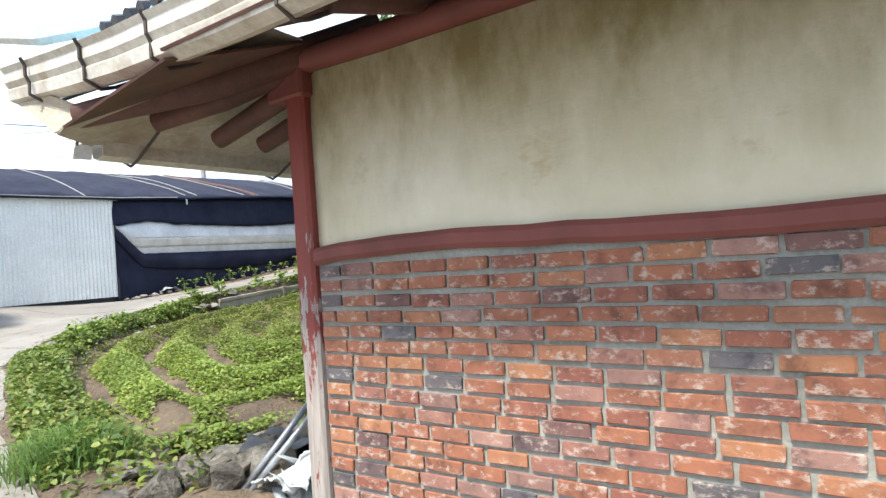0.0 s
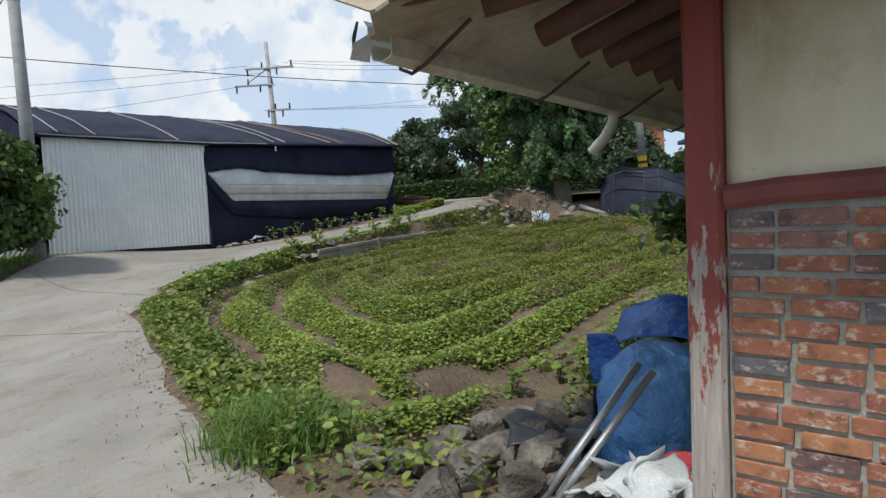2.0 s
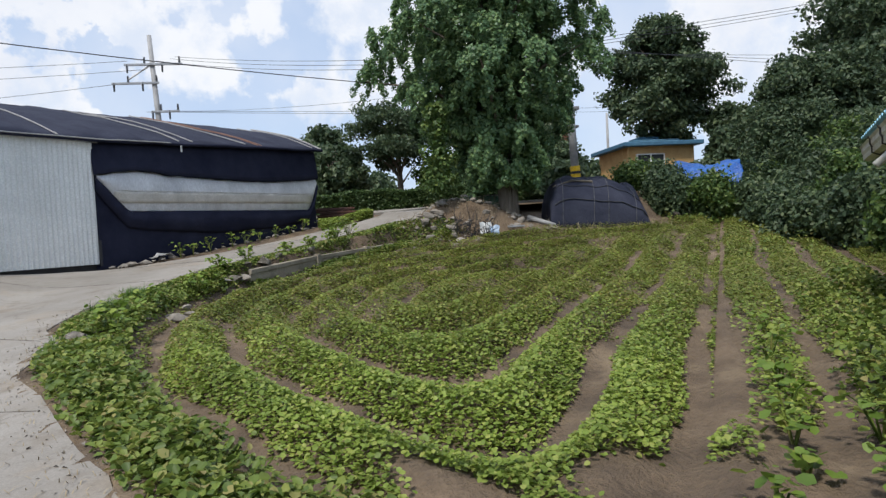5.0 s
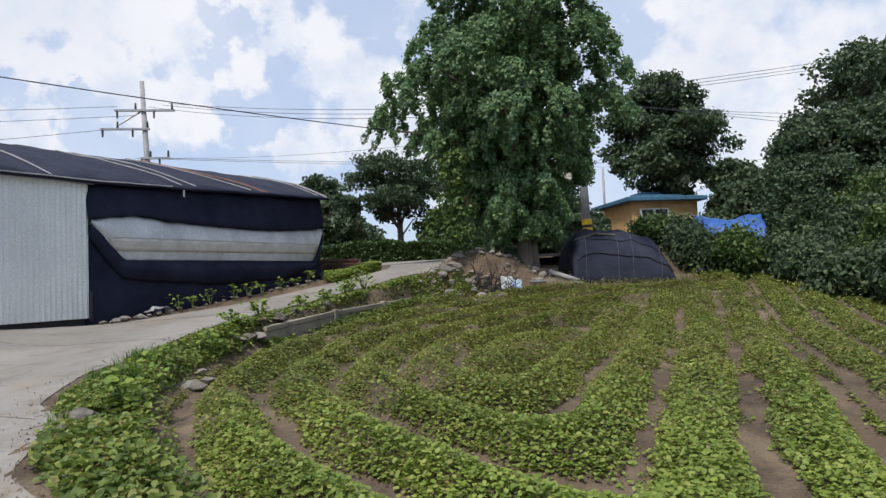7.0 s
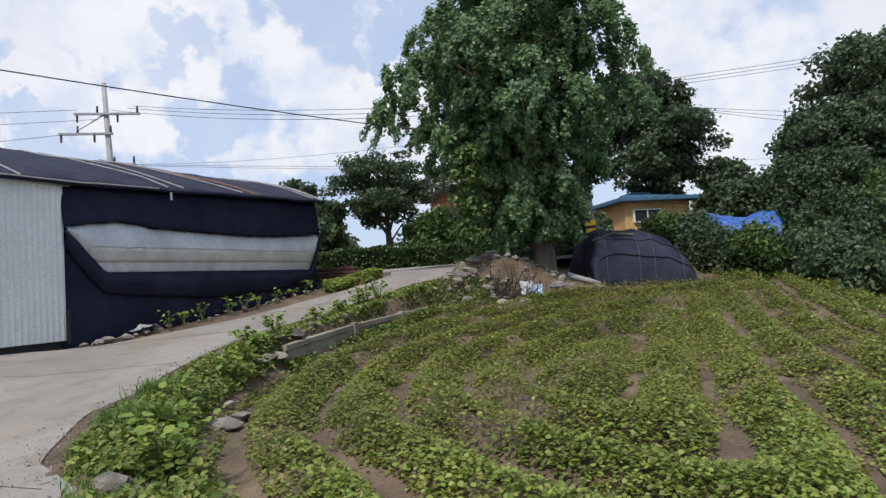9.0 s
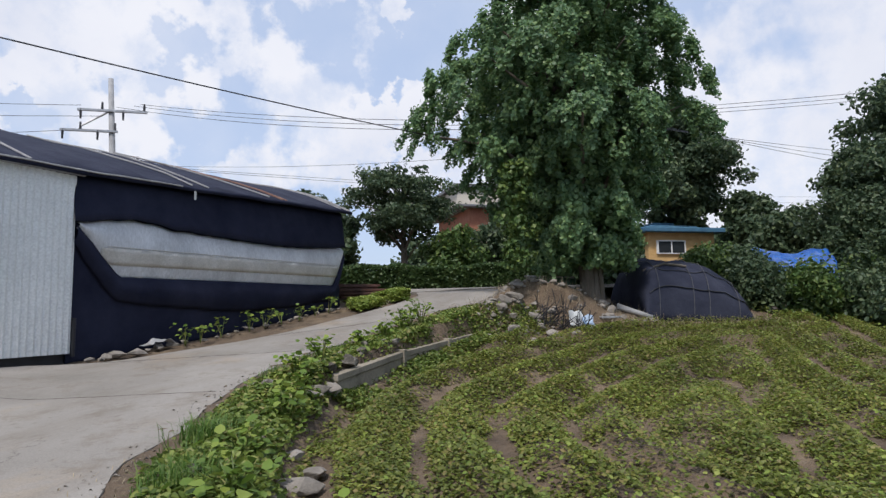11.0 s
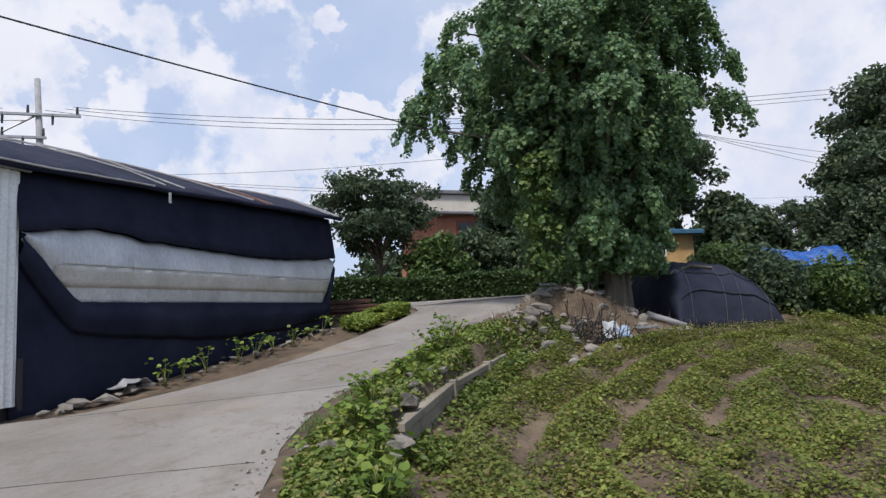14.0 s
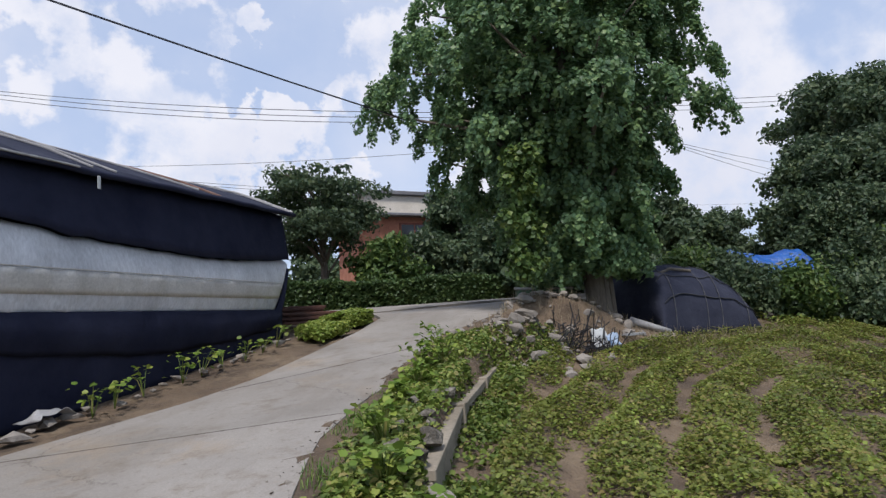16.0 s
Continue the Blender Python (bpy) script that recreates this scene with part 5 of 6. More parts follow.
def build_poles():
    p1 = thing("utility_pole", (-15.7, 40.6, 2.4), "distant concrete utility pole with crossarms and insulators", "pole")
    b, t = Vector((-15.2, 40.6, 2.2)), Vector((-15.75, 40.6, 13.3))
    part("mast", tube(bmesh.new(), [b, t], [0.2, 0.12], 10), POLEM, p1, smooth=True)
    for h, l0, l1 in ((11.6, -1.5, 1.7), (10.55, -2.3, 0.3), (8.9, -0.3, 1.25)):
        c = b.lerp(t, (h - 2.2) / 11.1)
        part("crossarm", box(bmesh.new(), c + Vector(((l0 + l1) / 2, -0.15, 0)), (l1 - l0, 0.12, 0.12), 0, 0.01), STEEL, p1)
        for k in range(4):
            x = c.x + l0 + (l1 - l0) * (k + 0.15) / 3.3
            part("insulator", tube(bmesh.new(), [(x, c.y - 0.15, c.z + 0.05), (x, c.y - 0.15, c.z + (0.42 if k % 2 else -0.45))], [0.07, 0.05], 6), BLACK, p1)
    p1b = b.lerp(t, 0.77)
    part("brace", tube(bmesh.new(), [p1b + Vector((-1.4, -0.15, 0)), p1b + Vector((0, -0.1, 0.9))], 0.05, 5), STEEL, p1)
    p2 = thing("utility_pole", (-12.3, 14.6, 0.6), "leaning grey concrete utility pole beside the barn", "pole")
    b2, t2 = Vector((-12.05, 14.5, 0.6)), Vector((-12.25, 14.5, 9.4))
    part("mast", tube(bmesh.new(), [b2, t2], [0.16, 0.105], 14), POLEM, p2, smooth=True)
    for h in (6.9, 7.25, 7.6):
        part("band", tube(bmesh.new(), [b2.lerp(t2, (h - 0.6) / 8.8), b2.lerp(t2, (h - 0.54) / 8.8)], 0.135, 12), STEEL, p2)
    part("number_plate", box(bmesh.new(), b2.lerp(t2, 0.14) + Vector((0.1, -0.12, 0)), (0.1, 0.02, 0.14), 30, 0.004), SACK, p2)
    p3 = thing("utility_pole", (4.55, 26.6, 2.3), "short concrete pole with a black and yellow warning sleeve", "pole")
    b3, t3 = Vector((4.6, 26.6, 2.1)), Vector((4.3, 26.5, 8.4))
    part("mast", tube(bmesh.new(), [b3, t3], [0.17, 0.12], 10), POLEM, p3, smooth=True)
    part("sleeve", tube(bmesh.new(), [(4.56, 26.59, 3.15), (4.53, 26.58, 3.6)], 0.19, 10), SIGNYELLOW, p3, "yellow warning sleeve")
    part("sleeve_band", tube(bmesh.new(), [(4.55, 26.587, 3.3), (4.545, 26.585, 3.4)], 0.2, 10), BLACK, p3)
    thin = thing("utility_pole", (12.5, 44, 3), "thin far pole above the cottage", "pole")
    part("mast", tube(bmesh.new(), [(12.5, 44, 2.8), (12.5, 44, 8.6)], [0.1, 0.08], 8), POLEM, thin, smooth=True)

    def wire(p, q, sag, r=0.014):
        p, q = Vector(p), Vector(q)
        pts = [p.lerp(q, k / 14) - Vector((0, 0, sag * 4 * (k / 14) * (1 - k / 14))) for k in range(15)]
        ob = part("overhead_wire", tube(bmesh.new(), pts, r, 4), BLACK)
        tagged(ob, "thin black overhead power line between poles", "wire", "overhead wires")
    a = Vector((-15.7, 40.4, 11.8))
    wire((-12.2, 14.45, 7.2), (-15, 16.1, 6.3), 0.1, 0.012)
    wire((-15, 16.1, 6.3), (4.4, 26.6, 6.3), 0.25, 0.014)
    for k, (x, z) in enumerate(((1.5, 0.1), (1.2, 0.0), (0.4, -0.1))):
        wire(a + Vector((x, -0.3, z)), (4.35, 26.5, 8.1 - 0.12 * k), 0.35 + 0.1 * k, 0.012)
    wire(a + Vector((1.0, 0, -2.9)), (4.35, 26.5, 7.2), 0.4, 0.008)
    for k in range(2):
        wire(a + Vector((-0.4 + k, 0, -2.9)), (60, 62, 12.5 + 0.8 * k), 0.8, 0.012)
        wire(a + Vector((-1.3 + k, 0, -0.5 * k)), (-70, 46, 14.5 - 1.3 * k), 0.8, 0.014)
    wire(a + Vector((-2, 0, -1.3)), (-70, 50, 11.0), 0.8, 0.014)
    wire((-12.2, 14.4, 8.5), (30, 11, 12.0), 0.6, 0.010)
    wire((-12.2, 14.4, 8.2), (30, 12, 11.2), 0.6, 0.010)
    for k in range(3):
        wire((4.3, 26.5, 8.3 - 0.12 * k), (60, 30 + 6 * k, 18.5 + 1.2 * k), 0.6, 0.011)
        wire((4.3, 26.5, 8.2 - 0.12 * k), (60, 52, 12.5 + 1.3 * k), 0.6, 0.011)


# ---- buildings beyond ----


def window(parent, c, w, h, frame_mat, rz=0):
    win = part("window", box(bmesh.new(), c, (w, 0.10, h), rz, 0.01), frame_mat, parent)
    for k in (-1, 1):
        part("pane", box(bmesh.new(), (c[0] + k * w * 0.235, c[1] - 0.052, c[2]), (w * 0.42, 0.012, h * 0.82), rz), GLASS, win)
    return win


def build_far_houses():
    h = thing("brick_house", (5, 45, 2.6), "two-storey red brick house with a beige parapet behind trees", "house")
    part("wall", box(bmesh.new(), (6.3, 46, 4.9), (6.4, 7, 5.2), 3, 0.02), REDBRICKFAR, h)
    part("parapet", box(bmesh.new(), (6.0, 46, 8.1), (7.3, 7.2, 1.0), 3, 0.02), BEIGE, h, "beige rendered parapet")
    part("roof", box(bmesh.new(), (6.0, 46, 8.72), (7.8, 7.6, 0.22), 3, 0.03), GREYROOF, h)
    part("ledge", box(bmesh.new(), (6.0, 45.7, 7.5), (7.5, 7.5, 0.16), 3, 0.03), GREYROOF, h)
    window(h, (5.3, 42.36, 6.5), 1.7, 1.2, surface("brown_frame", (0.18, 0.05, 0.03), (0.25, 0.08, 0.05)))
    part("balcony_wall", box(bmesh.new(), (5.8, 42.0, 5.5), (2.4, 0.15, 0.7), 3, 0.02), BEIGE, h)
    d = part("door", box(bmesh.new(), (7.0, 42.3, 3.95), (0.95, 0.1, 2.1), 3, 0.01), WHITE, h, "white glazed door")
    for i in range(2):
        for j in range(3):
            part("pane", box(bmesh.new(), (6.8 + 0.4 * i, 42.23, 3.35 + 0.62 * j), (0.3, 0.02, 0.5), 3), GLASS, d)
    c = thing("ochre_cottage", (10.5, 36, 3), "small ochre cottage with a blue roof above the field", "house")
    part("wall", box(bmesh.new(), (11.3, 35.6, 4.0), (3.5, 4.2, 2.6), 0, 0.02), YELLOWALL, c)
    bm = bmesh.new()
    for z, k in ((5.15, 1), (5.35, 0.6), (5.6, 0.25)):
        box(bm, (11.3, 35.6, z), (4.1 * k + 0.1, 4.9 * k + 0.1, 0.22), 0, 0.03)
    part("roof", bm, surface("blue_tile", (0.035, 0.11, 0.19), (0.06, 0.16, 0.25)), c, "blue tiled roof")
    window(c, (10.7, 33.46, 4.35), 1.5, 0.65, WHITE)
    # white fence posts before the brick house
    fence = thing("garden_fence", (4, 31, 2.4), "white picket fence behind the hedge", "fence")
    for i in range(5):
        part("picket", box(bmesh.new(), (4.6 + 0.3 * i, 31.4, 3.0), (0.07, 0.05, 1.3), 0, 0.008), WHITE, fence)


build_hedge()
build_trees()
build_poles()
build_far_houses()

# ---- tarped mound, rubble, cart and litter under the ginkgo ----


def build_mound():
    m = thing("tarped_heap", (3.7, 22.4, 1.3), "heap covered with black shade cloth, roped down", "heap")

    def skin(a, b):
        # a across the front, b from the front foot over the top to the back foot
        c = math.cos(math.pi * b)
        yy = 0.5 * (1 - math.copysign(abs(c) ** 0.62, c))
        x = 1.85 + 3.25 * a + 0.4 * yy
        y = 20.78 + 0.25 * a + 2.6 * yy
        lean = max(0.0, math.sin(math.pi * b)) ** 0.55
        shoulder = max(0.0, 1 - (1 - a) ** 16) ** 0.5 * max(0.0, 1 - a ** 6) ** 0.7
        w = 0.10 * noise.noise((x * 1.1, y * 1.1, 2.0)) + 0.05 * noise.noise((x * 3, y * 3, 5.0))
        return (x, y + 0.15 * w, lz(x, y) - 0.1 + 1.5 * lean * shoulder * (1 - 0.1 * a) * (1 + w) + w * 0.2)
    part("cloth", sheet(skin, 60, 60, 0.02), NETROOF, m, smooth=True)
    for a in (0.12, 0.42, 0.56, 0.83):
        part("rope", tube(bmesh.new(), [Vector(skin(a + 0.03 * math.sin(b * 3), b)) + Vector((0, -0.02, 0.015)) for b in np.linspace(0, 0.75, 40)], 0.008, 5), CORD, m)
    part("seam", tube(bmesh.new(), [Vector(skin(a, 0.14)) + Vector((0, -0.02, 0.015)) for a in np.linspace(0.05, 0.95, 20)], 0.014, 5), BLACK, m)
    part("weight_plank", tube(bmesh.new(), [Vector(skin(a, 0.36)) + Vector((0, 0, 0.05)) for a in (0.06, 0.25, 0.45)], [0.03, 0.035, 0.03], 6), OLDWOOD, m, "bent grey pole weighing down the cloth")
    part("hem", tube(bmesh.new(), [Vector(skin(a, 0.30)) + Vector((0, -0.01, 0.02)) for a in np.linspace(0.06, 0.9, 24)], 0.012, 5), BLACK, m)


def build_rubble():
    rng = random.Random(12)
    for i in range(220):
        if i < 180:
            x, y = -1.75 + rng.gauss(0, 0.62), 20.35 + rng.gauss(0, 0.5)
            if rng.random() < 0.35:
                x, y = -0.8 + rng.gauss(0, 0.4), 21.2 + rng.gauss(0, 0.3)
        else:
            x, y = rng.uniform(-0.2, 2.2), 20.9 + rng.gauss(0, 0.25)
        r = rng.uniform(0.04, 0.13) if rng.random() < 0.85 else rng.uniform(0.13, 0.22)
        ob = part("rubble_stone", rock(bmesh.new(), (x, y, lz(x, y) + r * 0.25), r, i, (1.2, 0.9, 0.6), 1 if r < 0.1 else 2), RUBBLE)
        tagged(ob, "broken pale stone in the rubble heap", "stone", "rubble heap")
    for i, (x, y, r) in enumerate(((7.6, 22.1, 0.36), (6.6, 22.0, 0.3), (7.1, 22.5, 0.4), (6.2, 21.8, 0.25), (8.2, 22.3, 0.42), (8.9, 22.1, 0.3), (9.5, 21.7, 0.38), (6.9, 21.8, 0.24), (7.9, 22.9, 0.4), (8.6, 23.2, 0.42), (9.4, 22.9, 0.4), (10.2, 22.6, 0.42))):
        ob = part("bank_boulder", rock(bmesh.new(), (x, y, lz(x, y) + 0.12), r, 200 + i), ROCK)
        tagged(ob, "grey boulder in the bank wall at the field's head", "stone", "bank boulders")
    # stones along the lane's verge and at the barn's foot
    for i in range(46):
        s = rng.uniform(0.33, 0.86)
        px, py = on_line(BANK[:11], s)
        x, y = px - rng.uniform(0.0, 0.55), py + rng.uniform(-0.2, 0.2)
        r = rng.uniform(0.05, 0.15)
        ob = part("verge_stone", rock(bmesh.new(), (x, y, lz(x, y) + r * 0.3), r, 300 + i, sub=2 if r > 0.09 else 1), ROCK)
        tagged(ob, "weathered stone lying on the weedy verge", "stone", "verge stones")
    for i in range(34):
        x, y = -6.52 + rng.gauss(0, 0.16), 14.2 + rng.gauss(0, 0.42)
        r = rng.uniform(0.015, 0.05)
        ob = part("verge_gravel", rock(bmesh.new(), (x, y, lz(x, y) + r * 0.3), r, 700 + i, sub=1), RUBBLE)
        tagged(ob, "pale gravel stone on the bare patch of verge", "stone", "verge gravel")
    for i, (x, y, r) in enumerate(((-6.05, 12.1, 0.14), (-5.95, 12.45, 0.12), (-6.1, 12.75, 0.1), (-5.85, 14.9, 0.17), (-5.95, 14.6, 0.14), (-5.75, 15.15, 0.15))):
        ob = part("verge_slab", rock(bmesh.new(), (x, y, lz(x, y) + r * 0.45), r, 760 + i, (1.4, 1.0, 0.5), 3), RUBBLE)
        tagged(ob, "flat pale broken slab lying on the weedy bank", "stone", "verge slabs")
    for i in range(22):
        a = 0.1 + 6.9 * (i / 22) ** 1.3
        q = bw(a, 0.3 + rng.uniform(0, 0.25), 0)
        r = rng.uniform(0.05, 0.13)
        ob = part("barn_foot_stone", rock(bmesh.new(), (q.x, q.y, lz(q.x, q.y) + r * 0.2), r, 400 + i, (1.6, 1, 0.6), 1), RUBBLE)
        tagged(ob, "flat stone weighing down the cloth at the barn's foot", "stone", "barn foot stones")
    # dry-stone edge by the house corner
    big = [(-1.95, 3.5, 0.14, 0.8), (-1.75, 3.62, 0.18, 0.8), (-1.6, 3.85, 0.2, 0.8), (-1.5, 4.1, 0.22, 0.9), (-1.36, 3.66, 0.15, 0.8), (-1.22, 3.95, 0.17, 0.8), (-1.12, 3.62, 0.12, 0.7), (-1.3, 4.32, 0.2, 0.9), (-1.15, 4.2, 0.16, 0.8), (-1.42, 4.85, 0.21, 0.9), (-1.05, 5.05, 0.2, 0.55), (-1.12, 4.72, 0.14, 0.7), (-0.85, 4.85, 0.15, 0.6), (-1.75, 4.62, 0.17, 0.5), (-1.95, 4.25, 0.2, 0.35), (-1.62, 4.35, 0.2, 0.5), (-1.3, 4.45, 0.18, 0.6), (-2.2, 4.1, 0.15, 0.4), (-0.62, 5.5, 0.13, 0.6), (-0.35, 5.9, 0.15, 0.6), (0.0, 6.35, 0.14, 0.6), (-0.5, 5.25, 0.14, 0.7), (-1.85, 4.95, 0.09, 0.7), (-2.25, 5.0, 0.08, 0.6), (0.35, 6.9, 0.2, 0.6), (0.75, 7.5, 0.22, 0.6)]
    for i, (x, y, r, k) in enumerate(big):
        ob = part("edge_rock", rock(bmesh.new(), (x, y, lz(x, y) + r * 0.25), r, 500 + i, (1.15, 0.9, k), 3), ROCK, smooth=False)
        tagged(ob, "rough grey rock edging the field beside the house", "rock", "field edge rocks")
    for i in range(26):
        x, y = rng.uniform(-3.0, -0.9), rng.uniform(4.0, 5.4)
        r = rng.uniform(0.02, 0.06)
        ob = part("pebble", rock(bmesh.new(), (x, y, lz(x, y) + r * 0.3), r, 600 + i, sub=1), ROCK)
        tagged(ob, "small stone lying on bare earth", "stone", "field edge pebbles")


def build_debris():
    """Rotten planks, sticks and stones tumbled at the house corner."""
    rng = random.Random(71)
    for i in range(9):
        x, y = rng.uniform(-1.6, -0.75), rng.uniform(3.75, 4.5)
        L = rng.uniform(0.15, 0.45)
        ob = part("rotten_plank", box(bmesh.new(), None, (L, rng.uniform(0.05, 0.12), 0.03), bevel=0.006, m=pose(x, y, lz(x, y) + rng.uniform(0.04, 0.16), rng.uniform(-12, 12), rng.uniform(-18, 18), rng.uniform(0, 180))), OLDWOOD)
        tagged(ob, "rotten plank end lying among the rocks", "plank", "corner debris")
    for i in range(18):
        x, y = rng.uniform(-2.0, -0.8), rng.uniform(3.8, 4.7)
        r = rng.uniform(0.06, 0.15)
        ob = part("tumbled_rock", rock(bmesh.new(), (x, y, lz(x, y) + r * 0.4), r, 900 + i, (1.2, 0.9, 0.7)), ROCK)
        tagged(ob, "dark broken rock tumbled at the house corner", "rock", "corner rocks")
    blk = thing("black_plastic_scrap", (-1.0, 4.3, 0.1), "crumpled black plastic scrap among the rocks", "litter")
    part("film", sheet(crumple(lambda a, b: (-1.35 + 0.6 * a, 4.0 + 0.55 * b, lz(-1.05, 4.3) + 0.1), 61, 0.12, 4.5), 26, 24, 0.006), BLACK, blk, smooth=True)


def build_cart():
    c = thing("handcart", (0.0, 22.3, 2.0), "old green farm trailer bed with a wooden top rail", "cart")
    p, q = Vector((-0.46, 22.58, 0)), Vector((0.48, 22.0, 0))
    rz = math.degrees(math.atan2((q - p).y, (q - p).x))
    mid = p.lerp(q, 0.5)
    L = (q - p).length
    part("side_panel", box(bmesh.new(), (mid.x, mid.y, 2.27), (L, 0.04, 0.3), rz, 0.006), GREENPAINT, c)
    nrm = Vector((-(q - p).y, (q - p).x, 0)).normalized()
    part("side_panel", box(bmesh.new(), mid + nrm * 1.2 + Vector((0, 0, 2.3)), (L, 0.04, 0.3), rz, 0.006), GREENPAINT, c)
    part("end_panel", box(bmesh.new(), p + nrm * 0.6 + Vector((0, 0, 2.27)), (0.04, 1.2, 0.3), rz, 0.006), GREENPAINT, c)
    part("bed", box(bmesh.new(), mid + nrm * 0.6 + Vector((0, 0, 2.12)), (L, 1.2, 0.05), rz, 0.006), GREENPAINT, c)
    part("top_rail", tube(bmesh.new(), [p + Vector((-0.05, 0, 2.46)), q + Vector((0.1, -0.05, 2.40))], 0.03, 7), LATH, c, "pale wooden rail")
    for k in range(4):
        s = p.lerp(q, (k + 0.4) / 4)
        part("stake", box(bmesh.new(), (s.x, s.y - 0.03, 2.28), (0.05, 0.03, 0.34), rz, 0.004), GREENPAINT, c)
    for k in (0.25, 0.8):
        s = p.lerp(q, k) - nrm * 0.02
        part("wheel", tube(bmesh.new(), [s + Vector((0, 0, 1.98)) - nrm * 0.05, s + Vector((0, 0, 1.98)) + nrm * 0.05], 0.17, 14), BLACK, c)


def crumple(fn, seed, amp, scale):
    def g(a, b):
        p = Vector(fn(a, b))
        d = Vector((noise.noise(p * scale + Vector((seed, 0, 0))), noise.noise(p * scale + Vector((0, seed, 0))), noise.noise(p * scale + Vector((0, 0, seed)))))
        e = noise.noise(p * scale * 2.7 + Vector((seed, seed, 0)))
        return p + d * amp + d * e * amp * 0.6
    return g


def bulge(c, rx, ry, rz, flat=1.0):
    """A slumped bag: rounded top, spread foot."""
    def fn(a, b):
        th, ph = a * 2 * math.pi, b * math.pi * 0.5
        k = math.cos(ph) ** 0.55 if ph < math.pi / 2 - 1e-6 else 0.0
        return (c[0] + rx * k * math.cos(th), c[1] + ry * k * math.sin(th), c[2] + rz * math.sin(ph) ** 0.9)
    return fn


def build_litter():
    # blue water-filled bag and tarps by the house corner
    bag = thing("blue_tarp_bundle", (-0.72, 4.15, 0.1), "bulging bundle wrapped in faded blue tarpaulin", "tarp")
    c = hw(-0.60, 0.92, 0.05)
    part("wrapped_load", sheet(crumple(bulge(c, 0.36, 0.44, 0.74), 3, 0.055, 6), 70, 40), BLUEFADED, bag, smooth=True)
    part("folded_top", sheet(crumple(lambda a, b: hw(-1.06 + 0.66 * a, 1.0 + 0.5 * b, 0.80 + 0.10 * math.sin(3 * a) - 0.22 * (1 - a) ** 2 * (1 - b) + 0.08 * b), 7, 0.05, 5), 26, 18, 0.006), BLUETARP, bag, "bright blue folded tarpaulin corner", smooth=True)
    part("hanging_corner", sheet(crumple(lambda a, b: hw(-1.07 + 0.20 * a + 0.05 * b, 0.98 - 0.02 * b, 0.82 - 0.30 * b * (1 - 0.6 * a)), 9, 0.03, 5), 14, 14, 0.005), BLUETARP, bag, "bright blue hanging corner", smooth=True)
    blk = thing("black_tarp", (-0.3, 4.8, 0.3), "crumpled black plastic sheet over stacked things by the wall", "tarp")
    part("sheet", sheet(crumple(lambda a, b: hw(-0.95 + 0.9 * a, 1.25 + 2.2 * b, 0.18 + 0.66 * math.sin(math.pi * (0.15 + 0.7 * a)) + 0.1 * math.sin(5 * b)), 13, 0.09, 3.5), 34, 44, 0.008), BLACK, blk, smooth=True)
    part("sheet_skirt", sheet(crumple(lambda a, b: hw(-0.9 + 0.06 * a, 0.75 + 2.2 * a, 0.55 - 0.55 * b), 15, 0.06, 4), 30, 10, 0.006), BLACK, blk, smooth=True)
    pale = thing("pale_blue_sheet", (-0.1, 4.6, 0.8), "pale blue plastic sheet draped over the stack", "tarp")
    part("sheet", sheet(crumple(lambda a, b: hw(-0.62 + 0.55 * a, 1.9 + 0.5 * a - 0.1 * b, 1.28 - 0.5 * b * (0.55 + 0.45 * a) - 0.18 * (1 - a)), 19, 0.04, 5), 26, 22, 0.005), PALETARP, pale, smooth=True)
    pale2 = thing("clear_plastic_sheet", (0.4, 6.0, 0.5), "crumpled whitish plastic sheeting on the stack by the wall", "tarp")
    part("sheet", sheet(crumple(lambda a, b: hw(-0.95 + 0.7 * a, 2.7 + 0.9 * b, 0.35 + 0.5 * a), 23, 0.09, 4), 26, 26, 0.005), PALETARP, pale2, smooth=True)
    blue3 = thing("blue_tarp_bundle", (1.6, 7.5, 0.8), "small blue tarpaulin bundle further along the wall", "tarp")
    q = hw(-0.7, 4.6, 0.75)
    part("wrapped_load", sheet(crumple(bulge(q, 0.28, 0.3, 0.42), 29, 0.06, 5), 30, 16), BLUETARP, blue3, smooth=True)
    part("crate", box(bmesh.new(), hw(-0.6, 4.6, 0.4), (0.7, 0.7, 0.75), WALL_RZ, 0.03), BLACK, blue3)
    for i, (d, top) in enumerate(((0.0, 0.78), (0.055, 0.75))):
        pipe = part("steel_pipe", tube(bmesh.new(), [hw(-0.90 + d, -0.05, 0.08), hw(-0.54 + d * 1.2, 0.50, top + 0.02)], 0.019, 10), STEEL, smooth=True)
        tagged(pipe, "galvanised steel pipe leaning on the blue bundle", "pipe", "leaning pipes")
    sack = thing("white_sack", (-0.45, 3.5, 0.1), "crumpled white woven sack with red and green print", "sack")
    part("cloth", sheet(crumple(lambda a, b: hw(-0.66 + 0.62 * a, 0.04 + 0.40 * b, 0.30 + 0.10 * math.sin(math.pi * a) * math.sin(math.pi * b) + 0.05 * a), 37, 0.10, 9), 60, 44, 0.005), SACK, sack, smooth=True)
    part("filling", sheet(bulge(hw(-0.36, 0.25, 0.0), 0.26, 0.20, 0.28), 24, 10), SACK, sack, smooth=True)
    part("red_print", sheet(crumple(lambda a, b: hw(-0.34 + 0.28 * a, 0.24 + 0.16 * b, 0.44 - 0.02 * a), 37, 0.09, 9), 16, 8, 0.004), REDPRINT, sack, "red printed panel")
    # bag and burnt heap under the ginkgo
    b2 = thing("plastic_bag", (-0.1, 20.4, 1.2), "torn white and blue plastic bag on the ash heap", "bag")
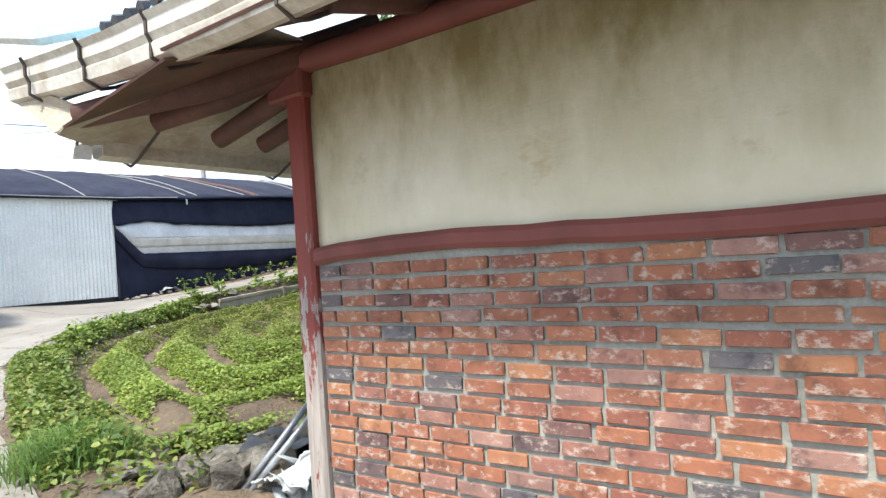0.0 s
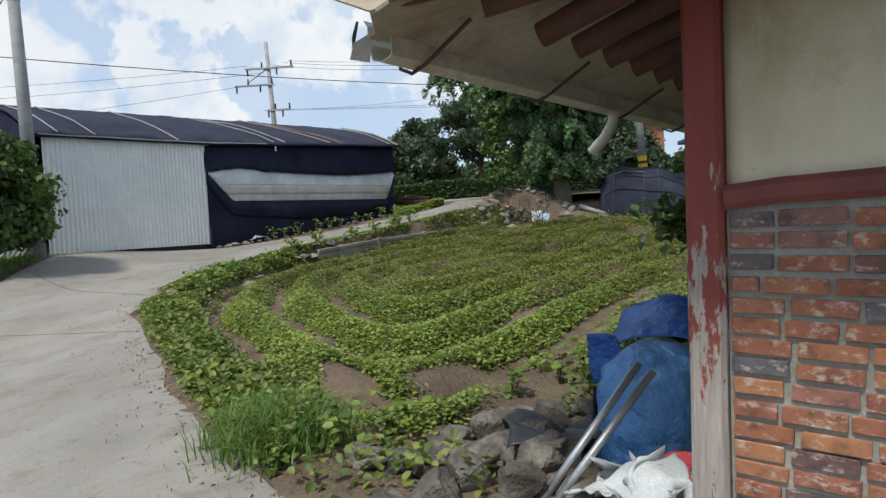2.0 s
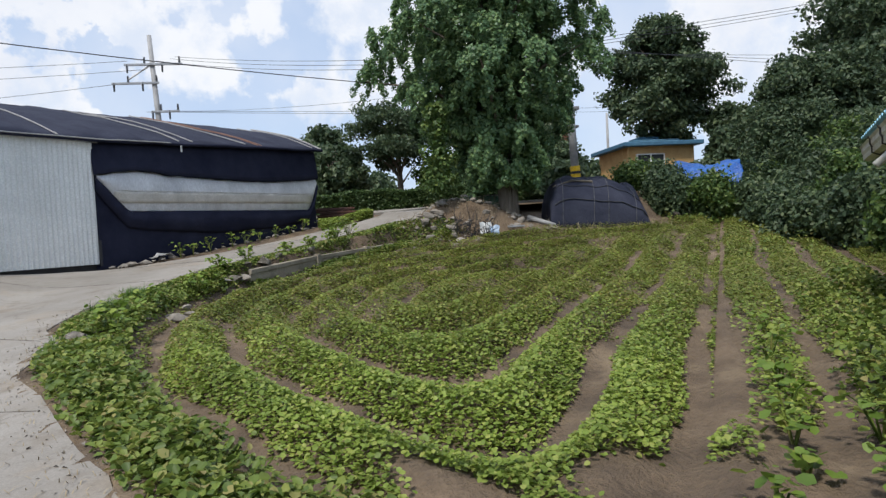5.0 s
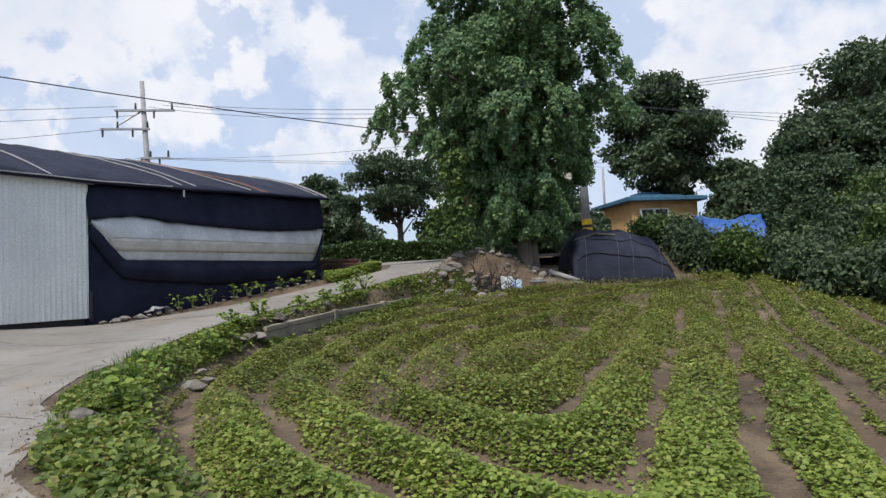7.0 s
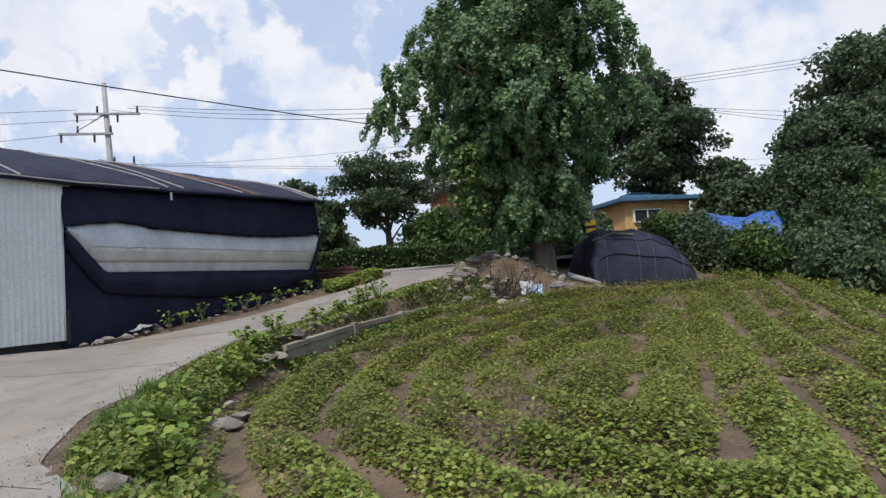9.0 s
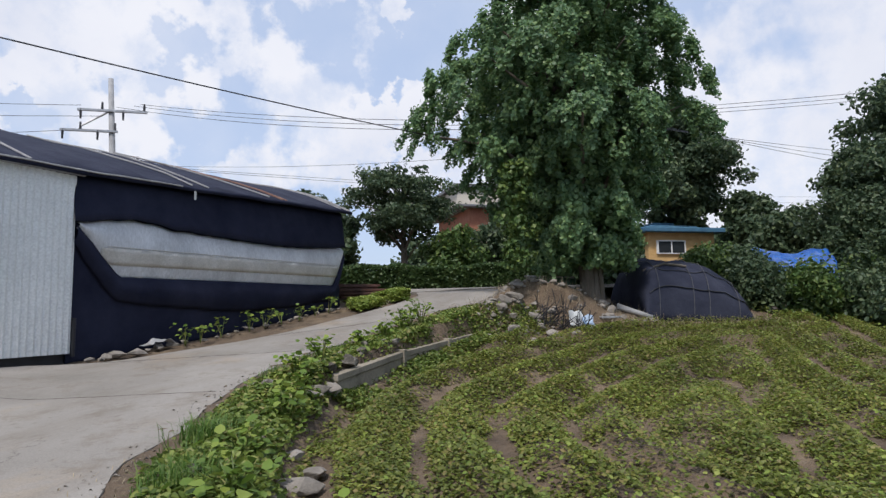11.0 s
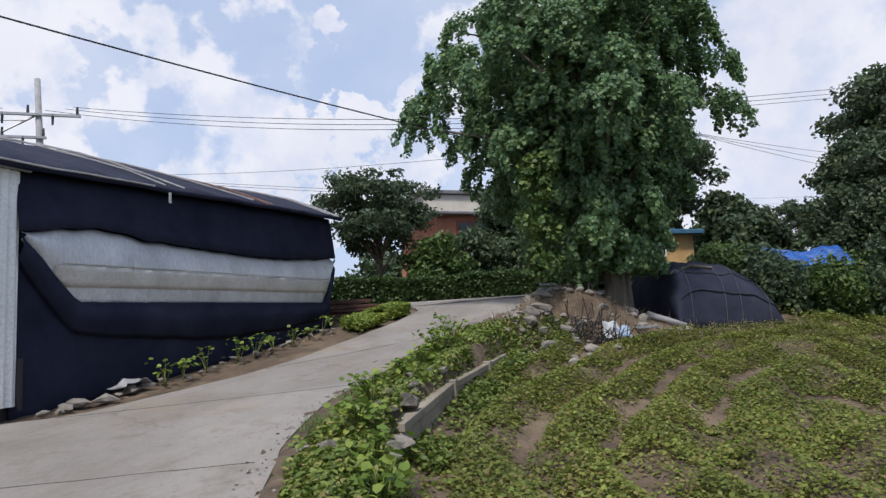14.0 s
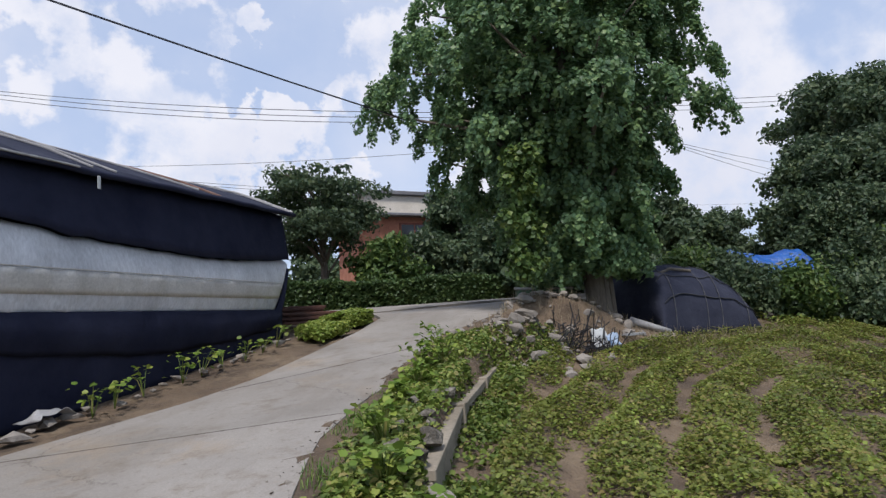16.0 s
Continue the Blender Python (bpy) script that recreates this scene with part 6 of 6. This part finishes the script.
    part("film", sheet(crumple(lambda a, b: (-0.30 + 0.32 * a, 20.25 + 0.08 * b, lz(-0.1, 20.3) + 0.04 + 0.36 * b), 41, 0.08, 6), 18, 14, 0.005), SACK, b2, smooth=True)
    part("film", sheet(crumple(lambda a, b: (-0.02 + 0.24 * a, 20.1 + 0.15 * b, lz(-0.1, 20.2) + 0.02 + 0.3 * b), 43, 0.09, 7), 18, 14, 0.005), PALETARP, b2, "pale blue torn film", smooth=True)
    ash = thing("burnt_heap", (-0.6, 20.4, 1.1), "dark heap of burnt twigs and ash", "heap")
    rng = np.random.default_rng(3)
    bm = bmesh.new()
    for i in range(120):
        x, y = -0.55 + rng.normal(0, 0.42), 20.25 + rng.normal(0, 0.18)
        z = lz(x, y)
        d = rng.normal(size=3) * 0.22
        tube(bm, [(x, y, z + 0.02), (x + d[0], y + d[1], z + abs(d[2]) + 0.05)], 0.009, 4)
    part("tangle", bm, BLACK, ash)
    crate = thing("plastic_crate", (0.75, 20.7, 1.35), "grey slotted plastic crate lid leaning on stones", "crate")
    for k in range(5):
        part("slat", box(bmesh.new(), (0.55 + 0.1 * k, 20.5, lz(0.75, 20.5) + 0.1), (0.05, 0.3, 0.03), 10, 0.004), POLEM, crate)
    for k in (0, 1):
        part("rim", box(bmesh.new(), (0.75, 20.37 + 0.27 * k, lz(0.75, 20.5) + 0.1), (0.52, 0.04, 0.05), 10, 0.004), POLEM, crate)
    log = part("fallen_log", tube(bmesh.new(), [(1.25, 21.05, lz(1.25, 21.05) + 0.1), (2.0, 20.75, lz(2.0, 20.75) + 0.07)], [0.08, 0.06], 9), LATH, smooth=True)
    tagged(log, "pale bare log lying before the tarped heap", "log")
    # blue tarpaulin above the stone bank
    bt = thing("blue_tarp_cover", (7.9, 22.9, 1.8), "bright blue tarpaulin thrown over a stack on the bank", "tarp")
    part("tarp", sheet(crumple(lambda a, b: (6.85 + 1.75 * a + 0.35 * b, 22.95 - 1.0 * a + 0.8 * b, 2.42 + 0.95 * b ** 0.45 * (0.93 + 0.07 * math.cos(6 * a)) - 0.1 * a), 47, 0.10, 2.6), 44, 22, 0.008), BLUETARP, bt, smooth=True)
    part("crate", box(bmesh.new(), (8.1, 23.0, 2.25), (1.4, 0.6, 1.3), -30, 0.05), OLDWOOD, bt)
    # timber stack at the barn's far end
    for i in range(9):
        x, y = -4.7 + 0.1 * (i % 3), 24.6 + 0.25 * (i // 3)
        ob = part("stacked_plank", box(bmesh.new(), (x, y, float(road_z(x, y)) + 0.09 + 0.09 * (i % 4)), (1.3, 0.16, 0.06), -12 + 9 * (i % 4), 0.006), DARKWOOD)
        tagged(ob, "weathered dark plank in a rough stack behind the barn", "plank", "plank stack")
    sheetp = thing("crumpled_film", bw(1.6, 0.4, 1.0), "crumpled clear plastic at the barn's foot", "litter")
    part("film", sheet(crumple(lambda a, b: bw(1.2 + 0.5 * a, 0.2 + 0.25 * b, foot_z(1.4) + 0.05 + 0.08 * math.sin(3 * a)), 53, 0.07, 6), 20, 12, 0.004), POLEM, sheetp, smooth=True)
    st = thing("pallet_pile", (-12.9, 14.7, 0.7), "small pile of grey slats leaning at the barn's corner", "pile")
    rr = random.Random(9)
    for i in range(7):
        x = -13.2 + 0.13 * i
        part("slat", box(bmesh.new(), None, (0.06, 0.03, 0.9), m=pose(x, 14.5, 1.15, rr.uniform(-10, 10), rr.uniform(20, 50), 0)), LATH, st)


# ---- plants ----


def scatter(rng, n, x0, x1, y0, y1):
    return rng.uniform(x0, x1, n), rng.uniform(y0, y1, n)


def vnoise(x, y, s, seed):
    """Smooth value noise on arrays."""
    r = np.random.default_rng(seed).uniform(0, 1, (64, 64))
    u, v = (x * s) % 63, (y * s) % 63
    i, j = u.astype(int), v.astype(int)
    a, b = u - i, v - j
    a, b = a * a * (3 - 2 * a), b * b * (3 - 2 * b)
    return (r[i, j] * (1 - a) + r[i + 1, j] * a) * (1 - b) + (r[i, j + 1] * (1 - a) + r[i + 1, j + 1] * a) * b


def build_crop():
    rng = np.random.default_rng(15)
    x, y = scatter(rng, 1250000, -6.6, 9.5, 4.6, 22)
    d, e = poly_dist(x, y, BANK), right_e(x, y)
    ph = row_phase(x, y) + 0.14 * (vnoise(x, y, 0.8, 21) - 0.5)
    ridge = 0.5 + 0.5 * np.cos((ph - 0.33) / 0.8 * 2 * math.pi + math.pi)
    patch = 0.6 * vnoise(x, y, 0.9, 1) + 0.4 * vnoise(x, y, 2.7, 2)
    near = smooth(9.5, 7.5, y)
    dens = smooth(0.12, 0.42, ridge * 1.1 + patch * (0.55 - 0.15 * near) - 0.17 + 0.1 * smooth(9, 13, y)) * smooth(0.12, 0.3, d) * smooth(-0.25, 0.1, e + 0.55 * patch - 0.1)
    dens *= np.where(y < 9.5, 1.0, np.where(y < 14, 0.85, 0.62)) * (1 - 0.75 * smooth(8, 11, y) * smooth(0.54, 0.72, vnoise(x, y, 1.6, 3)))
    # bare, trodden earth at the near tip of the rows
    dens *= smooth(0.75, 1.25, np.hypot((x + 1.65) / 0.62, (y - 6.0) / 0.42)) * smooth(0.7, 1.1, np.hypot((x + 2.7 + 0.5 * (y - 5.9)) / 0.24, (y - 5.9) / 0.8))
    right = (e < 0) & (e > -3.2) & (y > 6.6)
    ridge_r = 0.5 - 0.5 * np.cos(e / 0.8 * 2 * math.pi + 0.8 * (vnoise(x, y, 0.7, 22) - 0.5))
    dens = np.where(right, 0.7 * smooth(0.12, 0.42, ridge_r * 1.1 + patch * 0.55 - 0.25) * np.maximum(smooth(8.5, 11, y), 0.6 * smooth(-0.2, -0.45, e)), dens)
    ridge = np.where(right, ridge_r, ridge)
    keep = rng.uniform(0, 1, len(x)) < dens * 0.85
    x, y, ridge, patch = x[keep], y[keep], ridge[keep], patch[keep]
    z = land_z(x, y) + rng.uniform(0.02, 1, len(x)) ** 0.7 * (0.04 + 0.12 * ridge * (0.4 + patch))
    size = rng.uniform(0.020, 0.042, len(x)) * np.where(y < 9.5, 1.0, np.where(y < 14, 1.1, 1.25))
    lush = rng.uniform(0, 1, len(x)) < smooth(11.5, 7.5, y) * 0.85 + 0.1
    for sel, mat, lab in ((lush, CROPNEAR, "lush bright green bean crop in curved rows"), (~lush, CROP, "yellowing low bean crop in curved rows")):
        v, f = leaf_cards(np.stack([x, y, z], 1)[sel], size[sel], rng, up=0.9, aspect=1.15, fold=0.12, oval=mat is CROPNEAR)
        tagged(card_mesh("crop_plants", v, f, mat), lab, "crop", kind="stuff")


def build_verge():
    rng = np.random.default_rng(16)
    # rank weeds on the bank between lane and field
    x, y = scatter(rng, 420000, -7.6, -1.0, 3.6, 20.5)
    d, r = poly_dist(x, y, BANK), poly_dist(x, y, RIGHT_EDGE)
    patch = 0.55 * vnoise(x, y, 1.1, 5) + 0.45 * vnoise(x, y, 3.0, 6)
    dens = smooth(0.0, 0.25, r) * smooth(0.16 + 0.45 * (y > 15), -0.1 + 0.45 * (y > 15), d) * smooth(0.32, 0.6, patch + 0.2)
    dens *= np.where((y < 5.6) & (x > -2.6), 0.12, 1.0)
    lane = smooth(11.0, 13.0, y)
    dens *= 1 - lane * (1 - smooth(0.08, 0.5, r + 0.5 * (patch - 0.5)))
    dens *= 1 - 0.55 * smooth(14.5, 16, y) * smooth(0.62, 0.4, patch)
    keep = rng.uniform(0, 1, len(x)) < dens * 0.85
    x, y, patch, r = x[keep], y[keep], patch[keep], r[keep]
    tall = (0.10 + 0.26 * patch) * np.clip(0.35 - 0.3 * smooth(10.5, 13, y) + r * 0.9, 0.08, 1) * np.where(y > 15.5, 0.55, 1.0 - 0.25 * smooth(8, 11, y))
    z = land_z(x, y) + rng.uniform(0.03, 1, len(x)) * tall
    v, f = leaf_cards(np.stack([x, y, z], 1), rng.uniform(0.026, 0.055, len(x)), rng, up=0.5, aspect=1.4, oval=True)
    tagged(card_mesh("bank_weeds", v, f, WEED), "rank green weeds covering the bank beside the lane", "weeds", kind="stuff")
    # weeds in front of the film wall's far end and on the verge by the barn
    x, y = scatter(rng, 46000, -5.0, -2.6, 21.9, 24.6)
    inside = (poly_dist(x, y, [(-4.9, 21.9), (-3.2, 23.6), (-3.2, 24.5)]) < -0.12) & (poly_dist(x, y, [(-9.67, 18.15), (-5.2, 23.8), (-4.6, 24.6)]) > 0.35)
    x, y = x[inside], y[inside]
    keep = rng.uniform(0, 1, len(x)) < 0.9 * smooth(0.2, 0.5, vnoise(x, y, 2.2, 12)) * smooth(22.3, 23.3, y + 0.6 * vnoise(x, y, 1.7, 13))
    x, y = x[keep], y[keep]
    z = land_z(x, y) + rng.uniform(0.02, 1, len(x)) * (0.06 + 0.25 * vnoise(x, y, 1.4, 14))
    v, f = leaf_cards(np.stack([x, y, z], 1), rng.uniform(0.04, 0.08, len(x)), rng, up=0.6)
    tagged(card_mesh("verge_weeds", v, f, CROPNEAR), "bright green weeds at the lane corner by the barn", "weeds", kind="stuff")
    # weeds in the strip beside the house and the field's far margin
    x, y = scatter(rng, 260000, -2.2, 14.0, 4.6, 26.5)
    e = right_e(x, y)
    patch = 0.5 * vnoise(x, y, 1.3, 8) + 0.5 * vnoise(x, y, 3.1, 9)
    bank = smooth(5.4, 6.2, x) * smooth(20.6, 21.6, y + 0.1 * x - 0.6)
    dens = np.maximum(smooth(-0.15, -0.7, e) * smooth(-3.4, -2.6, e) * np.where(y < 9.5, smooth(0.28, 0.5, patch) * smooth(-0.8, -1.5, e), 0.4 * smooth(0.42, 0.62, patch)), bank)
    dens *= np.where(y < 9.5, 1.0, 0.45)
    keep = rng.uniform(0, 1, len(x)) < dens * 0.6
    x, y = x[keep], y[keep]
    z = land_z(x, y) + rng.uniform(0.02, 0.20, len(x)) * (1 + 0.9 * smooth(-1.1, -1.9, right_e(x, y)))
    v, f = leaf_cards(np.stack([x, y, z], 1), rng.uniform(0.028, 0.055, len(x)) * np.where(y > 15, 1.7, 1.0), rng, up=0.6)
    tagged(card_mesh("margin_weeds", v, f, WEED), "mixed weeds on the earth margin beside the house", "weeds", kind="stuff")
    # short sparse grass between the weeds and the concrete
    x, y = scatter(rng, 60000, -7.6, -4.0, 8.5, 19)
    r = poly_dist(x, y, RIGHT_EDGE)
    keep = rng.uniform(0, 1, len(x)) < smooth(0.0, 0.12, r) * smooth(0.75, 0.4, r) * smooth(0.35, 0.6, vnoise(x, y, 2.4, 31))
    x, y = x[keep], y[keep]
    v, f = blades(np.stack([x, y, land_z(x, y)], 1), rng.uniform(0.02, 0.09, len(x)), rng, 0.008, 0.9)
    tagged(card_mesh("edge_grass", v, f, GRASS), "short sparse grass along the concrete lane's edge", "grass", kind="stuff")
    # tall weeds between the field's margin and the things along the house
    x, y = scatter(rng, 90000, -1.8, 4.5, 4.8, 10.5)
    e = right_e(x, y)
    patch = 0.5 * vnoise(x, y, 1.5, 41) + 0.5 * vnoise(x, y, 3.4, 42)
    keep = rng.uniform(0, 1, len(x)) < smooth(-0.75, -1.25, e) * smooth(-2.4, -1.9, e) * smooth(0.32, 0.5, patch) * 0.9
    x, y, patch = x[keep], y[keep], patch[keep]
    z = land_z(x, y) + rng.uniform(0.02, 1, len(x)) * (0.08 + 0.4 * smooth(0.35, 0.75, patch))
    v, f = leaf_cards(np.stack([x, y, z], 1), rng.uniform(0.025, 0.055, len(x)), rng, up=0.5, aspect=1.3, oval=True)
    tagged(card_mesh("margin_weeds", v, f, WEED), "tall rank weeds along the house side of the field", "weeds", kind="stuff")
    # lane-side grass, left verge
    x, y = scatter(rng, 26000, -17, -9.0, 8, 16.5)
    inside = poly_dist(x, y, [(-8.6, 5), (-10.0, 9), (-11.2, 13), (-12.0, 15.2)]) < -0.15
    x, y = x[inside], y[inside]
    v, f = blades(np.stack([x, y, land_z(x, y)], 1), rng.uniform(0.06, 0.2, len(x)), rng, 0.02)
    tagged(card_mesh("verge_grass", v, f, GRASS), "short grass on the verge below the utility pole", "grass", kind="stuff")
    # thin dry grass on the rubble and before the tarped heap
    x, y = scatter(rng, 1500, -2.6, 5.6, 20.1, 21.2)
    x, y = x[poly_dist(x, y, BANK) > -0.7], y[poly_dist(x, y, BANK) > -0.7]
    v, f = blades(np.stack([x, y, land_z(x, y)], 1), rng.uniform(0.06, 0.32, len(x)), rng, 0.007, 0.8)
    tagged(card_mesh("dry_grass", v, f, DRY), "dry straw-coloured grass round the rubble", "grass", kind="stuff")


def grass_clump(x, y, r, h, n, seed):
    rng = np.random.default_rng(seed)
    px, py = x + rng.normal(0, r, n), y + rng.normal(0, r, n)
    v, f = blades(np.stack([px, py, land_z(px, py)], 1), rng.uniform(0.5, 1, n) * h, rng, 0.009, 1.25)
    tagged(card_mesh("grass_clump", v, f, GRASS), "thick clump of long green grass at the lane's edge", "grass", "grass clumps", "stuff")


def broad_plant(x, y, h, n, leaf, seed, label, group, material=None):
    """A leafy plant: bent stems, each with broad leaves."""
    rng = np.random.default_rng(seed)
    z = lz(x, y)
    t = thing("broadleaf_plant", (x, y, z), label, "plant", group)
    bm = bmesh.new()
    pts = []
    for i in range(n):
        a, l = rng.uniform(0, 6.28), rng.uniform(0.2, 1) * h * 0.7
        top = Vector((x + l * math.cos(a), y + l * math.sin(a), z + h * rng.uniform(0.45, 1.0)))
        tube(bm, [(x, y, z - 0.03), Vector((x, y, z)).lerp(top, 0.6) + Vector((0, 0, 0.05)), top], [0.008, 0.006, 0.003], 4)
        pts += [top] + [top + Vector((rng.normal(0, leaf), rng.normal(0, leaf), rng.normal(0, leaf * 0.6) - leaf * 0.4)) for _ in range(3)]
    part("stalk", bm, WEED, t)
    c = np.array([tuple(p) for p in pts])
    v, f = leaf_cards(c, rng.uniform(0.7, 1.2, len(c)) * leaf, rng, up=0.8, aspect=1.2, fold=0.1, oval=True)
    card_mesh("leaves", v, f, material or SQUASH, t)


def build_plants():
    grass_clump(-2.75, 4.45, 0.17, 0.3, 2400, 1)
    grass_clump(-3.0, 4.8, 0.12, 0.2, 500, 2)
    grass_clump(-6.75, 11.6, 0.12, 0.26, 350, 3)
    grass_clump(-6.8, 12.7, 0.12, 0.26, 350, 4)
    rng = random.Random(6)
    for i, a in enumerate((1.75, 2.15, 2.75, 3.4, 3.85, 4.4, 4.9, 5.5, 6.1, 6.7)):
        q = bw(a, 0.55 + rng.uniform(-0.1, 0.1), 0)
        broad_plant(q.x, q.y, rng.uniform(0.26, 0.42), 5, 0.07, 20 + i, "young leafy weed growing at the foot of the barn", "barn foot plants")
    for i, (x, y, h) in enumerate(((-3.9, 18.9, 0.55), (-4.2, 18.5, 0.4), (-5.8, 15.9, 0.35), (-6.12, 15.0, 0.32), (-6.2, 13.6, 0.36), (-6.45, 12.2, 0.32), (-6.1, 14.3, 0.3), (-5.2, 17.1, 0.26), (-4.75, 17.8, 0.26), (-6.4, 11.2, 0.36), (-6.15, 10.3, 0.35), (-4.35, 18.5, 0.32))):
        broad_plant(x, y, h, 17, 0.07, 50 + i, "bushy bright broad-leaved plant on the lane verge", "verge plants")
    for i, (x, y, h) in enumerate(((-2.15, 4.75, 0.28), (-1.9, 5.05, 0.2), (-1.35, 5.6, 0.22), (-0.95, 5.95, 0.25), (-0.7, 6.4, 0.3), (-0.4, 6.9, 0.3), (-0.1, 7.4, 0.3), (0.2, 8.0, 0.35), (-0.75, 5.6, 0.3), (-0.3, 6.2, 0.35), (0.6, 8.6, 0.4))):
        broad_plant(x, y, h * 0.8, 6, 0.065, 80 + i, "broad-leaved vine seedling on bare earth", "field edge plants")
    sap = thing("sapling", hw(-0.9, 2.6, 0.3), "thin sapling with dark stems beside the stack", "sapling")
    bm = bmesh.new()
    for k in range(3):
        tube(bm, [hw(-0.85 + 0.05 * k, 2.6, 0.1), hw(-0.9 + 0.05 * k, 2.6, 0.7), hw(-0.97 + 0.04 * k, 2.57 + 0.03 * k, 1.38)], [0.014, 0.012, 0.006], 5)
    part("stem", bm, DARKWOOD, sap, smooth=True)
    rn = np.random.default_rng(77)
    c = np.array(tuple(hw(-0.95, 2.6, 1.42))) + rn.normal(0, 1, (420, 3)) * np.array([0.16, 0.16, 0.09])
    v, f = leaf_cards(c, rn.uniform(0.05, 0.09, 420), rn, up=0.4, aspect=1.5)
    card_mesh("leaves", v, f, SHRUBLEAF, sap)


def build_grit():
    """Loose gravel, clods and twigs washed onto the lane's edge."""
    rng = np.random.default_rng(44)
    n = 500
    s = rng.uniform(0.03, 0.8, n)
    pts = np.array([on_line(RIGHT_EDGE, k) for k in s])
    off = np.abs(rng.normal(0, 0.22, n)) - 0.08
    x, y = pts[:, 0] - off * 0.8, pts[:, 1] - off * 0.6
    z = np.maximum(land_z(x, y), road_z(x, y) + 0.014)
    v, f = leaf_cards(np.stack([x, y, z], 1), rng.uniform(0.012, 0.035, n) * rng.uniform(0.4, 1, n), rng, up=0.8, aspect=1.4, fold=0.35)
    tagged(card_mesh("lane_grit", v, f, RUBBLE), "gravel and clods scattered along the lane's edge", "gravel", kind="stuff")
    n = 500
    s = rng.uniform(0.05, 0.5, n)
    pts = np.array([on_line(RIGHT_EDGE, k) for k in s])
    off = np.abs(rng.normal(0, 0.25, n))
    x, y = pts[:, 0] - off * 0.8, pts[:, 1] - off * 0.6
    v, f = blades(np.stack([x, y, road_z(x, y) + 0.012], 1), rng.uniform(0.02, 0.05, n), rng, 0.006, 3.0)
    tagged(card_mesh("dry_litter", v, f, DRY), "dry grass litter on the concrete lane", "litter", kind="stuff")


build_mound()
build_rubble()
build_cart()
build_litter()
build_debris()
build_crop()
build_verge()
build_plants()
build_grit()

# ---- bricks of the front wall ----


def build_bricks():
    rng = random.Random(31)
    wall = bpy.data.objects["wall_front"]
    shapes = []
    for k in range(10):
        bm = bmesh.new()
        box(bm, (0, 0, 0), (1, 1, 1))
        bmesh.ops.bevel(bm, geom=bm.edges[:], offset=0.045, segments=1, affect="EDGES")
        for v in bm.verts:
            v.co.x += rng.uniform(-0.016, 0.016)
            v.co.z += rng.uniform(-0.035, 0.035)
            v.co.y += rng.uniform(-0.02, 0.02)
        me = bpy.data.meshes.new("brick")
        bm.to_mesh(me)
        bm.free()
        me.materials.append(BRICK)
        shapes.append(me)
    for row in range(22):
        z = 1.466 - row * 0.0715
        a = 0.012 + rng.uniform(-0.06, 0.0)
        while a < 2.95:
            L = rng.choice((0.185, 0.19, 0.195, 0.2, 0.185, 0.15 if rng.random() < 0.3 else 0.19, 0.09 if rng.random() < 0.25 else 0.19))
            a0, a1 = max(a, 0.012), a + L
            a = a1 + rng.uniform(0.011, 0.021)
            if a1 - a0 < 0.035:
                continue
            ob = new("brick", rng.choice(shapes))
            ob.parent = wall
            c = hw((a0 + a1) / 2, 0.0405 + rng.uniform(-0.003, 0.003), z + rng.uniform(-0.003, 0.003) + 0.004 * math.sin(a * 3 + row))
            ob.matrix_basis = pose(*c, 0, rng.uniform(-0.7, 0.7), WALL_RZ) @ Matrix.Diagonal((a1 - a0, 0.09, 0.053 + rng.uniform(-0.003, 0.003), 1))


build_bricks()
